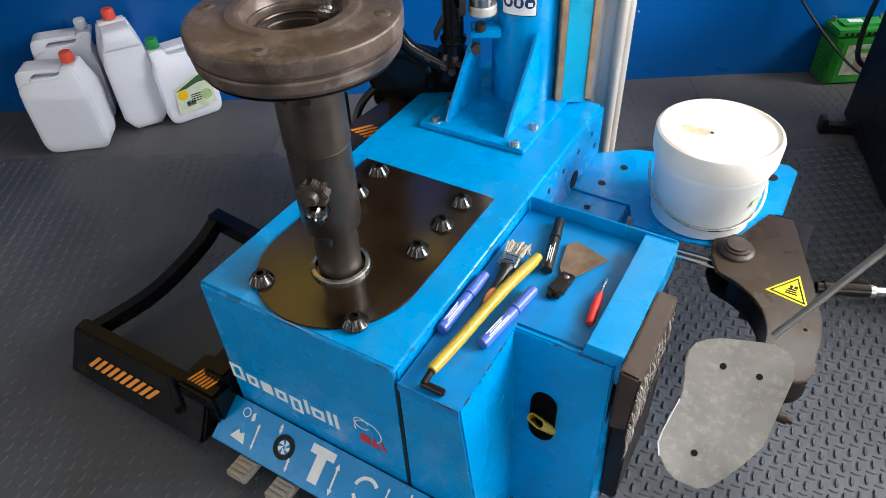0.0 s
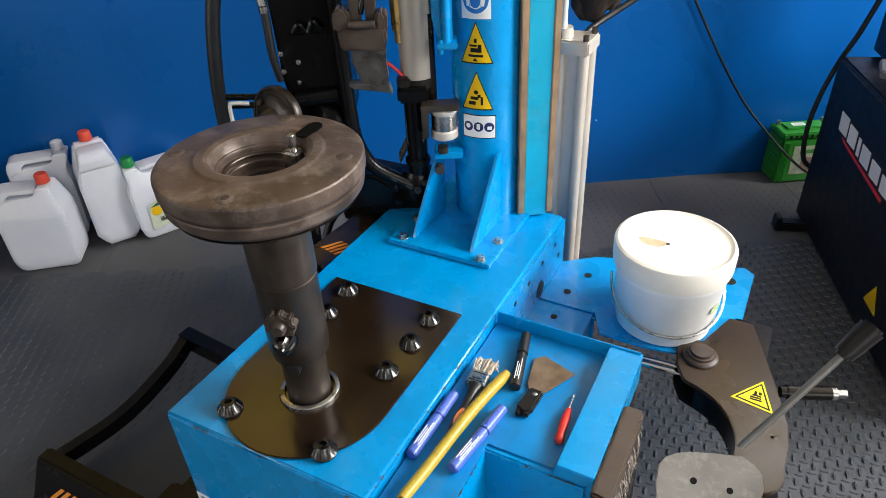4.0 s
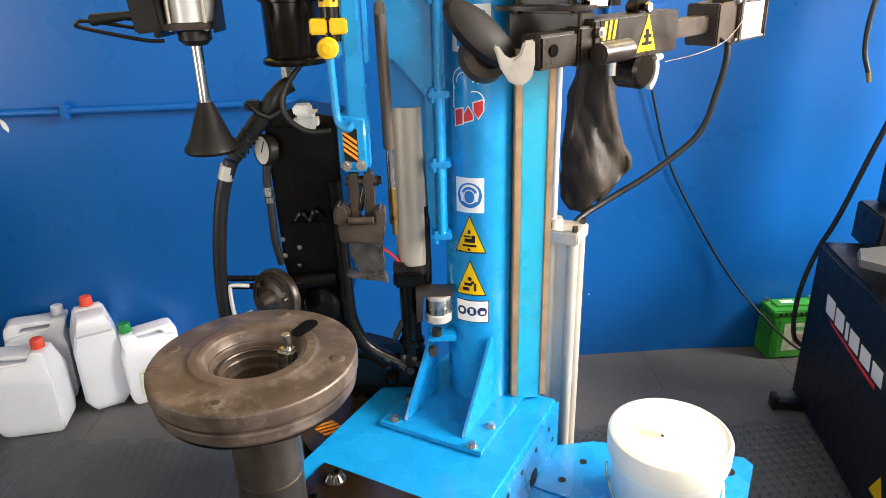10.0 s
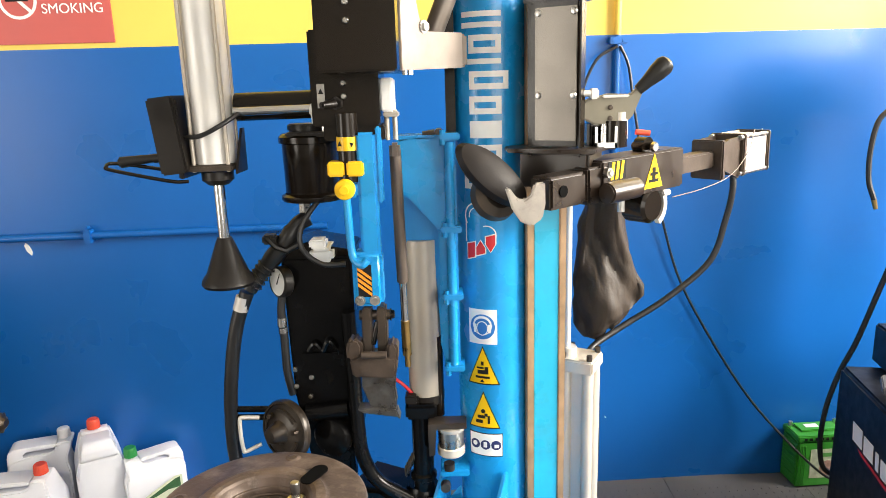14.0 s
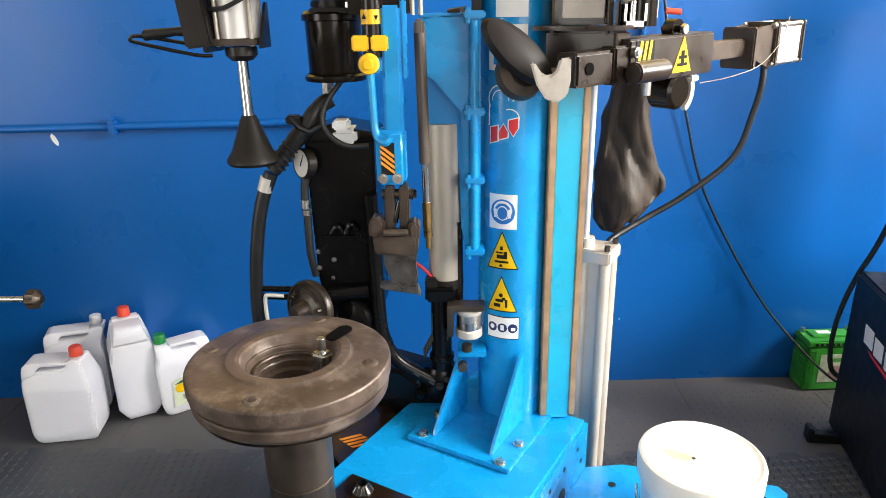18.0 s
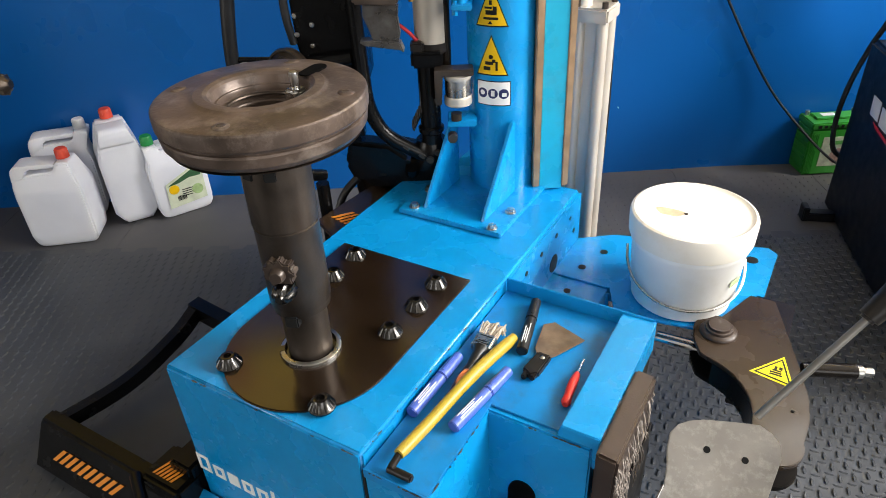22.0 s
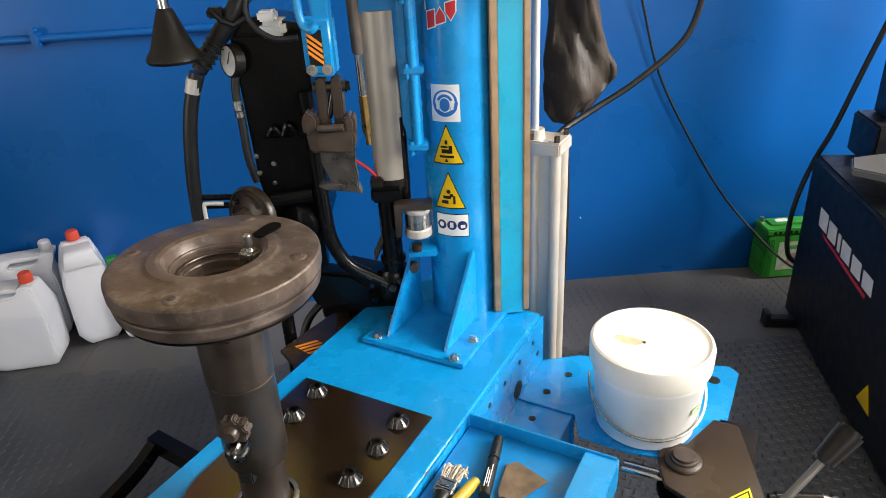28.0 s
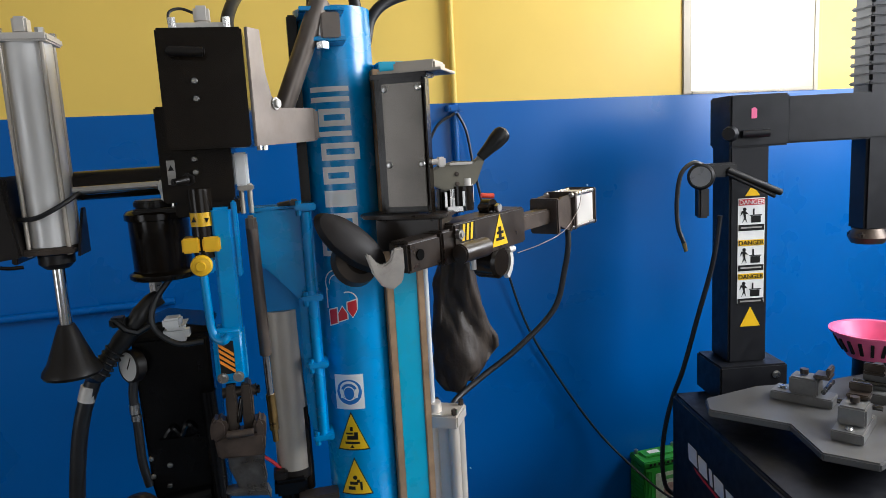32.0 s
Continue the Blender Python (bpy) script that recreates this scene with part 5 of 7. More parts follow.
mh = wpart("mount_head", joined(prism([(-0.086, 0.924), (-0.004, 0.920), (0.000, 0.935), (0.000, 0.962), (-0.020, 0.966), (-0.064, 0.966), (-0.070, 0.972), (-0.090, 0.960)], 0.052, "xz", 1.403, 0.005),
                                prism([(-0.096, 0.955), (-0.066, 0.955), (-0.064, 0.985), (-0.070, 0.998), (-0.082, 1.003), (-0.093, 0.996), (-0.097, 0.980)], 0.040, "xz", 1.408, 0.006),
                                prism([(-0.018, 0.955), (0.002, 0.950), (0.004, 0.980), (-0.002, 0.992), (-0.013, 0.992), (-0.019, 0.982)], 0.044, "xz", 1.406, 0.005),
                                cyl((-0.066, 1.398, 0.972), (-0.018, 1.398, 0.972), 0.007, seg=12)), RUSTED, tc_, "worn brown steel mount head")
wpart("mount_blade", joined(prism([(-0.070, 0.924), (-0.003, 0.920), (-0.006, 0.896), (-0.003, 0.868), (-0.006, 0.852), (-0.054, 0.848), (-0.060, 0.870), (-0.071, 0.900)], 0.022, "xz", 1.414, 0.003),
                            prism([(-0.082, 0.856), (-0.070, 0.848), (-0.004, 0.838), (0.003, 0.832), (-0.004, 0.852), (-0.056, 0.858)], 0.034, "xz", 1.404, 0.003)), TOOL_STEEL, mh, "bright worn tool blade")
strut = wpart("gas_strut", joined(cyl((0.008, 1.50, 1.355), (0.012, 1.50, 1.085), 0.0115, seg=18, bevel=0.003), box(-0.002, 0.018, 1.485, 1.515, 1.335, 1.365, 0.005)), material("brown_strut_paint", (0.115, 0.088, 0.070), 0.38, metal=0.2, vary=0.15, scale=20, bump=0.04), tc_, "dark brown gas strut")
wpart("strut_rod", cyl((0.012, 1.50, 1.09), (0.0135, 1.50, 1.0), 0.0075, seg=14), CHROME, strut)
wpart("strut_end", joined(cyl((0.0135, 1.50, 1.005), (0.015, 1.50, 0.93), 0.0095, seg=14), cyl((0.015, 1.50, 0.935), (0.016, 1.50, 0.905), 0.006, seg=10)), BRASS, strut, "greasy golden strut end")

# blue swing plate clamped to the column, with the silver cylinder behind
sp = wpart("swing_plate", prism([(-0.002, 1.350), (0.010, 1.366), (0.05, 1.372), (0.126, 1.372), (0.126, 0.872), (0.098, 0.876), (0.084, 0.93), (0.086, 1.180), (0.030, 1.245), (0.004, 1.262)], 0.014, "xz", 1.556, 0.003), BLUE, tc_, "sky-blue cut swing plate")
wpart("inner_plate", prism([(0.008, 1.255), (0.088, 1.195), (0.086, 0.90), (0.075, 1.12), (0.055, 1.145), (0.012, 1.145)], 0.006, "xz", 1.60, 0.001), BLUE_WORN, sp)
wpart("top_fold", box(0.004, 0.126, 1.556, 1.64, 1.364, 1.374, 0.003), BLUE, sp)
for zz in (1.372, 1.184, 1.040, 0.880):
    wpart("clamp", joined(box(0.092, 0.135, 1.540, 1.60, zz - 0.009, zz + 0.006, 0.003), cyl((0.10, 1.548, zz - 0.018), (0.10, 1.548, zz + 0.012), 0.006, seg=8)), BLUE, sp)
wpart("plate_hinge", cyl((0.112, 1.552, 0.872), (0.112, 1.552, 1.36), 0.010, seg=14), BLUE, sp)
wpart("plate_bolt", joined(cyl((0.06, 1.57, 1.374), (0.085, 1.57, 1.378), 0.007, seg=8), box(0.085, 0.10, 1.56, 1.59, 1.374, 1.386, 0.002)), STEEL_DARK, sp)
sc = wpart("silver_cylinder", joined(cyl((0.047, 1.625, 0.792), (0.047, 1.625, 1.150), 0.039, seg=32)), DULL_ALU, tc_, "silver tilt cylinder")
wpart("cylinder_collar", joined(lathe([(0, 0.760), (0.028, 0.760), (0.041, 0.773), (0.041, 0.792), (0, 0.792)], 28, (0.047, 1.625, 0)), box(0.0, 0.03, 1.58, 1.62, 0.775, 0.80, 0.005)), BLACK_MATT, sc)
wpart("cylinder_stem", cyl((0.075, 1.61, 0.74), (0.075, 1.61, 0.93), 0.012, seg=16), BLACK, sc)
link = wpart("link_post", joined(cyl((0.035, 1.60, 0.49), (0.035, 1.60, 0.765), 0.024, seg=22, bevel=0.004), lathe([(0.024, 0.585), (0.030, 0.59), (0.030, 0.60), (0.024, 0.605)], 22, (0.035, 1.60, 0)), lathe([(0, 0.492), (0.038, 0.492), (0.040, 0.50), (0.040, 0.555), (0.034, 0.566), (0, 0.566)], 24, (0.032, 1.612, 0)), box(0.0, 0.07, 1.57, 1.63, 0.745, 0.78, 0.006)), JET, tc_, "black pivot post")
bush = wpart("pivot_bush", lathe([(0, 0.672), (0.0285, 0.672), (0.0285, 0.708), (0, 0.708)], 28, (0.100, 1.575, 0.012)), STEEL, tc_, "worn steel pivot bush with cream flanges")
wpart("bush_flange", lathe([(0, 0.650), (0.028, 0.650), (0.031, 0.653), (0.031, 0.669), (0.0285, 0.672), (0, 0.672)], 28, (0.100, 1.575, 0.012)), LIFT_ALU, bush)
wpart("bush_flange", lathe([(0, 0.708), (0.0285, 0.708), (0.0305, 0.711), (0.0305, 0.718), (0.024, 0.722), (0, 0.722)], 28, (0.100, 1.575, 0.012)), LIFT_ALU, bush)
wpart("bush_strap", joined(prism([(0.05, 0.748), (0.135, 0.748), (0.135, 0.734), (0.068, 0.734), (0.064, 0.67), (0.05, 0.67)], 0.04, "xz", 1.545, 0.002)), STEEL_DARK, tc_)
wpart("bush_lug", box(0.075, 0.14, 1.55, 1.61, 0.615, 0.632, 0.003), BLUE, tc_)
wpart("lug_bolt", cyl((0.095, 1.555, 0.632), (0.095, 1.555, 0.648), 0.012, seg=12), STEEL_DARK, tc_)
wpart("lug_bolt", cyl((0.085, 1.545, 0.59), (0.085, 1.565, 0.59), 0.011, seg=12), STEEL_DARK, tc_)
ca = wpart("curved_arm", joined(sweep(glide([(-0.116, 1.585, 1.00), (-0.112, 1.585, 0.86), (-0.109, 1.585, 0.73), (-0.102, 1.585, 0.655), (-0.072, 1.585, 0.592), (-0.012, 1.588, 0.548), (0.060, 1.592, 0.508)], 7), 0.0165, 14)), JET, tc_, "black bent roller arm")
for k in range(3):
    wpart("arm_slot", turned(box(-0.008, 0.008, -0.001, 0.001, -0.003, 0.003), Matrix.Translation((-0.060 + 0.035 * k, 1.5715, 0.582 - 0.023 * k)) @ Matrix.Rotation(radians(38), 4, "Y")), STEEL_DARK, ca)
wpart("pivot_casting", prism([(-0.18, 0.50), (-0.165, 0.562), (-0.07, 0.548), (-0.02, 0.51), (-0.03, 0.462), (-0.16, 0.452)], 0.06, "xz", 1.612, 0.010), JET, tc_, "black cast pivot lug")
wpart("arm_pin", joined(hexbolt((0.03, 1.57, 0.528), (0, -1, 0), 0.007, 0.005), hexbolt((0.048, 1.572, 0.545), (0, -1, 0), 0.006, 0.005)), STEEL_DARK, ca)
wpart("spring", sweep([(0.008 - 0.016 + 0.00045 * k + 0.0 * k, 1.60 + 0.013 * math.cos(k * 0.7), 0.60 + 0.0009 * k + 0.013 * math.sin(k * 0.7)) for k in range(60)], 0.0025, 6), STEEL_DARK, tc_)
wpart("red_air_line", sweep(glide([(-0.03, 1.60, 0.84), (0.0, 1.60, 0.815), (0.03, 1.60, 0.775), (0.05, 1.60, 0.72)], 5), 0.004, 8), RED_CABLE, tc_, "thin red air line")
wpart("rear_floor_tube", joined(sweep(glide([(-0.02, 1.62, 0.49), (-0.03, 1.70, 0.40), (-0.06, 1.80, 0.25), (-0.10, 1.90, 0.12)], 5), 0.018, 12), box(-0.14, 0.06, 1.64, 1.76, 0.42, 0.50, 0.01), cyl((-0.24, 1.60, 0.06), (-0.24, 1.60, 0.46), 0.016, seg=14)), JET, tc_)

# column stickers: curved patches on the side that faces the machine's front right
SA = -82.0


def patch(u0, u1, lo, hi, off=0.0006, n=14):
    """A thin patch on the column between u0 and u1 metres round it; lo and hi give its heights at u."""
    bm = bmesh.new()
    def vert_at(u, z, r):
        a = radians(SA) + u / COLR
        return bm.verts.new((COLX + r * math.cos(a), COLY + r * math.sin(a), z))
    last = None
    for k in range(n + 1):
        u = u0 + (u1 - u0) * k / n
        z0, z1 = lo(u), hi(u)
        q = (vert_at(u, z0, COLR + off), vert_at(u, z1, COLR + off), vert_at(u, z0, COLR - 0.0005), vert_at(u, z1, COLR - 0.0005))
        if last:
            bm.faces.new((last[0], q[0], q[1], last[1]))
            bm.faces.new((last[1], q[1], q[3], last[3]))
            bm.faces.new((last[2], q[2], q[0], last[0]))
        last = q
    return finish(bm)


def rect(u0, u1, z0, z1, off=0.0006):
    return patch(u0, u1, lambda u: z0, lambda u: z1, off)


def tri(uc, half, z0, z1, off=0.0006):
    return joined(patch(uc - half, uc, lambda u: z0, lambda u: z0 + (z1 - z0) * (u - uc + half) / half, off, 10), patch(uc, uc + half, lambda u: z0, lambda u: z0 + (z1 - z0) * (uc + half - u) / half, off, 10))


def disc(uc, zc, r, off=0.0006, squash=1.0):
    return patch(uc - r, uc + r, lambda u: zc - math.sqrt(max(0, r * r - (u - uc) ** 2)) * squash, lambda u: zc + math.sqrt(max(0, r * r - (u - uc) ** 2)) * squash, off, 18)


s1_ = part("ear_protection_sticker", rect(-0.032, 0.032, 0.926, 1.004), WHITE, column, "white square sticker with a blue disc")
part("sticker_disc", disc(0, 0.965, 0.028, 0.0010), PRINT_BLUE, s1_)
part("sticker_headband", disc(0, 0.968, 0.0215, 0.0012), WHITE, s1_)
part("sticker_gap", disc(0, 0.966, 0.0180, 0.0014), PRINT_BLUE, s1_)
part("sticker_head", disc(0, 0.962, 0.0130, 0.0016, 1.25), WHITE, s1_)
part("sticker_face", disc(0, 0.962, 0.0112, 0.0018, 1.25), PRINT_BLUE, s1_)
for u in (-0.0185, 0.0125):
    part("sticker_earcup", rect(u, u + 0.006, 0.952, 0.971, 0.0020), WHITE, s1_)
for n_, (z0, z1) in enumerate(((0.832, 0.921), (0.728, 0.816))):
    t_ = part("warning_sticker", tri(0.0, 0.037, z0, z1), PRINT_BLACK, column, "yellow triangular crush-hazard sticker")
    part("sticker_field", tri(0.0, 0.0335, z0 + 0.003, z1 - 0.005, 0.0010), YELLOW, t_)
    if n_ == 0:
        marks = (rect(-0.017, 0.015, z0 + 0.015, z0 + 0.020, 0.0014), rect(-0.012, 0.012, z0 + 0.025, z0 + 0.034, 0.0014), rect(0.004, 0.012, z0 + 0.034, z0 + 0.042, 0.0014), rect(-0.014, 0.002, z0 + 0.037, z0 + 0.041, 0.0014), tri(-0.002, 0.005, z0 + 0.006, z0 + 0.013, 0.0014), rect(-0.004, 0.002, z0 + 0.045, z0 + 0.054, 0.0014))
    else:
        marks = (rect(-0.018, -0.002, z0 + 0.012, z0 + 0.020, 0.0014), rect(-0.014, 0.004, z0 + 0.024, z0 + 0.031, 0.0014), disc(-0.001, z0 + 0.041, 0.0048, 0.0014), rect(0.002, 0.009, z0 + 0.029, z0 + 0.036, 0.0014), rect(0.009, 0.014, z0 + 0.012, z0 + 0.031, 0.0014))
    for mk in marks:
        part("sticker_mark", mk, PRINT_BLACK, t_)
s4_ = part("protection_sticker", rect(-0.036, 0.042, 0.660, 0.716), PRINT_BLACK, column, "small white sticker with three navy discs")
part("sticker_field", rect(-0.0345, 0.0405, 0.662, 0.714, 0.0010), WHITE, s4_)
for n_, uc in enumerate((-0.021, 0.003, 0.027)):
    part("sticker_pictogram", disc(uc, 0.688, 0.0112, 0.0014), NAVY_PRINT, s4_)
    part("pictogram_light", disc(uc, 0.689, 0.0055, 0.0018) if n_ == 0 else rect(uc - 0.004, uc + 0.004 + 0.002 * (n_ == 2), 0.682, 0.695 - 0.005 * (n_ == 2), 0.0018), WHITE, s4_)
# upright brand lettering as plain bars
zz = 1.262
for h, w0, w1, open_ in ((0.040, -0.036, 0.046, 1), (0.033, -0.020, 0.046, 1), (0.033, -0.020, 0.046, 0), (0.034, -0.020, 0.046, 1), (0.034, -0.020, 0.061, 1), (0.010, -0.036, 0.046, 0), (0.034, -0.020, 0.046, 1), (0.010, -0.036, 0.046, 0), (0.010, -0.036, 0.046, 0)):
    h *= 1.17
    top = zz + h * 0.88
    if open_:
        e = 0.0115
        block = joined(rect(w0, w1, zz, zz + e), rect(w0, w1, top - e, top), rect(w0, w0 + e, zz + e, top - e), rect(w1 - e, w1, zz + e, top - e))
    else:
        block = rect(w0, w1, zz, top)
    part("brand_bar", block, WHITE, column, "white block of the column's lettering")
    zz += h + 0.0086
def swirl(uc, zc, r, a0, a1, w, off=0.0006, n=16):
    """A curved stroke on the column."""
    bm = bmesh.new()
    last = None
    for k in range(n + 1):
        a = radians(a0 + (a1 - a0) * k / n)
        q = []
        for rr in (r - w / 2, r + w / 2):
            u, z = uc + rr * math.cos(a), zc + rr * math.sin(a)
            b = radians(SA) + u / COLR
            q.append(bm.verts.new((COLX + (COLR + off) * math.cos(b), COLY + (COLR + off) * math.sin(b), z)))
        if last:
            bm.faces.new((last[0], q[0], q[1], last[1]))
        last = q
    return finish(bm)


part("emblem_ring", joined(swirl(-0.008, 1.205, 0.028, -10, 215, 0.003), swirl(-0.008, 1.205, 0.018, -10, 190, 0.0022), swirl(0.012, 1.165, 0.020, -80, 110, 0.0026), rect(-0.036, -0.033, 1.150, 1.198)), WHITE, column, "white outlined swirl of the emblem")
for k, (u0, z0, wide) in enumerate(((-0.030, 1.114, 0.017), (-0.010, 1.122, 0.019), (0.011, 1.130, 0.019))):
    lo_, hi_, mid_ = z0, z0 + 0.032, u0 + wide / 2      # a block, a peak and a wedge
    low = lambda u: (lo_ + 0.3 * (u - u0)) if k < 2 else (lo_ + 0.012 + abs(u - mid_) * 1.6 - 0.012)
    high = lambda u: (hi_ + 0.25 * (u - u0)) if k != 1 else (hi_ - abs(u - mid_) * 1.6)
    em = part("emblem_back", patch(u0 - 0.0025, u0 + wide + 0.0025, lambda u: low(u) - 0.0025, lambda u: high(u) + 0.0025, 0.0008, 8), WHITE, column)
    part("emblem_mark", patch(u0, u0 + wide, low, high, 0.0012, 8), PRINT_RED, em, "red block of the emblem")

# carriage on the rail, with its dark plate
CS = 0.036
carr = part("carriage", turned(joined(box(0.316, 0.409, 0.785, 0.815, 1.350, 1.612, 0.003), box(0.308, 0.316, 0.79, 0.90, 1.33, 1.612), box(0.4095, 0.413, 0.79, 0.815, 1.33, 1.612), box(0.301, 0.418, 0.785, 0.84, 1.612, 1.622, 0.002)), Matrix.Translation((CS, 0, 0))), BLACK, tc_, "black carriage with a smoky steel front")
part("carriage_front", box(0.326 + CS, 0.407 + CS, 0.7815, 0.7848, 1.362, 1.602, 0.001), material("smoky_steel", (0.105, 0.096, 0.085), 0.22, metal=0.8, vary=0.3, scale=9, bump=0.03), carr)
for bx, bz in ((0.332, 1.592), (0.401, 1.592), (0.333, 1.445), (0.401, 1.445)):
    part("carriage_screw", lathe([(0, 0.004), (0.005, 0.003), (0.0065, 0)], 12, (bx + CS, 0.7812, bz), (0, -1, 0)), STEEL, carr)
part("carriage_cap", joined(box(0.346 + CS, 0.431 + CS, 0.80, 0.88, 1.622, 1.645, 0.004), box(0.316 + CS, 0.446 + CS, 0.79, 0.90, 1.6225, 1.628, 0.001)), DULL_ALU, carr)
part("carriage_shelf", joined(prism([(0.291, 0.80), (0.316, 0.755), (0.436, 0.745), (0.486, 0.77), (0.486, 0.90), (0.301, 0.90)], 0.008, "xy", 1.340, 0.002), box(0.326, 0.466, 0.79, 0.88, 1.27, 1.34, 0.006)), BROWN_BLACK, carr)

# swinging arm with hook, lever, roller and end cylinder
A0, A1 = Vector((0.335, 1.445, 1.262)), Vector((0.834, 1.865, 1.275))
AX = (A1 - A0).normalized()
AM = Matrix.Translation(A0) @ AX.to_track_quat("X", "Z").to_matrix().to_4x4()
LEN = (A1 - A0).length


def apart_(name, bm, mat, parent, label=""):
    bm.transform(AM)
    return wpart(name, bm, mat, parent, label)


sleeve = apart_("arm_sleeve", joined(box(0.055, 0.335, -0.034, 0.034, -0.022, 0.060, 0.004)), BROWN_BLACK, tc_, "black arm sleeve with warning sticker")
apart_("arm_bar", joined(box(-0.03, LEN - 0.03, -0.019, 0.019, -0.002, 0.036, 0.004)), RUSTED, tc_, "dark square arm bar")
apart_("arm_knuckle", joined(box(-0.080, 0.02, -0.026, 0.026, -0.016, 0.044, 0.005), box(0.02, 0.060, -0.03, 0.03, -0.02, 0.050, 0.004)), BROWN_BLACK, sleeve)
apart_("knuckle_hole", cyl((-0.048, -0.0265, 0.016), (-0.048, -0.0285, 0.016), 0.011, seg=16), VOID, sleeve)
apart_("knuckle_bolts", joined(cyl((0.066, -0.034, 0.037), (0.066, -0.044, 0.037), 0.010, seg=10), cyl((0.066, -0.034, 0.037), (0.066, -0.048, 0.037), 0.006, seg=6)), STEEL, sleeve)
apart_("arm_triangle", turned(prism([(-0.032, 0), (0.032, 0), (0.002, 0.070)], 0.001, "xz", 0), Matrix.Translation((0.222, -0.0355, -0.012))), YELLOW, sleeve, "yellow warning triangle")
apart_("arm_triangle_mark", joined(box(0.206, 0.238, -0.0366, -0.0356, 0.000, 0.006), box(0.217, 0.227, -0.0366, -0.0356, 0.006, 0.030), box(0.210, 0.236, -0.0366, -0.0356, 0.014, 0.020)), PRINT_BLACK, sleeve)
apart_("hazard_patch", box(0.072, 0.128, -0.0352, -0.0344, 0.020, 0.056), PRINT_BLACK, sleeve)
for k in range(3):
    apart_("hazard_stripe", turned(prism([(0, 0), (0.008, 0), (0.014, 0.034), (0.006, 0.034)], 0.001, "xz", 0), Matrix.Translation((0.078 + 0.0145 * k, -0.0364, 0.021))), YELLOW, sleeve)
apart_("side_cylinder", cyl((0.040, -0.055, 0.002), (0.135, -0.055, 0.002), 0.020, seg=22, bevel=0.003), BROWN_BLACK, sleeve)
apart_("sleeve_lug", joined(cyl((0.235, -0.012, 0.068), (0.235, 0.012, 0.068), 0.021, seg=18), cyl((0.235, -0.024, 0.070), (0.235, 0.024, 0.070), 0.008, seg=8)), BLACK, sleeve)
apart_("lug_bolt", cyl((0.235, -0.030, 0.070), (0.235, -0.022, 0.070), 0.010, seg=6), STEEL, sleeve)
apart_("arm_roller", joined(lathe([(0, -0.03), (0.030, -0.03), (0.037, -0.024), (0.037, 0.024), (0.030, 0.03), (0, 0.03)], 28, (0.232, 0.0, -0.052), (0, 1, 0))), BLACK, sleeve, "black rubber roller")
apart_("roller_bracket", joined(sweep([(0.232 + 0.042 * math.cos(radians(a)), -0.026, -0.052 + 0.042 * math.sin(radians(a))) for a in range(-60, 41, 10)], 0.006, flat=(0.012, 0.012)), cyl((0.262, -0.03, -0.03), (0.285, -0.03, -0.03), 0.007, seg=10)), ALU, sleeve)
apart_("hanger_bolt", cyl((0.135, -0.02, -0.05), (0.135, -0.02, -0.012), 0.007, seg=10), STEEL, sleeve)
ec = apart_("end_cylinder", joined(box(LEN - 0.062, LEN + 0.045, -0.040, 0.040, -0.026, 0.062, 0.006)), ALU, tc_, "silver square end cylinder")
apart_("end_flange", box(LEN - 0.076, LEN - 0.062, -0.044, 0.044, -0.031, 0.068, 0.003), RUSTED, ec)
apart_("end_cap", box(LEN + 0.045, LEN + 0.055, -0.044, 0.044, -0.031, 0.068, 0.003), RUSTED, ec)
apart_("bar_clamp", box(LEN - 0.165, LEN - 0.15, -0.04, 0.04, -0.03, 0.06, 0.003), RUSTED, ec)
for y in (-0.034, 0.028):
    apart_("cheek_plate", prism([(LEN - 0.16, -0.005), (LEN - 0.16, 0.045), (LEN - 0.13, 0.06), (LEN - 0.076, 0.062), (LEN - 0.076, -0.036)], 0.006, "xz", y), RUSTED, ec)
for y in (-0.036, 0.036):
    for z in (-0.024, 0.060):
        apart_("tie_rod", cyl((LEN - 0.085, y, z), (LEN + 0.058, y, z), 0.0065, seg=10), STEEL, ec)
# hook: bead pressing pad and bare hook behind it
hook = wpart("bead_pad", joined(turned(lathe([(0, 0.008), (0.035, 0.008), (0.052, 0.003), (0.058, -0.006), (0.052, -0.014), (0, -0.016)], 36), Matrix.Translation((0.192, 1.42, 1.308)) @ Matrix.Rotation(radians(42), 4, "Y") @ Matrix.Rotation(radians(58), 4, "X") @ Matrix.Diagonal((1.45, 0.64, 1.4, 1)))), PAD, tc_, "black rubber bead-pressing pad")
wpart("pad_back", turned(lathe([(0, 0.0), (0.03, 0.0), (0.045, -0.012), (0.048, -0.03), (0.03, -0.04), (0, -0.04)], 28), Matrix.Translation((0.205, 1.435, 1.272)) @ Matrix.Rotation(radians(42), 4, "Y") @ Matrix.Rotation(radians(58), 4, "X")), STEEL_DARK, hook)
wpart("bare_hook", prism([(0.207, 1.292), (0.219, 1.254), (0.234, 1.231), (0.254, 1.222), (0.273, 1.236), (0.278, 1.262), (0.277, 1.300), (0.258, 1.298), (0.252, 1.278), (0.242, 1.270), (0.229, 1.272), (0.215, 1.292)], 0.014, "xz", 1.353, 0.003), HOOK_STEEL, tc_, "bare steel hook")
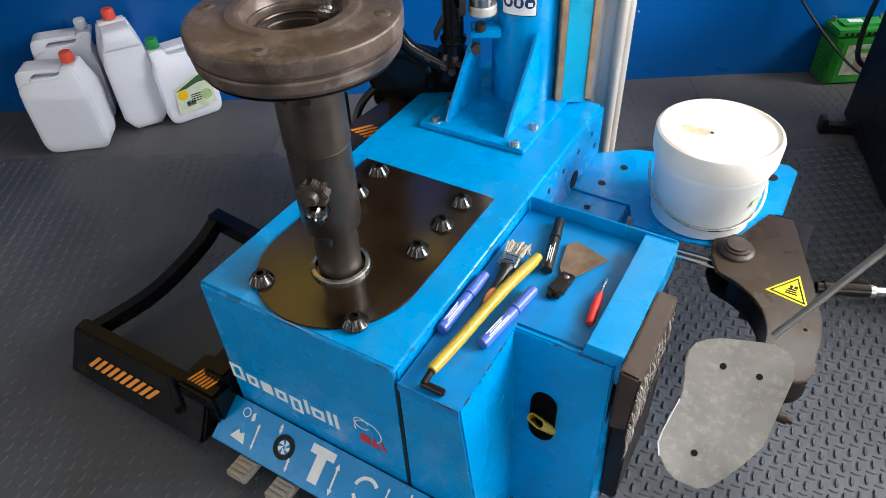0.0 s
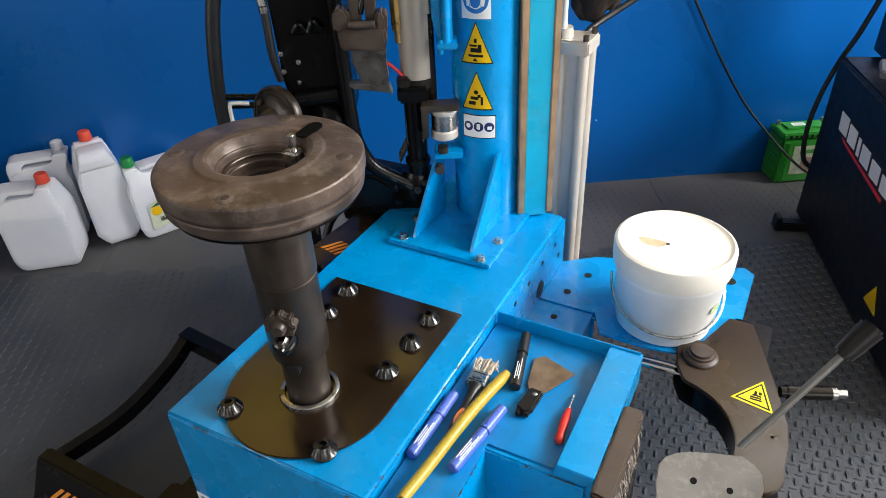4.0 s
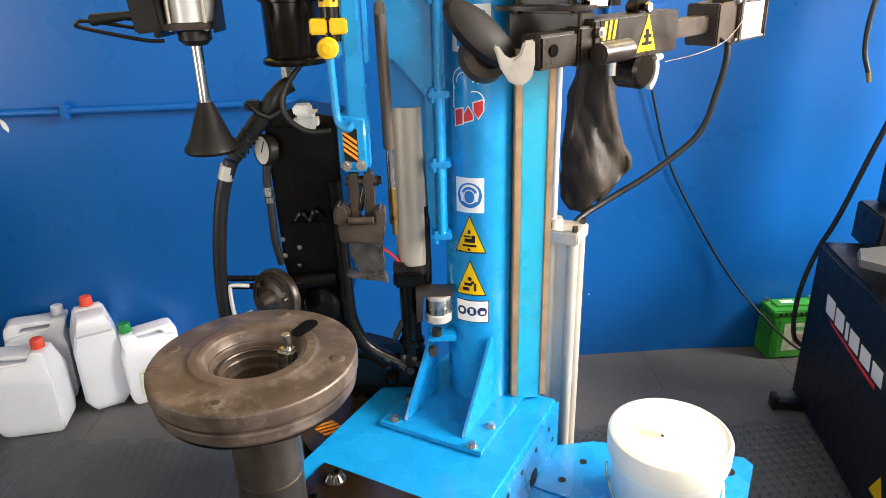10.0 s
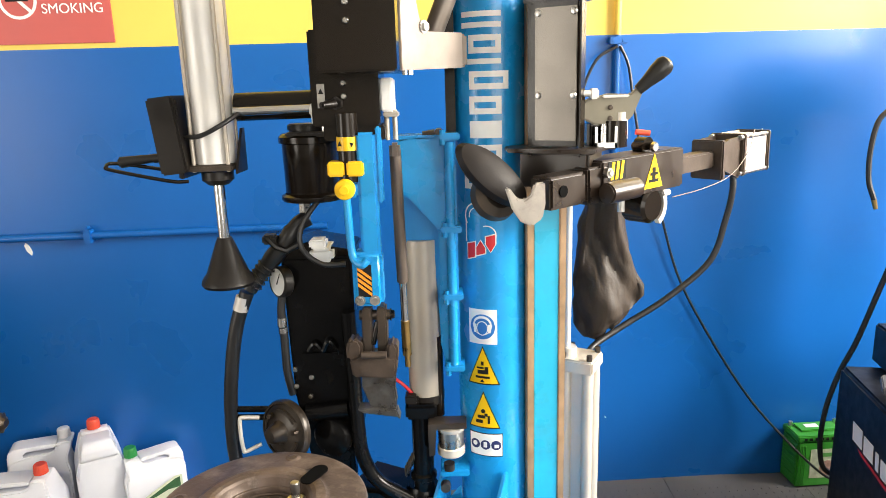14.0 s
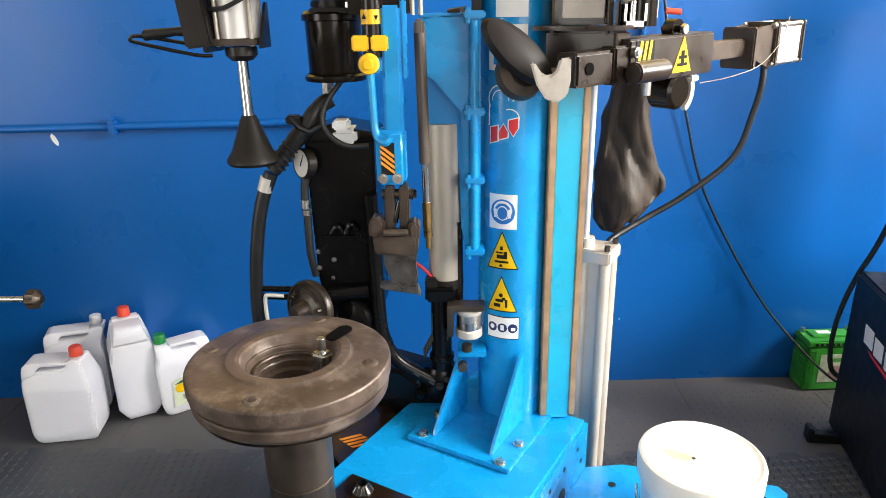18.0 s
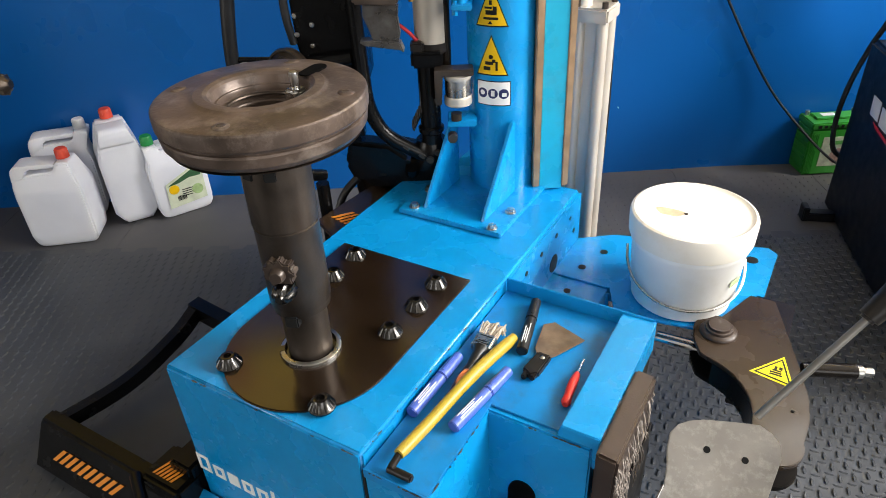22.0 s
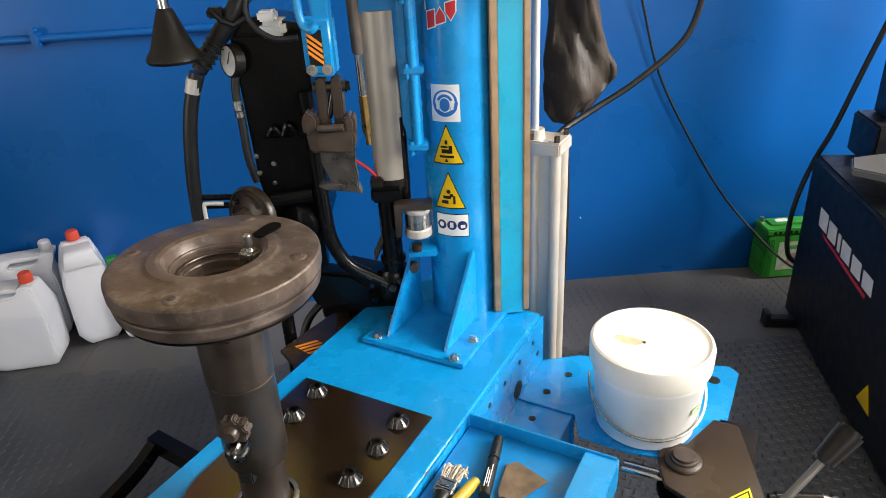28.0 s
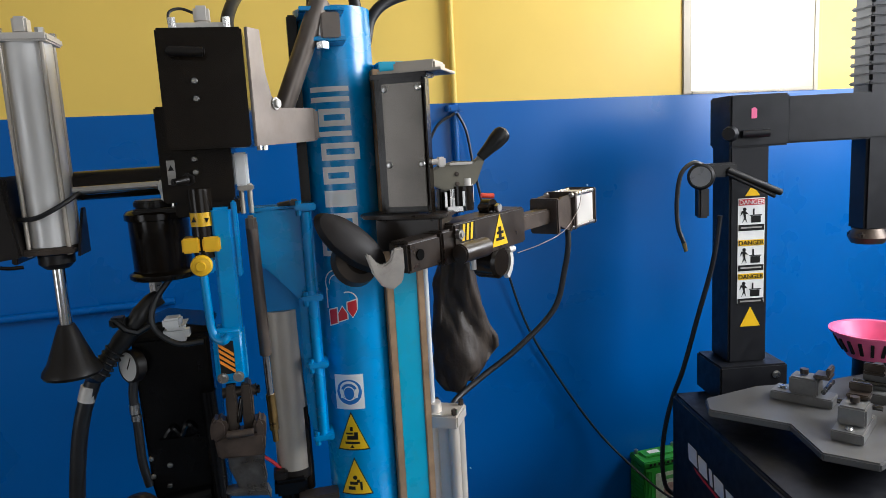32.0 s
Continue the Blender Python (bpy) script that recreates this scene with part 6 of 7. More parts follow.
# locking lever
lev = wpart("locking_lever", prism([(0.356, 1.420), (0.366, 1.400), (0.390, 1.388), (0.431, 1.382), (0.460, 1.400), (0.480, 1.448), (0.486, 1.456), (0.470, 1.458), (0.456, 1.444), (0.413, 1.446), (0.376, 1.437)], 0.012, "xz", 1.487, 0.003), OLIVE_STEEL, tc_, "greenish-grey steel locking lever")
wpart("lever_knob", sweep([(0.470, 1.492, 1.450), (0.486, 1.490, 1.465), (0.504, 1.488, 1.482), (0.516, 1.486, 1.494), (0.522, 1.485, 1.500), (0.525, 1.485, 1.503)], [0.010, 0.0125, 0.0175, 0.0185, 0.0145, 0.006], 18), PLASTIC_BLACK, lev, "black lever knob")
for bx, bz in ((0.418, 1.420), (0.418, 1.400)):
    wpart("lever_screw", lathe([(0, 0.003), (0.0045, 0.002), (0.005, 0)], 12, (bx, 1.4868, bz), (0, -1, 0)), STEEL_DARK, lev)
wpart("lever_clip", joined(box(0.402, 0.452, 1.479, 1.486, 1.438, 1.443, 0.002), box(0.378, 0.395, 1.478, 1.50, 1.436, 1.456, 0.003), cyl((0.362, 1.48, 1.447), (0.378, 1.48, 1.447), 0.006, seg=10)), ALU, lev)
wpart("lever_base", joined(box(0.378, 0.440, 1.495, 1.55, 1.340, 1.396, 0.006), cyl((0.430, 1.50, 1.345), (0.430, 1.50, 1.395), 0.024, seg=18)), BLACK, lev)
wpart("lever_fork", joined(box(0.388, 0.430, 1.475, 1.49, 1.345, 1.355), box(0.388, 0.393, 1.475, 1.49, 1.345, 1.385), box(0.425, 0.430, 1.475, 1.49, 1.345, 1.385), cyl((0.405, 1.483, 1.355), (0.405, 1.483, 1.39), 0.006, seg=10)), STEEL, lev)
wpart("red_tap", cyl((0.471, 1.5, 1.372), (0.498, 1.5, 1.369), 0.0055, seg=10), CAP_RED, lev)
wpart("tap_body", joined(cyl((0.44, 1.50, 1.36), (0.44, 1.50, 1.41), 0.015, seg=16)), ALU, lev)
# arm hoses
wpart("arm_hose", sweep(glide([(0.803, 1.835, 1.25), (0.805, 1.835, 1.20), (0.795, 1.84, 1.13), (0.765, 1.85, 1.02), (0.66, 1.85, 0.925), (0.56, 1.84, 0.865), (0.47, 1.80, 0.825), (0.44, 1.76, 0.81)], 8), 0.0078, 10), HOSE, tc_, "black arm hose")
wpart("arm_wire", sweep(glide([(0.828, 1.79, 1.352), (0.803, 1.76, 1.301), (0.747, 1.72, 1.253), (0.663, 1.66, 1.234), (0.576, 1.59, 1.229)], 8), 0.0011, 6), STEEL_DARK, tc_)
wpart("column_hose", sweep(glide([(0.486, 1.86, 0.78), (0.492, 1.86, 0.55), (0.487, 1.86, 0.30), (0.478, 1.86, 0.03)], 6), 0.008, 8), HOSE, tc_)
# hoses above the column
wpart("loop_hose", sweep(glide([(0.005, 1.47, 1.685), (0.002, 1.50, 1.735), (0.035, 1.585, 1.805), (0.13, 1.60, 1.853), (0.275, 1.60, 1.858), (0.40, 1.60, 1.844), (0.49, 1.61, 1.832), (0.503, 1.64, 1.825), (0.48, 1.665, 1.82), (0.40, 1.66, 1.812), (0.325, 1.64, 1.788), (0.285, 1.63, 1.752), (0.27, 1.63, 1.70)], 8), 0.012, 12), HOSE, tc_, "spiral-wrapped black loop hose")
wpart("top_hose", sweep(glide([(0.158, 1.53, 1.74), (0.165, 1.545, 1.80), (0.190, 1.575, 1.855), (0.212, 1.60, 1.868), (0.236, 1.615, 1.84), (0.250, 1.62, 1.79), (0.256, 1.62, 1.70)], 7), 0.0125, 12), HOSE, tc_)

# black cloth hung behind the arm
bagt = thing("cloth_cover", "black rubberised cloth hanging in folds behind the column", "cloth")
bm = bmesh.new()
rings = []
outline = ((1.235, 0.470, 0.545), (1.19, 0.452, 0.550), (1.14, 0.443, 0.553), (1.09, 0.436, 0.560), (1.04, 0.430, 0.575), (1.00, 0.426, 0.592), (0.965, 0.424, 0.604), (0.93, 0.424, 0.606), (0.90, 0.425, 0.595), (0.87, 0.430, 0.570), (0.848, 0.450, 0.545), (0.838, 0.485, 0.525))
CN = 72
for k, (z, x0, x1) in enumerate(outline):
    ring_ = []
    for i in range(CN):
        a = 2 * math.pi * i / CN
        c_, s_ = math.cos(a), math.sin(a)
        # long folds that drift sideways as they fall, sharper on their crests
        fold = 0.022 + abs(math.sin(1.5 * a + 0.22 * k - 0.4)) ** 0.8 * 0.030 + 0.014 * math.sin(3 * a - 0.8 * k) + 0.0025 * math.sin(7 * a + 1.7 * k)
        ring_.append(bm.verts.new(((x0 + x1) / 2 + (x1 - x0) / 2 * c_, 1.87 + s_ * (0.012 + fold), z + 0.010 * math.sin(2 * a + k) + 0.018 * c_ * (k > 8))))
    rings.append(ring_)
for a_, b_ in zip(rings, rings[1:]):
    for i in range(CN):
        bm.faces.new((a_[i], a_[(i + 1) % CN], b_[(i + 1) % CN], b_[i]))
bm.faces.new(rings[0][::-1])
bm.faces.new(rings[-1])
bmesh.ops.subdivide_edges(bm, edges=bm.edges[:], cuts=2, use_grid_fill=True, smooth=0.6)
bm.normal_update()
creased = [(v, v.normal * (0.012 * (noise.ridged_multi_fractal(v.co * 7.0 + Vector((0, 0, v.co.x * 6)), 0.9, 2.1, 3, 1.0, 2.0) - 0.9))) for v in bm.verts]
for v, d in creased:
    v.co += d
part("folded_cloth", finish(bm), LEATHER, bagt)
part("cloth_hook", sweep([(0.50, 1.86, 1.195), (0.50, 1.84, 1.24), (0.52, 1.70, 1.28)], 0.004, 8), STEEL, bagt)


# ---------------------------------------------------------------- tools in the tray
TZ = 0.4122


def marker(name, a, b, mat, label):
    m = thing(name, label, "marker", M)
    a, b = Vector(a), Vector(b)
    d = (b - a).normalized()
    L = (b - a).length
    part("barrel", cyl(a, a + d * L * 0.60, 0.0103, seg=18, bevel=0.0015), mat, m)
    part("cap", joined(cyl(a + d * L * 0.605, b, 0.0108, 0.0094, 18, 0.0015), box(-0.0022, 0.0022, -L * 0.15, L * 0.12, 0.009, 0.0122, 0.001, turn=Matrix.Translation(a + d * L * 0.80) @ Matrix.Rotation(math.atan2(-d.x, d.y), 4, "Z"))), mat, m)
    n = Vector((-d.y, d.x, 0))
    for k, (u0, u1, v) in enumerate(((0.10, 0.40, 0.003), (0.14, 0.36, -0.0005), (0.10, 0.46, -0.004))):
        part("printed_bar", sweep([a + d * L * u0 + n * v + Vector((0, 0, 0.0097)), a + d * L * u1 + n * v + Vector((0, 0, 0.0097))], 0.001, flat=(0.0016, 0.0016)), WHITE, m)
    return m


marker("marker_pen", (0.433, 0.117, TZ + 0.0108), (0.436, 0.268, TZ + 0.0108), PEN_BLUE, "blue marker pen with white print, lying in tray")
marker("marker_pen", (0.506, 0.121, TZ + 0.0108), (0.528, 0.274, TZ + 0.0108), PEN_BLUE, "blue marker pen with white print, beside yellow tool")
marker("marker_pen", (0.528, 0.327, TZ + 0.0108), (0.494, 0.469, TZ + 0.0108), PLASTIC_BLACK, "black marker pen lying across the tray")
yt = thing("valve_tool", "worn yellow-handled valve tool with black hooked end", "hand tool", M)
part("handle", sweep(glide([(0.467, 0.030, TZ + 0.024), (0.474, 0.10, TZ + 0.022), (0.486, 0.23, TZ + 0.022), (0.502, 0.351, TZ + 0.014)], 6), [0.0085] + [0.0098] * 10 + [0.0105] * 7 + [0.0085], 14), YELLOW_TOOL, yt)
part("hooked_end", joined(cyl((0.467, 0.034, TZ + 0.023), (0.465, 0.010, TZ + 0.014), 0.0058, seg=12, bevel=0.001), cyl((0.458, 0.012, TZ + 0.0078), (0.500, 0.012, TZ + 0.0078), 0.0066, seg=12, bevel=0.002)), BLACK_MATT, yt)
br = thing("paint_brush", "old paint brush with black and orange handle", "brush", M @ Matrix.Translation((0.008, -0.004, 0)))
part("handle", joined(sweep([(0.466, 0.160, TZ + 0.012), (0.467, 0.178, TZ + 0.012), (0.464, 0.215, TZ + 0.012), (0.460, 0.255, TZ + 0.013), (0.457, 0.288, TZ + 0.013), (0.456, 0.300, TZ + 0.013)], [0.007, 0.0105, 0.012, 0.0085, 0.011, 0.016], 14)), PLASTIC_BLACK, br)
part("orange_grip", lathe([(0, 0.003), (0.008, 0.002), (0.010, 0)], 18, (0, 0, 0)), ORANGE_PART, br).matrix_basis = Matrix.Translation((0.464, 0.218, TZ + 0.0225)) @ Matrix.Rotation(radians(4), 4, "Z") @ Matrix.Diagonal((0.7, 2.2, 1, 1))
part("hang_hole", lathe([(0.003, 0.001), (0.0045, 0.003), (0.006, 0.001)], 14, (0.467, 0.172, TZ + 0.0215)), ORANGE_PART, br)
part("ferrule", box(-0.019, 0.019, -0.019, 0.019, -0.009, 0.009, 0.004, turn=Matrix.Translation((0.453, 0.318, TZ + 0.013)) @ Matrix.Rotation(radians(5), 4, "Z")), STEEL, br, "dented steel ferrule")
for k, (y0, w_) in enumerate(((0.308, 0.026), (0.313, 0.018), (0.327, 0.024))):
    part("ferrule_print", box(0.453 - w_ / 2, 0.453 + w_ / 2, y0, y0 + 0.0022, TZ + 0.0219, TZ + 0.0223), PRINT_BLACK, br)
random.seed(8)
bri = bmesh.new()
for k in range(54):
    x, z = random.uniform(-0.016, 0.016), random.uniform(-0.006, 0.007)
    p0 = Vector((0.4515 + x, 0.335, TZ + 0.013 + z))
    reach, side_ = random.uniform(0.022, 0.036), x * 0.25 + random.uniform(-0.003, 0.003)
    curl = random.uniform(-0.010, 0.012)
    add(bri, sweep(glide([p0, p0 + Vector((side_ * 0.6, reach * 0.55, 0.003)), p0 + Vector((side_, reach, 0.003 + random.uniform(-0.002, 0.003))), p0 + Vector((side_ + curl, reach * random.uniform(0.75, 1.0), random.uniform(-0.004, 0.002)))], 3), 0.0013, 5))
part("bristles", bri, BRISTLE, br, "splayed pale bristles")
sr = thing("scraper", "short broad scraper with a rusty blade", "scraper", M @ Matrix.Translation((0.002, -0.012, 0)))
part("blade", prism([(0.553, 0.345), (0.540, 0.365), (0.529, 0.430), (0.545, 0.445), (0.612, 0.422), (0.582, 0.362), (0.573, 0.350)], 0.002, "xy", TZ + 0.004, 0.0006), SCRAPER, sr)
part("handle_stub", joined(prism([(0.545, 0.300), (0.562, 0.290), (0.574, 0.300), (0.577, 0.350), (0.552, 0.352)], 0.014, "xy", TZ + 0.0005, 0.003), box(0.549, 0.557, 0.284, 0.300, TZ + 0.002, TZ + 0.012, 0.002), box(0.562, 0.571, 0.288, 0.302, TZ + 0.002, TZ + 0.012, 0.002)), BLACK_MATT, sr)
part("rivet", lathe([(0, 0.002), (0.004, 0.001), (0.005, 0)], 12, (0.565, 0.338, TZ + 0.0145)), STEEL, sr)
rt = thing("screwdriver", "small red-handled screwdriver lying in the tray", "screwdriver", M)
part("handle", sweep([(0.640, 0.246, TZ + 0.0085), (0.639, 0.252, TZ + 0.0085), (0.637, 0.268, TZ + 0.0085), (0.635, 0.285, TZ + 0.0085), (0.633, 0.305, TZ + 0.0085), (0.632, 0.322, TZ + 0.008)], [0.005, 0.0082, 0.0070, 0.0082, 0.0078, 0.005], 12), RED_TOOL, rt)
part("shank", cyl((0.632, 0.318, TZ + 0.008), (0.628, 0.362, TZ + 0.004), 0.0024, seg=8), STEEL, rt)


# ---------------------------------------------------------------- jerrycans by the wall
def rounded(w, d, r, n=5):
    out = []
    for sx, sy, a0 in ((1, 1, 0), (-1, 1, 90), (-1, -1, 180), (1, -1, 270)):
        out += [(sx * (w / 2 - r) + r * math.cos(radians(a0 + 90 * k / n)), sy * (d / 2 - r) + r * math.sin(radians(a0 + 90 * k / n))) for k in range(n + 1)]
    return out


def moulded(outline, d, r, neck, h, cuts=2, foot=0.22):
    """A blow-moulded hollow: rounded outline and edges, the shoulders sloping in above the neck's foot."""
    pts = outline
    for _ in range(cuts):          # soften the corners
        out = []
        for a, b in zip(pts, pts[1:] + pts[:1]):
            k = min(0.25, 0.012 / max(1e-6, math.hypot(b[0] - a[0], b[1] - a[1])))
            out += [(a[0] + (b[0] - a[0]) * k, a[1] + (b[1] - a[1]) * k), (b[0] + (a[0] - b[0]) * k, b[1] + (a[1] - b[1]) * k)]
        pts = out
    bm = prism(pts, d, "xz", -d / 2)
    rim = [ed for ed in bm.edges if ed.calc_face_angle(0) > radians(60)]
    bmesh.ops.bevel(bm, geom=rim, offset=r, segments=4, affect="EDGES", clamp_overlap=True)
    for z in [0.055] + [neck + (h - neck) * k / 9 for k in range(9)]:
        bmesh.ops.bisect_plane(bm, geom=[*bm.verts, *bm.edges, *bm.faces], plane_co=(0, 0, z), plane_no=(0, 0, 1))
    for v in bm.verts:
        if v.co.z > neck:
            v.co.y *= 1 - 0.52 * ((v.co.z - neck) / (h - neck)) ** 1.15
        elif v.co.z < 0.055:
            v.co.y *= 1 - foot * (1 - v.co.z / 0.055)
    bmesh.ops.triangulate(bm, faces=[f for f in bm.faces if len(f.verts) > 4])
    return bm


def jerrycan(m, w, d, h, cap_mat, cap_label, label, cap_x, neck, handle, foot=0.22):
    """neck: height of the shoulder's foot. handle: (x0, x1) of the grip's two feet."""
    can = thing("jerrycan", label, "jerrycan", m, "jerrycans by the wall")
    f = 1 if cap_x > handle[0] else -1        # the side on which the cap sits
    flip = Matrix.Diagonal((f, 1, 1, 1))
    c, e = abs(cap_x) if f * cap_x > 0 else -abs(cap_x), w / 2
    outline = [(-e + 0.014, 0), (e - 0.022, 0), (e - 0.004, 0.026), (e, neck), (e - 0.012, h * 0.74), (c + 0.026, h * 0.885), (c + 0.022, h * 0.915), (c - 0.022, h * 0.915), (c - 0.027, h * 0.835), (-e + 0.044, h * 0.825), (-e, h * 0.79), (-e, 0.026)]
    shell = moulded(outline, d, 0.013, neck, h, 2, foot)
    body = part("body", finish(turned(shell, flip)), HDPE, can)
    smooth_mesh(body.data, 62)
    body.modifiers.new("normals", "WEIGHTED_NORMAL").keep_sharp = True
    ring = [(-e + 0.001, h * 0.73), (-e + 0.002, h * 0.87), (-e + 0.016, h * 0.912), (c - 0.021, h * 0.905), (c - 0.021, h * 0.868), (-e + 0.050, h * 0.872), (-e + 0.046, h * 0.78)]
    grip = part("grip", finish(turned(moulded(ring, d * 0.94, 0.007, neck, h, 1), flip)), HDPE, can)
    smooth_mesh(grip.data, 62)
    grip.modifiers.new("normals", "WEIGHTED_NORMAL").keep_sharp = True
    cz = h * 0.925
    part("cap", joined(lathe([(0, 0.032), (0.017, 0.032), (0.0195, 0.029), (0.0215, 0.003), (0.0215, 0.0), (0, 0.0)], 28, (cap_x, 0, cz)), *[cyl((cap_x + 0.0208 * math.cos(a), 0.0208 * math.sin(a), cz + 0.002), (cap_x + 0.0195 * math.cos(a), 0.0195 * math.sin(a), cz + 0.028), 0.0007, seg=5) for a in [k * math.pi / 12 for k in range(24)]]), cap_mat, can, cap_label)
    return can


jerrycan(pose(-1.278, 2.135, 0, 0, 0, 10), 0.214, 0.135, 0.328, CAP_RED, "red screw cap", "milky empty jerrycan with red cap, on the mats", 0.058, 0.205, (-0.080, 0.012))
jerrycan(pose(-1.118, 2.300, 0, 0, 0, 121), 0.180, 0.150, 0.395, CAP_RED, "red screw cap", "tall milky jerrycan with red cap, turned end-on", 0.030, 0.240, (-0.075, -0.01), 0.42)
jerrycan(pose(-1.325, 2.318, 0, 0, 0, 20), 0.190, 0.125, 0.352, HDPE, "white screw cap", "milky jerrycan with white cap, behind the others", 0.078, 0.225, (-0.085, 0.03))
canc = jerrycan(pose(-0.945, 2.318, 0, 0, 0, 36), 0.196, 0.105, 0.302, CAP_GREEN, "green screw cap", "white jerrycan with green cap and printed label", -0.064, 0.200, (0.082, -0.018))
lab = part("paper_label", prism([(-0.058, 0.040), (0.078, 0.050), (0.080, 0.182), (0.055, 0.184), (-0.055, 0.135)], 0.001, "xz", -0.0568), material("pale_label_paper", (0.62, 0.68, 0.52), 0.5, vary=0.12, scale=30, bump=0.0), canc, "white label with green and yellow print")
part("label_band", prism([(-0.05, 0.127), (0.055, 0.174), (0.072, 0.177), (0.072, 0.140), (0.030, 0.142), (-0.01, 0.130)], 0.001, "xz", -0.0578), material("dark_green_print", (0.03, 0.10, 0.04), 0.5, vary=0.2, scale=60, bump=0.0), lab)
part("label_fruit", prism(arc(-0.030, 0.110, 0.018, 0, 360, 16)[:-1], 0.001, "xz", -0.0578), YELLOW, lab)
part("label_leaf", prism(arc(0.05, 0.090, 0.02, 0, 360, 14)[:-1], 0.0008, "xz", -0.0578), material("pale_green_print", (0.35, 0.50, 0.22), 0.5, vary=0.2, scale=60, bump=0.0), lab)
for k in range(4):
    part("label_line", box(-0.005, 0.035 - 0.005 * (k % 2), -0.0578, -0.0568, 0.100 - 0.008 * k, 0.103 - 0.008 * k), PRINT_BLACK, lab)
for k in range(9):
    part("barcode_bar", box(-0.025 + 0.0035 * k, -0.0235 + 0.0035 * k + 0.0006 * (k % 3), -0.0578, -0.0568, 0.064, 0.082), PRINT_BLACK, lab)

# ---------------------------------------------------------------- battery
bat = thing("car_battery", "green car battery with vented lid, beside the wall", "battery", pose(1.437, 2.482, 0, 0, 0, 3.5))
bb_ = part("case", box(-0.085, 0.115, -0.050, 0.054, 0, 0.182, 0.006), GREEN, bat)
for k in range(9):
    part("case_rib", box(-0.0885, -0.0845, -0.042, 0.045, 0.018 + 0.017 * k, 0.026 + 0.017 * k, 0.001), GREEN, bb_)
for k in range(5):
    part("case_flute", box(-0.080 + 0.006 * k, -0.0775 + 0.006 * k, -0.0530, -0.0495, 0.01, 0.165), GREEN, bb_)
lidb = part("battery_lid", joined(box(-0.088, 0.118, -0.053, 0.056, 0.182, 0.205, 0.004), box(-0.06, 0.09, -0.02, 0.035, 0.205, 0.212, 0.003)), GREEN, bat)
for x in (-0.07, 0.10):
    part("terminal", cyl((x, 0.035, 0.205), (x, 0.035, 0.222), 0.009, 0.008, 16), STEEL, bat)
for k in range(6):
    part("vent_notch", box(-0.065 + 0.02 * k, -0.055 + 0.02 * k, -0.0545, -0.0528, 0.187, 0.197), PRINT_BLACK, lidb)
bl = part("battery_label", box(-0.035, 0.105, -0.0518, -0.0498, 0.035, 0.150), material("pale_battery_label", (0.50, 0.55, 0.40), 0.5, vary=0.25, scale=40, bump=0.0), bat, "pale printed label")
part("label_bar", joined(box(-0.01, 0.08, -0.0528, -0.0516, 0.120, 0.135)), material("faded_green_bar", (0.10, 0.35, 0.08), 0.5, vary=0.1, scale=60, bump=0.0), bl)
part("label_blot", prism(arc(0.03, 0.075, 0.03, 0, 360, 16)[:-1], 0.001, "xz", -0.0528), material("grey_red_print", (0.40, 0.25, 0.20), 0.5, vary=0.4, scale=60, bump=0.0), bl)
part("lid_sticker", box(-0.03, 0.02, 0.0, 0.025, 0.2121, 0.2128), WHITE, lidb)

# ---------------------------------------------------------------- second machine
M2 = pose(1.345, 2.215, 0, 0, 0, -9.8)
m2_ = thing("second_tyre_changer", "charcoal tyre changer cabinet with column, standing near the wall", "tyre changer", M2)
cab = part("cabinet", box(0, 0.78, -1.0, 0, 0.0, 0.572, 0.012, 3), BENCH_BLACK, m2_, "charcoal powder-coated cabinet")
part("cabinet_foot", joined(box(-0.085, 0.02, -0.13, -0.09, 0.0, 0.030, 0.004), box(-0.10, -0.08, -0.133, -0.087, 0.0, 0.05, 0.003)), BENCH_BLACK, m2_)
part("column_shoe", joined(box(0.11, 0.34, -0.14, 0.05, 0.572, 0.70, 0.006)), BENCH_BLACK, m2_)
part("shoe_bolt", hexbolt((0.30, -0.1405, 0.665), (0, -1, 0), 0.010, 0.006), STEEL, m2_)
col2 = part("column", box(0.155, 0.285, -0.10, 0.03, 0.70, 1.585, 0.006), BENCH_BLACK, m2_, "charcoal square column with warning labels")
part("beam", joined(box(0.150, 0.345, -0.11, 0.04, 1.42, 1.585, 0.006), box(0.345, 0.70, -0.095, 0.025, 1.425, 1.575, 0.006)), BENCH_BLACK, m2_, "charcoal swing beam")
part("beam_emblem", prism([(0.218, 1.510), (0.236, 1.510), (0.236, 1.538), (0.228, 1.545), (0.218, 1.540)], 0.001, "xz", -0.1112), PINK, m2_)
part("beam_pin", joined(cyl((0.185, -0.115, 1.462), (0.27, -0.125, 1.462), 0.012, seg=14), lathe([(0, 0.03), (0.02, 0.03), (0.026, 0.0), (0, 0)], 10, (0.15, -0.11, 1.465), (-0.6, -0.8, 0))), BENCH_BLACK, m2_)
vs_ = part("vertical_shaft", box(0.62, 0.70, -0.09, 0.0, 1.12, 1.90, 0.008), BENCH_BLACK, m2_)
for k in range(9):
    part("bellows_fold", box(0.612, 0.708, -0.098, 0.008, 1.60 + 0.03 * k, 1.612 + 0.03 * k, 0.004), BENCH_BLACK, vs_)
part("shaft_bar", cyl((0.715, -0.06, 1.12), (0.715, -0.06, 1.45), 0.012, seg=14), CHROME, m2_)
part("mount_foot", joined(lathe([(0, 0), (0.05, 0), (0.06, 0.02), (0.045, 0.05), (0, 0.05)], 24, (0.66, -0.05, 1.075)), box(0.61, 0.75, -0.09, -0.01, 1.09, 1.115, 0.006)), STEEL_DARK, m2_)
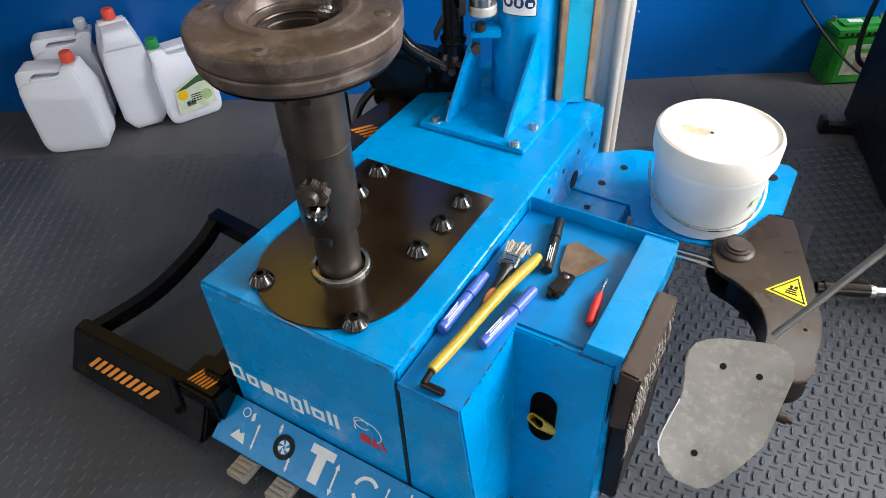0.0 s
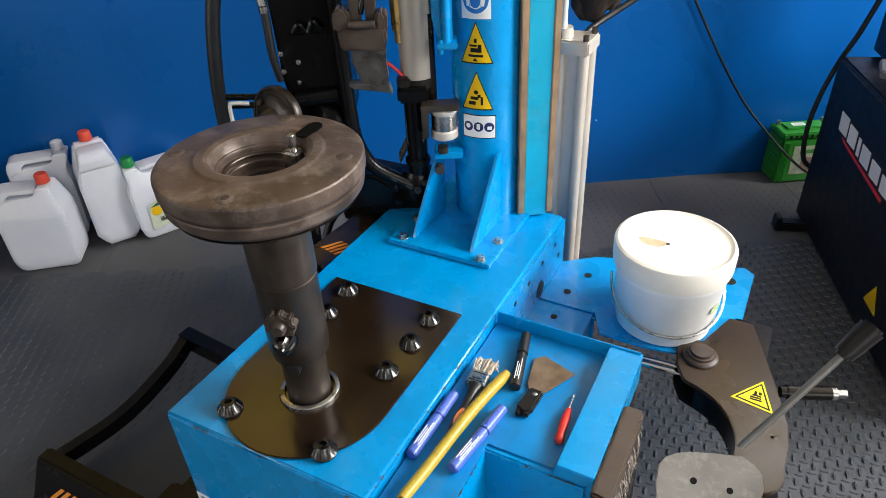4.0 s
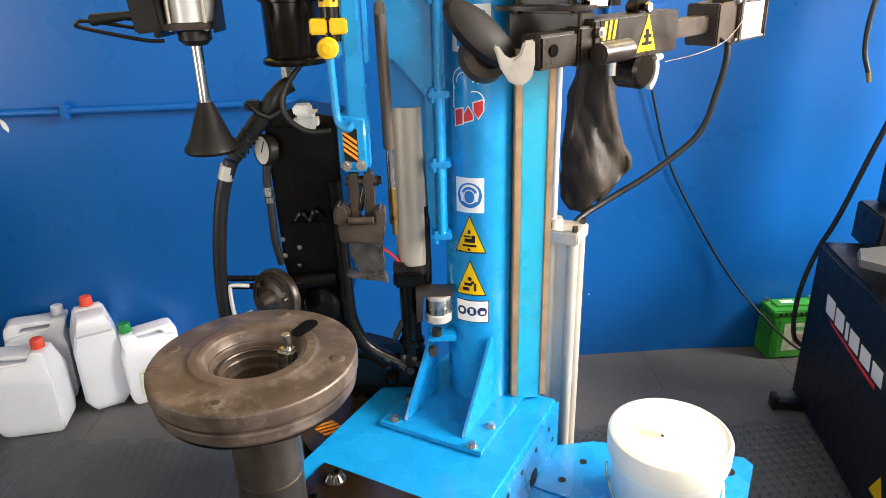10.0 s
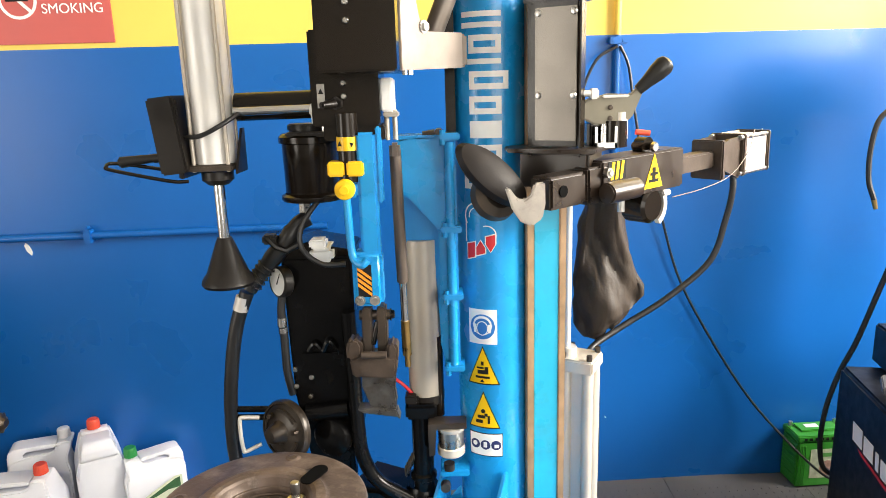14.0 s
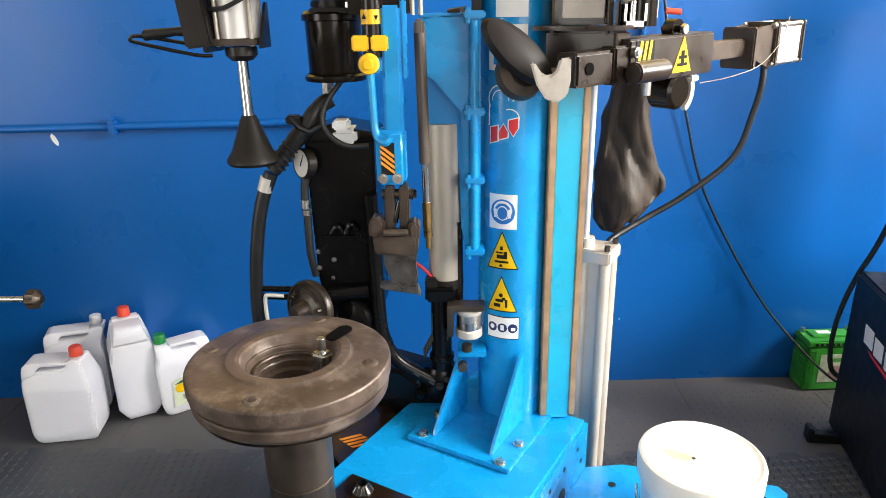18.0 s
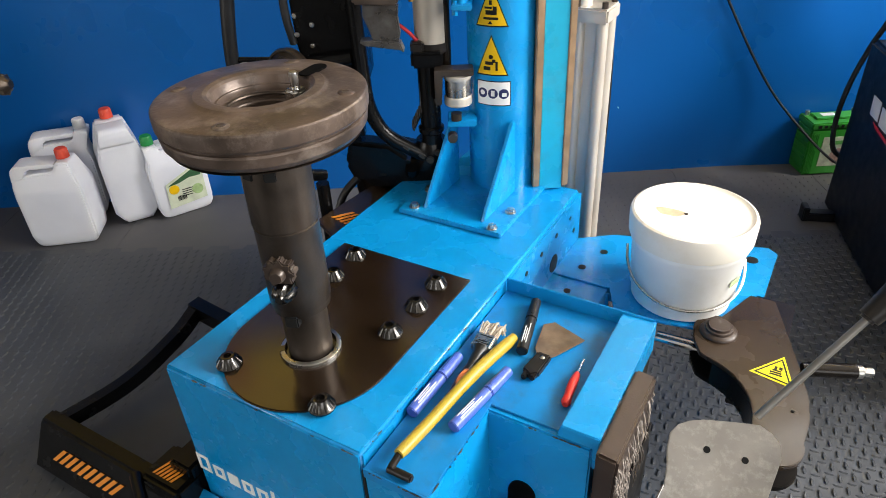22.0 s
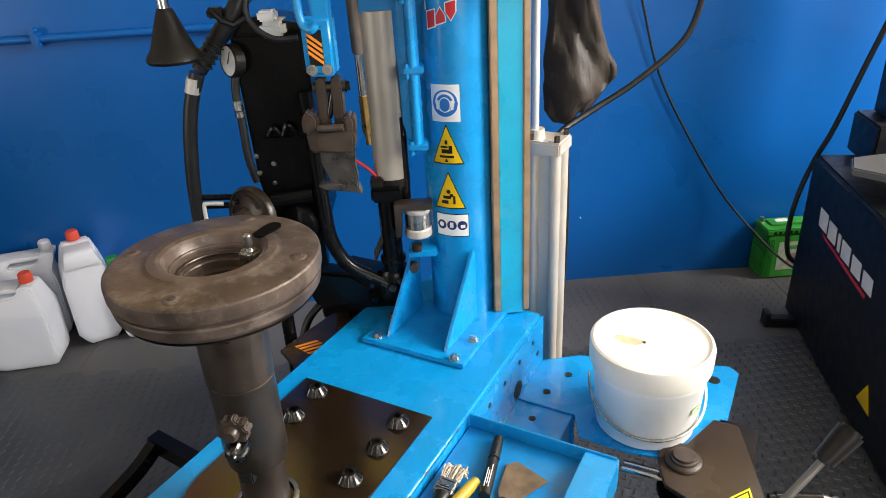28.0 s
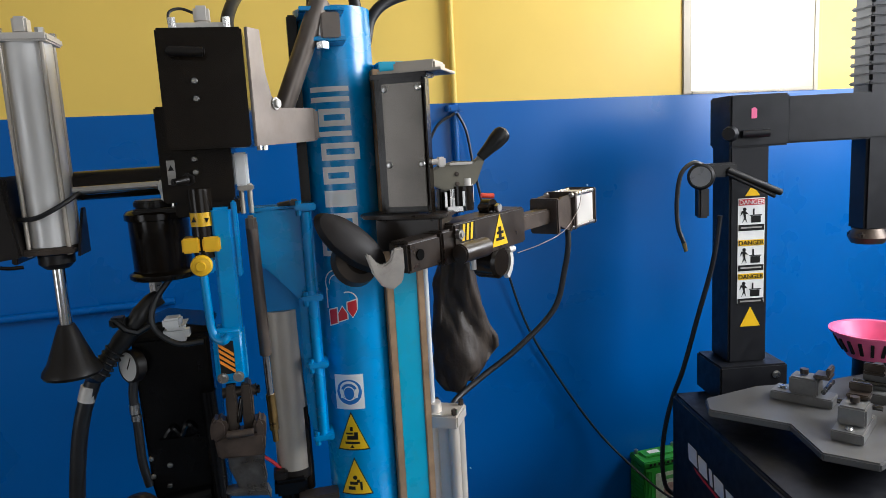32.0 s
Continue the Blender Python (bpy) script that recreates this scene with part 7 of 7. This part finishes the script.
# labels on the column: unreadable lines stay plain bars
plab = part("warning_label", box(0.182, 0.272, -0.1018, -0.1002, 0.905, 1.255), WHITE, col2, "white warning label with pictograms")
for k, z in enumerate((1.232, 1.098, 0.985)):
    part("label_header", box(0.184, 0.270, -0.1028, -0.1016, z, z + 0.020), PRINT_RED if k == 0 else YELLOW, plab)
    for b_ in (prism(arc(0.204, z - 0.013, 0.006, 0, 360, 12)[:-1], 0.0012, "xz", -0.1028), prism([(0.196, z - 0.058), (0.203, z - 0.040), (0.198, z - 0.024), (0.190, z - 0.034), (0.194, z - 0.018), (0.208, z - 0.019), (0.218, z - 0.030), (0.208, z - 0.028), (0.208, z - 0.040), (0.213, z - 0.058), (0.205, z - 0.045)], 0.0012, "xz", -0.1028),
               box(0.226, 0.258, -0.1028, -0.1016, z - 0.058, z - 0.036), box(0.232, 0.237, -0.1028, -0.1016, z - 0.035, z - 0.012), box(0.222, 0.262, -0.1028, -0.1016, z - 0.035, z - 0.032)):
        part("label_pictogram", b_, PRINT_BLACK, plab)
    part("label_bar", box(0.184, 0.270, -0.1028, -0.1016, z - 0.084, z - 0.064), PRINT_BLACK, plab)
    part("label_line", box(0.192, 0.262, -0.1034, -0.1028, z - 0.076, z - 0.071), PLATE_GREY, plab)
part("warning_triangle", prism([(0.193, 0.825), (0.262, 0.825), (0.2275, 0.892)], 0.0015, "xz", -0.1018), YELLOW, col2, "yellow warning triangle")
part("upper_triangle", prism([(0.205, 1.262), (0.255, 1.262), (0.230, 1.298)], 0.0015, "xz", -0.1018), YELLOW, col2)
# inflation gauge with its hose on the column
GS = Matrix.Translation((-0.055, 0, 0))
g2 = part("tyre_gauge", turned(joined(lathe([(0, -0.02), (0.038, -0.02), (0.042, -0.012), (0.042, 0.008), (0.036, 0.013), (0, 0.013)], 26, (0.105, -0.12, 1.335), (-0.5, -0.85, 0.05)), box(0.10, 0.22, -0.13, -0.10, 1.33, 1.375, 0.006), box(0.10, 0.135, -0.12, -0.08, 1.20, 1.30, 0.006)), GS), PLASTIC_BLACK, m2_, "black tyre gauge with lever")
part("gauge_dial", lathe([(0, 0.0135), (0.032, 0.0135)], 24, (0.050, -0.12, 1.335), (-0.5, -0.85, 0.05)), material("grey_dial", (0.25, 0.26, 0.28), 0.3, vary=0.05, scale=40, bump=0.0), g2)
part("gauge_lever", cyl((0.13, -0.13, 1.352), (0.295, -0.16, 1.272), 0.011, seg=12, bevel=0.003), PLASTIC_BLACK, g2)
part("gauge_trigger", cyl((0.13, -0.13, 1.340), (0.275, -0.155, 1.262), 0.007, seg=10), PLASTIC_BLACK, g2)
part("gauge_hose", turned(sweep(glide([(0.11, -0.12, 1.372), (0.075, -0.125, 1.380), (0.035, -0.13, 1.345), (0.022, -0.13, 1.26), (0.026, -0.13, 1.18), (0.045, -0.13, 1.125)], 7), 0.0075, 8), GS), HOSE, g2)
part("hose_nozzle", turned(cyl((0.045, -0.13, 1.125), (0.052, -0.13, 1.098), 0.008, 0.006, 10), GS), BRASS, g2)
part("down_hose", sweep(glide([(0.118, -0.11, 1.205), (0.105, -0.09, 1.05), (0.075, -0.04, 0.85), (0.045, 0.01, 0.65), (0.015, 0.03, 0.54), (-0.012, 0.035, 0.42), (-0.022, 0.035, 0.30), (-0.01, 0.03, 0.20), (0.03, 0.03, 0.16)], 7), 0.0085, 8), HOSE, m2_)
# clamping table
JAW = material("oily_jaw_steel", (0.17, 0.168, 0.162), 0.42, metal=0.5, vary=0.2, scale=18, bump=0.06, dirt=(0.10, 0.09, 0.08), dirt_amount=0.5, dirt_scale=14)
tb = part("clamp_table", joined(prism([(-0.03, -0.36), (0.00, -0.27), (0.20, -0.20), (0.40, -0.20), (0.60, -0.16), (0.68, -0.26), (0.60, -0.45), (0.66, -0.66), (0.56, -0.74), (0.40, -0.66), (0.22, -0.76), (0.12, -0.68), (0.14, -0.50)], 0.022, "xy", 0.632, 0.004)), material("cast_table_grey", (0.105, 0.105, 0.105), 0.45, metal=0.4, vary=0.12, scale=10, bump=0.05), m2_, "grey four-armed clamping table")
part("table_hub", lathe([(0, 0.572), (0.14, 0.572), (0.12, 0.632), (0, 0.632)], 28, (0.40, -0.46, 0)), BENCH_BLACK, m2_)
for k in range(4):
    a = radians(45 + 90 * k)
    c, s_ = math.cos(a), math.sin(a)
    tm = Matrix.Translation((0.39, -0.46, 0.654)) @ Matrix.Rotation(a, 4, "Z")
    jaw = part("clamp_jaw", turned(joined(box(0.08, 0.25, -0.038, 0.038, 0, 0.028, 0.003), box(0.12, 0.20, -0.034, 0.034, 0.028, 0.080, 0.005)), tm), JAW, tb, "worn steel clamp jaw")
    part("jaw_hook", turned(joined(box(0.09, 0.135, -0.028, 0.028, 0.082, 0.095, 0.003), box(0.09, 0.102, -0.028, 0.028, 0.095, 0.118, 0.003)), tm), STEEL_DARK, jaw)
    part("jaw_rod", turned(cyl((0.10, -0.055, 0.055), (0.10, 0.055, 0.055), 0.007, seg=10), tm), BLACK_CHROME, jaw)
    part("jaw_bolt", turned(hexbolt((0.225, 0, 0.028), (0, 0, 1), 0.009, 0.006), tm), STEEL, jaw)
    part("jaw_pin", turned(cyl((0.165, 0, 0.085), (0.165, 0, 0.10), 0.012, seg=12), tm), STEEL_DARK, jaw)
# brand lettering on the cabinet as slanted plain bars with a red line
for k, (w, h) in enumerate(((0.075, 0.078), (0.070, 0.074), (0.022, 0.07), (0.070, 0.070), (0.070, 0.066), (0.070, 0.064))):
    y0 = -0.150 - 0.079 * k + (0.045 if k > 2 else 0)
    part("brand_bar", turned(prism([(0, 0), (-w * 0.88, -0.0), (-w * 0.88 + 0.008, h * 0.72), (0.008, h * 0.72)], 0.0015, "yz", -0.0018), Matrix.Translation((0, y0, 0.392 - 0.004 * k))), WHITE, cab, "white bar of the cabinet's lettering")
part("brand_line", prism([(-0.19, 0.383), (-0.53, 0.362), (-0.53, 0.350), (-0.21, 0.373)], 0.0015, "yz", -0.0018), PRINT_RED, cab, "red underline")
part("cabinet_triangle", prism([(-0.62, 0.10), (-0.70, 0.10), (-0.66, 0.17)], 0.0015, "yz", -0.0018), YELLOW, cab)
# pink basket
bk = thing("basket", "pink slotted plastic basket on the second machine", "basket", M2 @ Matrix.Translation((0.66, -0.10, 0.69)))
part("basket_body", lathe([(0, 0), (0.075, 0), (0.080, 0.004), (0.125, 0.085), (0.135, 0.088), (0.136, 0.094), (0.123, 0.092), (0.077, 0.008), (0, 0.006)], 40), PINK, bk)
for k in range(20):
    a = 2 * math.pi * k / 20
    d = Vector((math.cos(a), math.sin(a), 0))
    part("basket_slot", sweep([d * 0.092 + Vector((0, 0, 0.022)), d * 0.118 + Vector((0, 0, 0.068))], 0.005, flat=(0.010, 0.006)), PRINT_BLACK, bk)
part("basket_stand", cyl((0, 0, -0.118), (0, 0, 0), 0.06, seg=20), BENCH_BLACK, bk)

# ---------------------------------------------------------------- wall fittings
def on_wall(name, label, category):
    return thing(name, label, category, WALL)


sign = on_wall("no_smoking_sign", "red no-smoking sign with white lettering on yellow wall", "sign")
part("sign_board", box(-1.278, -0.923, -0.006, -0.0005, 1.638, 1.892, 0.001), SIGN_RED, sign)
part("ban_ring", joined(turned(ring(0, 0, 0.058, 0.009, 0, 360, 36), Matrix.Translation((-1.200, -0.0065, 1.770)) @ Matrix.Rotation(radians(90), 4, "X")), turned(box(-0.052, 0.052, -0.005, 0.005, 0, 0.0008), Matrix.Translation((-1.200, -0.0065, 1.770)) @ Matrix.Rotation(radians(90), 4, "X") @ Matrix.Rotation(radians(-45), 4, "Z"))), WHITE, sign)
part("cigarette", box(-1.236, -1.168, -0.0075, -0.0062, 1.765, 1.775), PRINT_BLACK, sign)


def lettering(text, size, x, z, parent, mat, y=-0.0072):
    cu = bpy.data.curves.new("text", "FONT")
    cu.body, cu.size, cu.extrude, cu.align_x = text, size, 0.0008, "CENTER"
    tmp = bpy.data.objects.new("tmp", cu)
    me = bpy.data.meshes.new_from_object(tmp)
    bpy.data.objects.remove(tmp)
    me.transform(Matrix.Translation((x, y, z)) @ Matrix.Rotation(radians(90), 4, "X"))
    me.materials.clear()
    me.materials.append(mat)
    ob = new("lettering", me)
    ob.parent = parent
    return ob


lettering("NO", 0.062, -1.038, 1.775, sign, WHITE)
lettering("SMOKING", 0.042, -1.038, 1.728, sign, WHITE)
for z, mat in ((1.232, WHITE), (1.098, PRINT_BLACK), (0.985, PRINT_BLACK)):
    lettering("DANGER", 0.021, 0.227, z + 0.003, plab, mat, -0.1034)

pipe = on_wall("wall_pipe", "blue-painted air pipe running along the wall", "pipe")
part("pipe_run", cyl((-3.4, -0.018, 1.018), (-0.30, -0.018, 1.030), 0.012, seg=16), WALL_BLUE, pipe)
for px in (-1.085, -2.3):
    part("pipe_clamp", joined(box(px - 0.012, px + 0.012, -0.036, -0.0005, 1.003, 1.048, 0.003), cyl((px, -0.034, 1.054), (px, -0.012, 1.054), 0.006, seg=8)), WALL_BLUE, pipe)
vp = on_wall("drop_pipe", "painted air drop pipe with clamp, yellow above blue", "pipe")
part("upper_pipe", cyl((0.675, -0.016, PAINT), (0.675, -0.016, 3.0), 0.011, seg=16), WALL_YELLOW, vp)
part("lower_pipe", cyl((0.675, -0.016, 1.10), (0.675, -0.016, PAINT - 0.002), 0.011, seg=16), WALL_BLUE, vp)
part("pipe_clamp", joined(box(0.645, 0.705, -0.034, -0.0005, 1.592, 1.614, 0.003), cyl((0.66, -0.036, 1.603), (0.66, -0.03, 1.603), 0.006, seg=8), cyl((0.69, -0.036, 1.603), (0.69, -0.03, 1.603), 0.006, seg=8)), WALL_BLUE, vp)
part("clamp_hose", sweep(glide([(0.67, -0.03, 1.585), (0.60, -0.03, 1.54), (0.55, -0.03, 1.42), (0.53, -0.04, 1.30)], 6), 0.005, 8), HOSE, vp)
part("clamp_hose", sweep(glide([(0.68, -0.03, 1.585), (0.71, -0.03, 1.52), (0.73, -0.03, 1.40), (0.76, -0.03, 1.25)], 6), 0.005, 8), HOSE, vp)
wc = on_wall("wall_cable", "thin dark cable hanging down along the blue wall", "cable")
part("cable_run", sweep(glide([(0.80, -0.04, 1.16), (0.84, -0.03, 1.02), (0.92, -0.02, 0.785), (1.06, -0.02, 0.535), (1.21, -0.03, 0.31), (1.33, -0.12, 0.165), (1.40, -0.21, 0.10), (1.47, -0.22, 0.08)], 8), 0.0045, 8), HOSE, wc)
for lx, lz, sx, sz, nm in ((-1.295, 0.985, 0.012, 0.022, "paint_chip"), (0.672, 0.262, 0.003, 0.004, "paint_chip"), (1.19, 1.30, 0.003, 0.004, "paint_chip")):
    ch = on_wall("paint_chip", "small bare white chip in the wall paint", "paint chip")
    part("chip", prism([(lx - sx, lz + sz * 0.6), (lx - sx * 0.5, lz + sz), (lx + sx * 0.4, lz + sz * 0.5), (lx + sx, lz - sz * 0.4), (lx + sx * 0.7, lz - sz), (lx - sx * 0.5, lz - sz * 0.3)], 0.002, "xz", -0.002), WHITE, ch)

# window high in the back wall
win = part("window_1", joined(box(1.585, 1.625, -0.008, 0.16, PAINT, 2.85, 0.003), box(2.205, 2.23, -0.008, 0.16, PAINT, 2.85, 0.003), box(1.625, 2.205, -0.008, 0.16, PAINT, PAINT + 0.012, 0.003), box(1.625, 2.205, -0.008, 0.16, 2.825, 2.85, 0.003)), CREAM, kind="structure")
win.matrix_basis = WALL @ Matrix.Translation((0.022, 0, 0))
part("window_pane", box(1.625, 2.205, 0.155, 0.159, PAINT + 0.012, 2.825), DAY, win)
sash = on_wall("wall_batten", "pale batten on the yellow wall", "batten")
part("batten", box(0.242, 0.262, -0.008, -0.0005, PAINT + 0.002, 3.0, 0.002), WALL_YELLOW, sash)

# balancer shaft reaching in from the side
bal = thing("wheel_balancer", "steel balancer shaft with a dark nut, beside the wall", "wheel balancer", pose(-0.995, 1.689, 0.706))
part("shaft", cyl((-0.78, 0, 0), (-0.02, 0, 0), 0.008, seg=16), STEEL, bal)
nut = lathe([(0, -0.022), (0.017, -0.022), (0.0245, -0.014), (0.0245, 0.006), (0.015, 0.012), (0.010, 0.018), (0, 0.018)], 32, (0, 0, 0), (1, 0, 0))
for v in nut.verts:               # eight grip lobes round the rim
    r_ = math.hypot(v.co.y, v.co.z)
    if r_ > 0.02:
        f_ = 1 + 0.09 * math.cos(8 * math.atan2(v.co.z, v.co.y))
        v.co.y, v.co.z = v.co.y * f_, v.co.z * f_
part("shaft_nut", nut, STEEL_DARK, bal, "dark steel wing nut")
part("balancer_housing", joined(box(-1.30, -0.78, -0.28, 0.28, -0.706, 0.12, 0.02)), BENCH_BLACK, bal)

# ---------------------------------------------------------------- floor mats
SEAM = 2.03


ground = bpy.data.objects["floor"]
for k in range(8):
    x0 = -2.10 + 0.5 * k
    body = [box(x0 + 0.0008, x0 + 0.4992, SEAM + 0.022, SEAM + 0.50, -0.012, -0.003)]
    for q in range(4):             # teeth that lock into the next row of mats
        a = x0 + 0.02 + 0.125 * q
        body.append(prism([(a + 0.008, SEAM), (a + 0.054, SEAM), (a + 0.062, SEAM + 0.0219), (a, SEAM + 0.0219)], 0.009, "xy", -0.012))
    part("mat", joined(*body), RUBBER_LIGHT, ground, smooth=False)
part("mat", box(-2.2, 2.2, SEAM - 0.0005, SEAM + 0.030, -0.012, -0.0034), RUBBER, ground, smooth=False)
for j in range(4):
    for k in range(8):
        x0, y1 = -2.10 + 0.5 * k + 0.12 * (j % 2), SEAM - 0.0006 - 0.5 * j
        part("mat", box(x0 + 0.0002, x0 + 0.4998, y1 - 0.4996, y1, -0.012, -0.0025), RUBBER, ground, smooth=False)


def studs(name, x0, x1, y0, y1, mat, pitch=0.0305, turn=54, length=0.0115, width=0.0042, high=0.0034, half=0.0):
    """Comma-shaped studs in a square grid: a steep hollow side and a long slope to the other."""
    verts, faces = [], []
    c, s = math.cos(radians(turn)), math.sin(radians(turn))
    ring_ = [(-length, -0.2 * width), (-0.45 * length, 0.45 * width), (0.30 * length, 0.75 * width), (length, 0.9 * width), (0.65 * length, -0.35 * width), (0.05 * length, -width), (-0.6 * length, -0.95 * width)]
    crest = [(-0.7 * length, -0.10 * width), (-0.4 * length, 0.30 * width), (0.28 * length, 0.60 * width), (0.8 * length, 0.75 * width), (0.55 * length, 0.35 * width), (0.05 * length, 0.12 * width), (-0.4 * length, -0.12 * width)]
    for j in range(int((y1 - y0) / pitch)):
        for i in range(int((x1 - x0) / pitch)):
            x, y = x0 + (i + half) * pitch - 0.105 * (j + half) * pitch, y0 + (j + half) * pitch + 0.105 * (i + half) * pitch
            if not (x0 < x < x1 and y0 < y < y1):
                continue
            b = len(verts)
            for row, z in ((ring_, -0.003), (crest, high - 0.0025)):
                for u, v in row:
                    verts.append((x + u * c - v * s, y + u * s + v * c, z))
            faces.append(tuple(range(b + 7, b + 14)))
            for q in range(7):
                faces.append((b + q, b + (q + 1) % 7, b + 7 + (q + 1) % 7, b + 7 + q))
    me = bpy.data.meshes.new(name)
    me.from_pydata(verts, [], faces)
    me.update()
    bm = bmesh.new()
    bm.from_mesh(me)
    bmesh.ops.recalc_face_normals(bm, faces=bm.faces)
    bm.to_mesh(me)
    bm.free()
    me.materials.append(mat)
    ob = new(name, me)
    return tagged(ob, "small raised studs on the dark rubber mats", "mat studs", kind="stuff")


studs("mat_studs", -1.6, -0.10, -0.10, SEAM - 0.01, RUBBER, width=0.0050, high=0.0020)
studs("tread_studs", 0.02, 1.9, -0.10, SEAM - 0.01, RUBBER_STUD, width=0.0056, high=0.0036)
studs("crossing_studs", 0.02, 1.9, -0.10, SEAM - 0.01, RUBBER_STUD, turn=-36, length=0.0100, width=0.0034, high=0.0022, half=0.5)
studs("wall_mat_studs", 0.35, 1.9, SEAM + 0.03, SEAM + 0.42, RUBBER_LIGHT, length=0.006, width=0.003, high=0.0022)
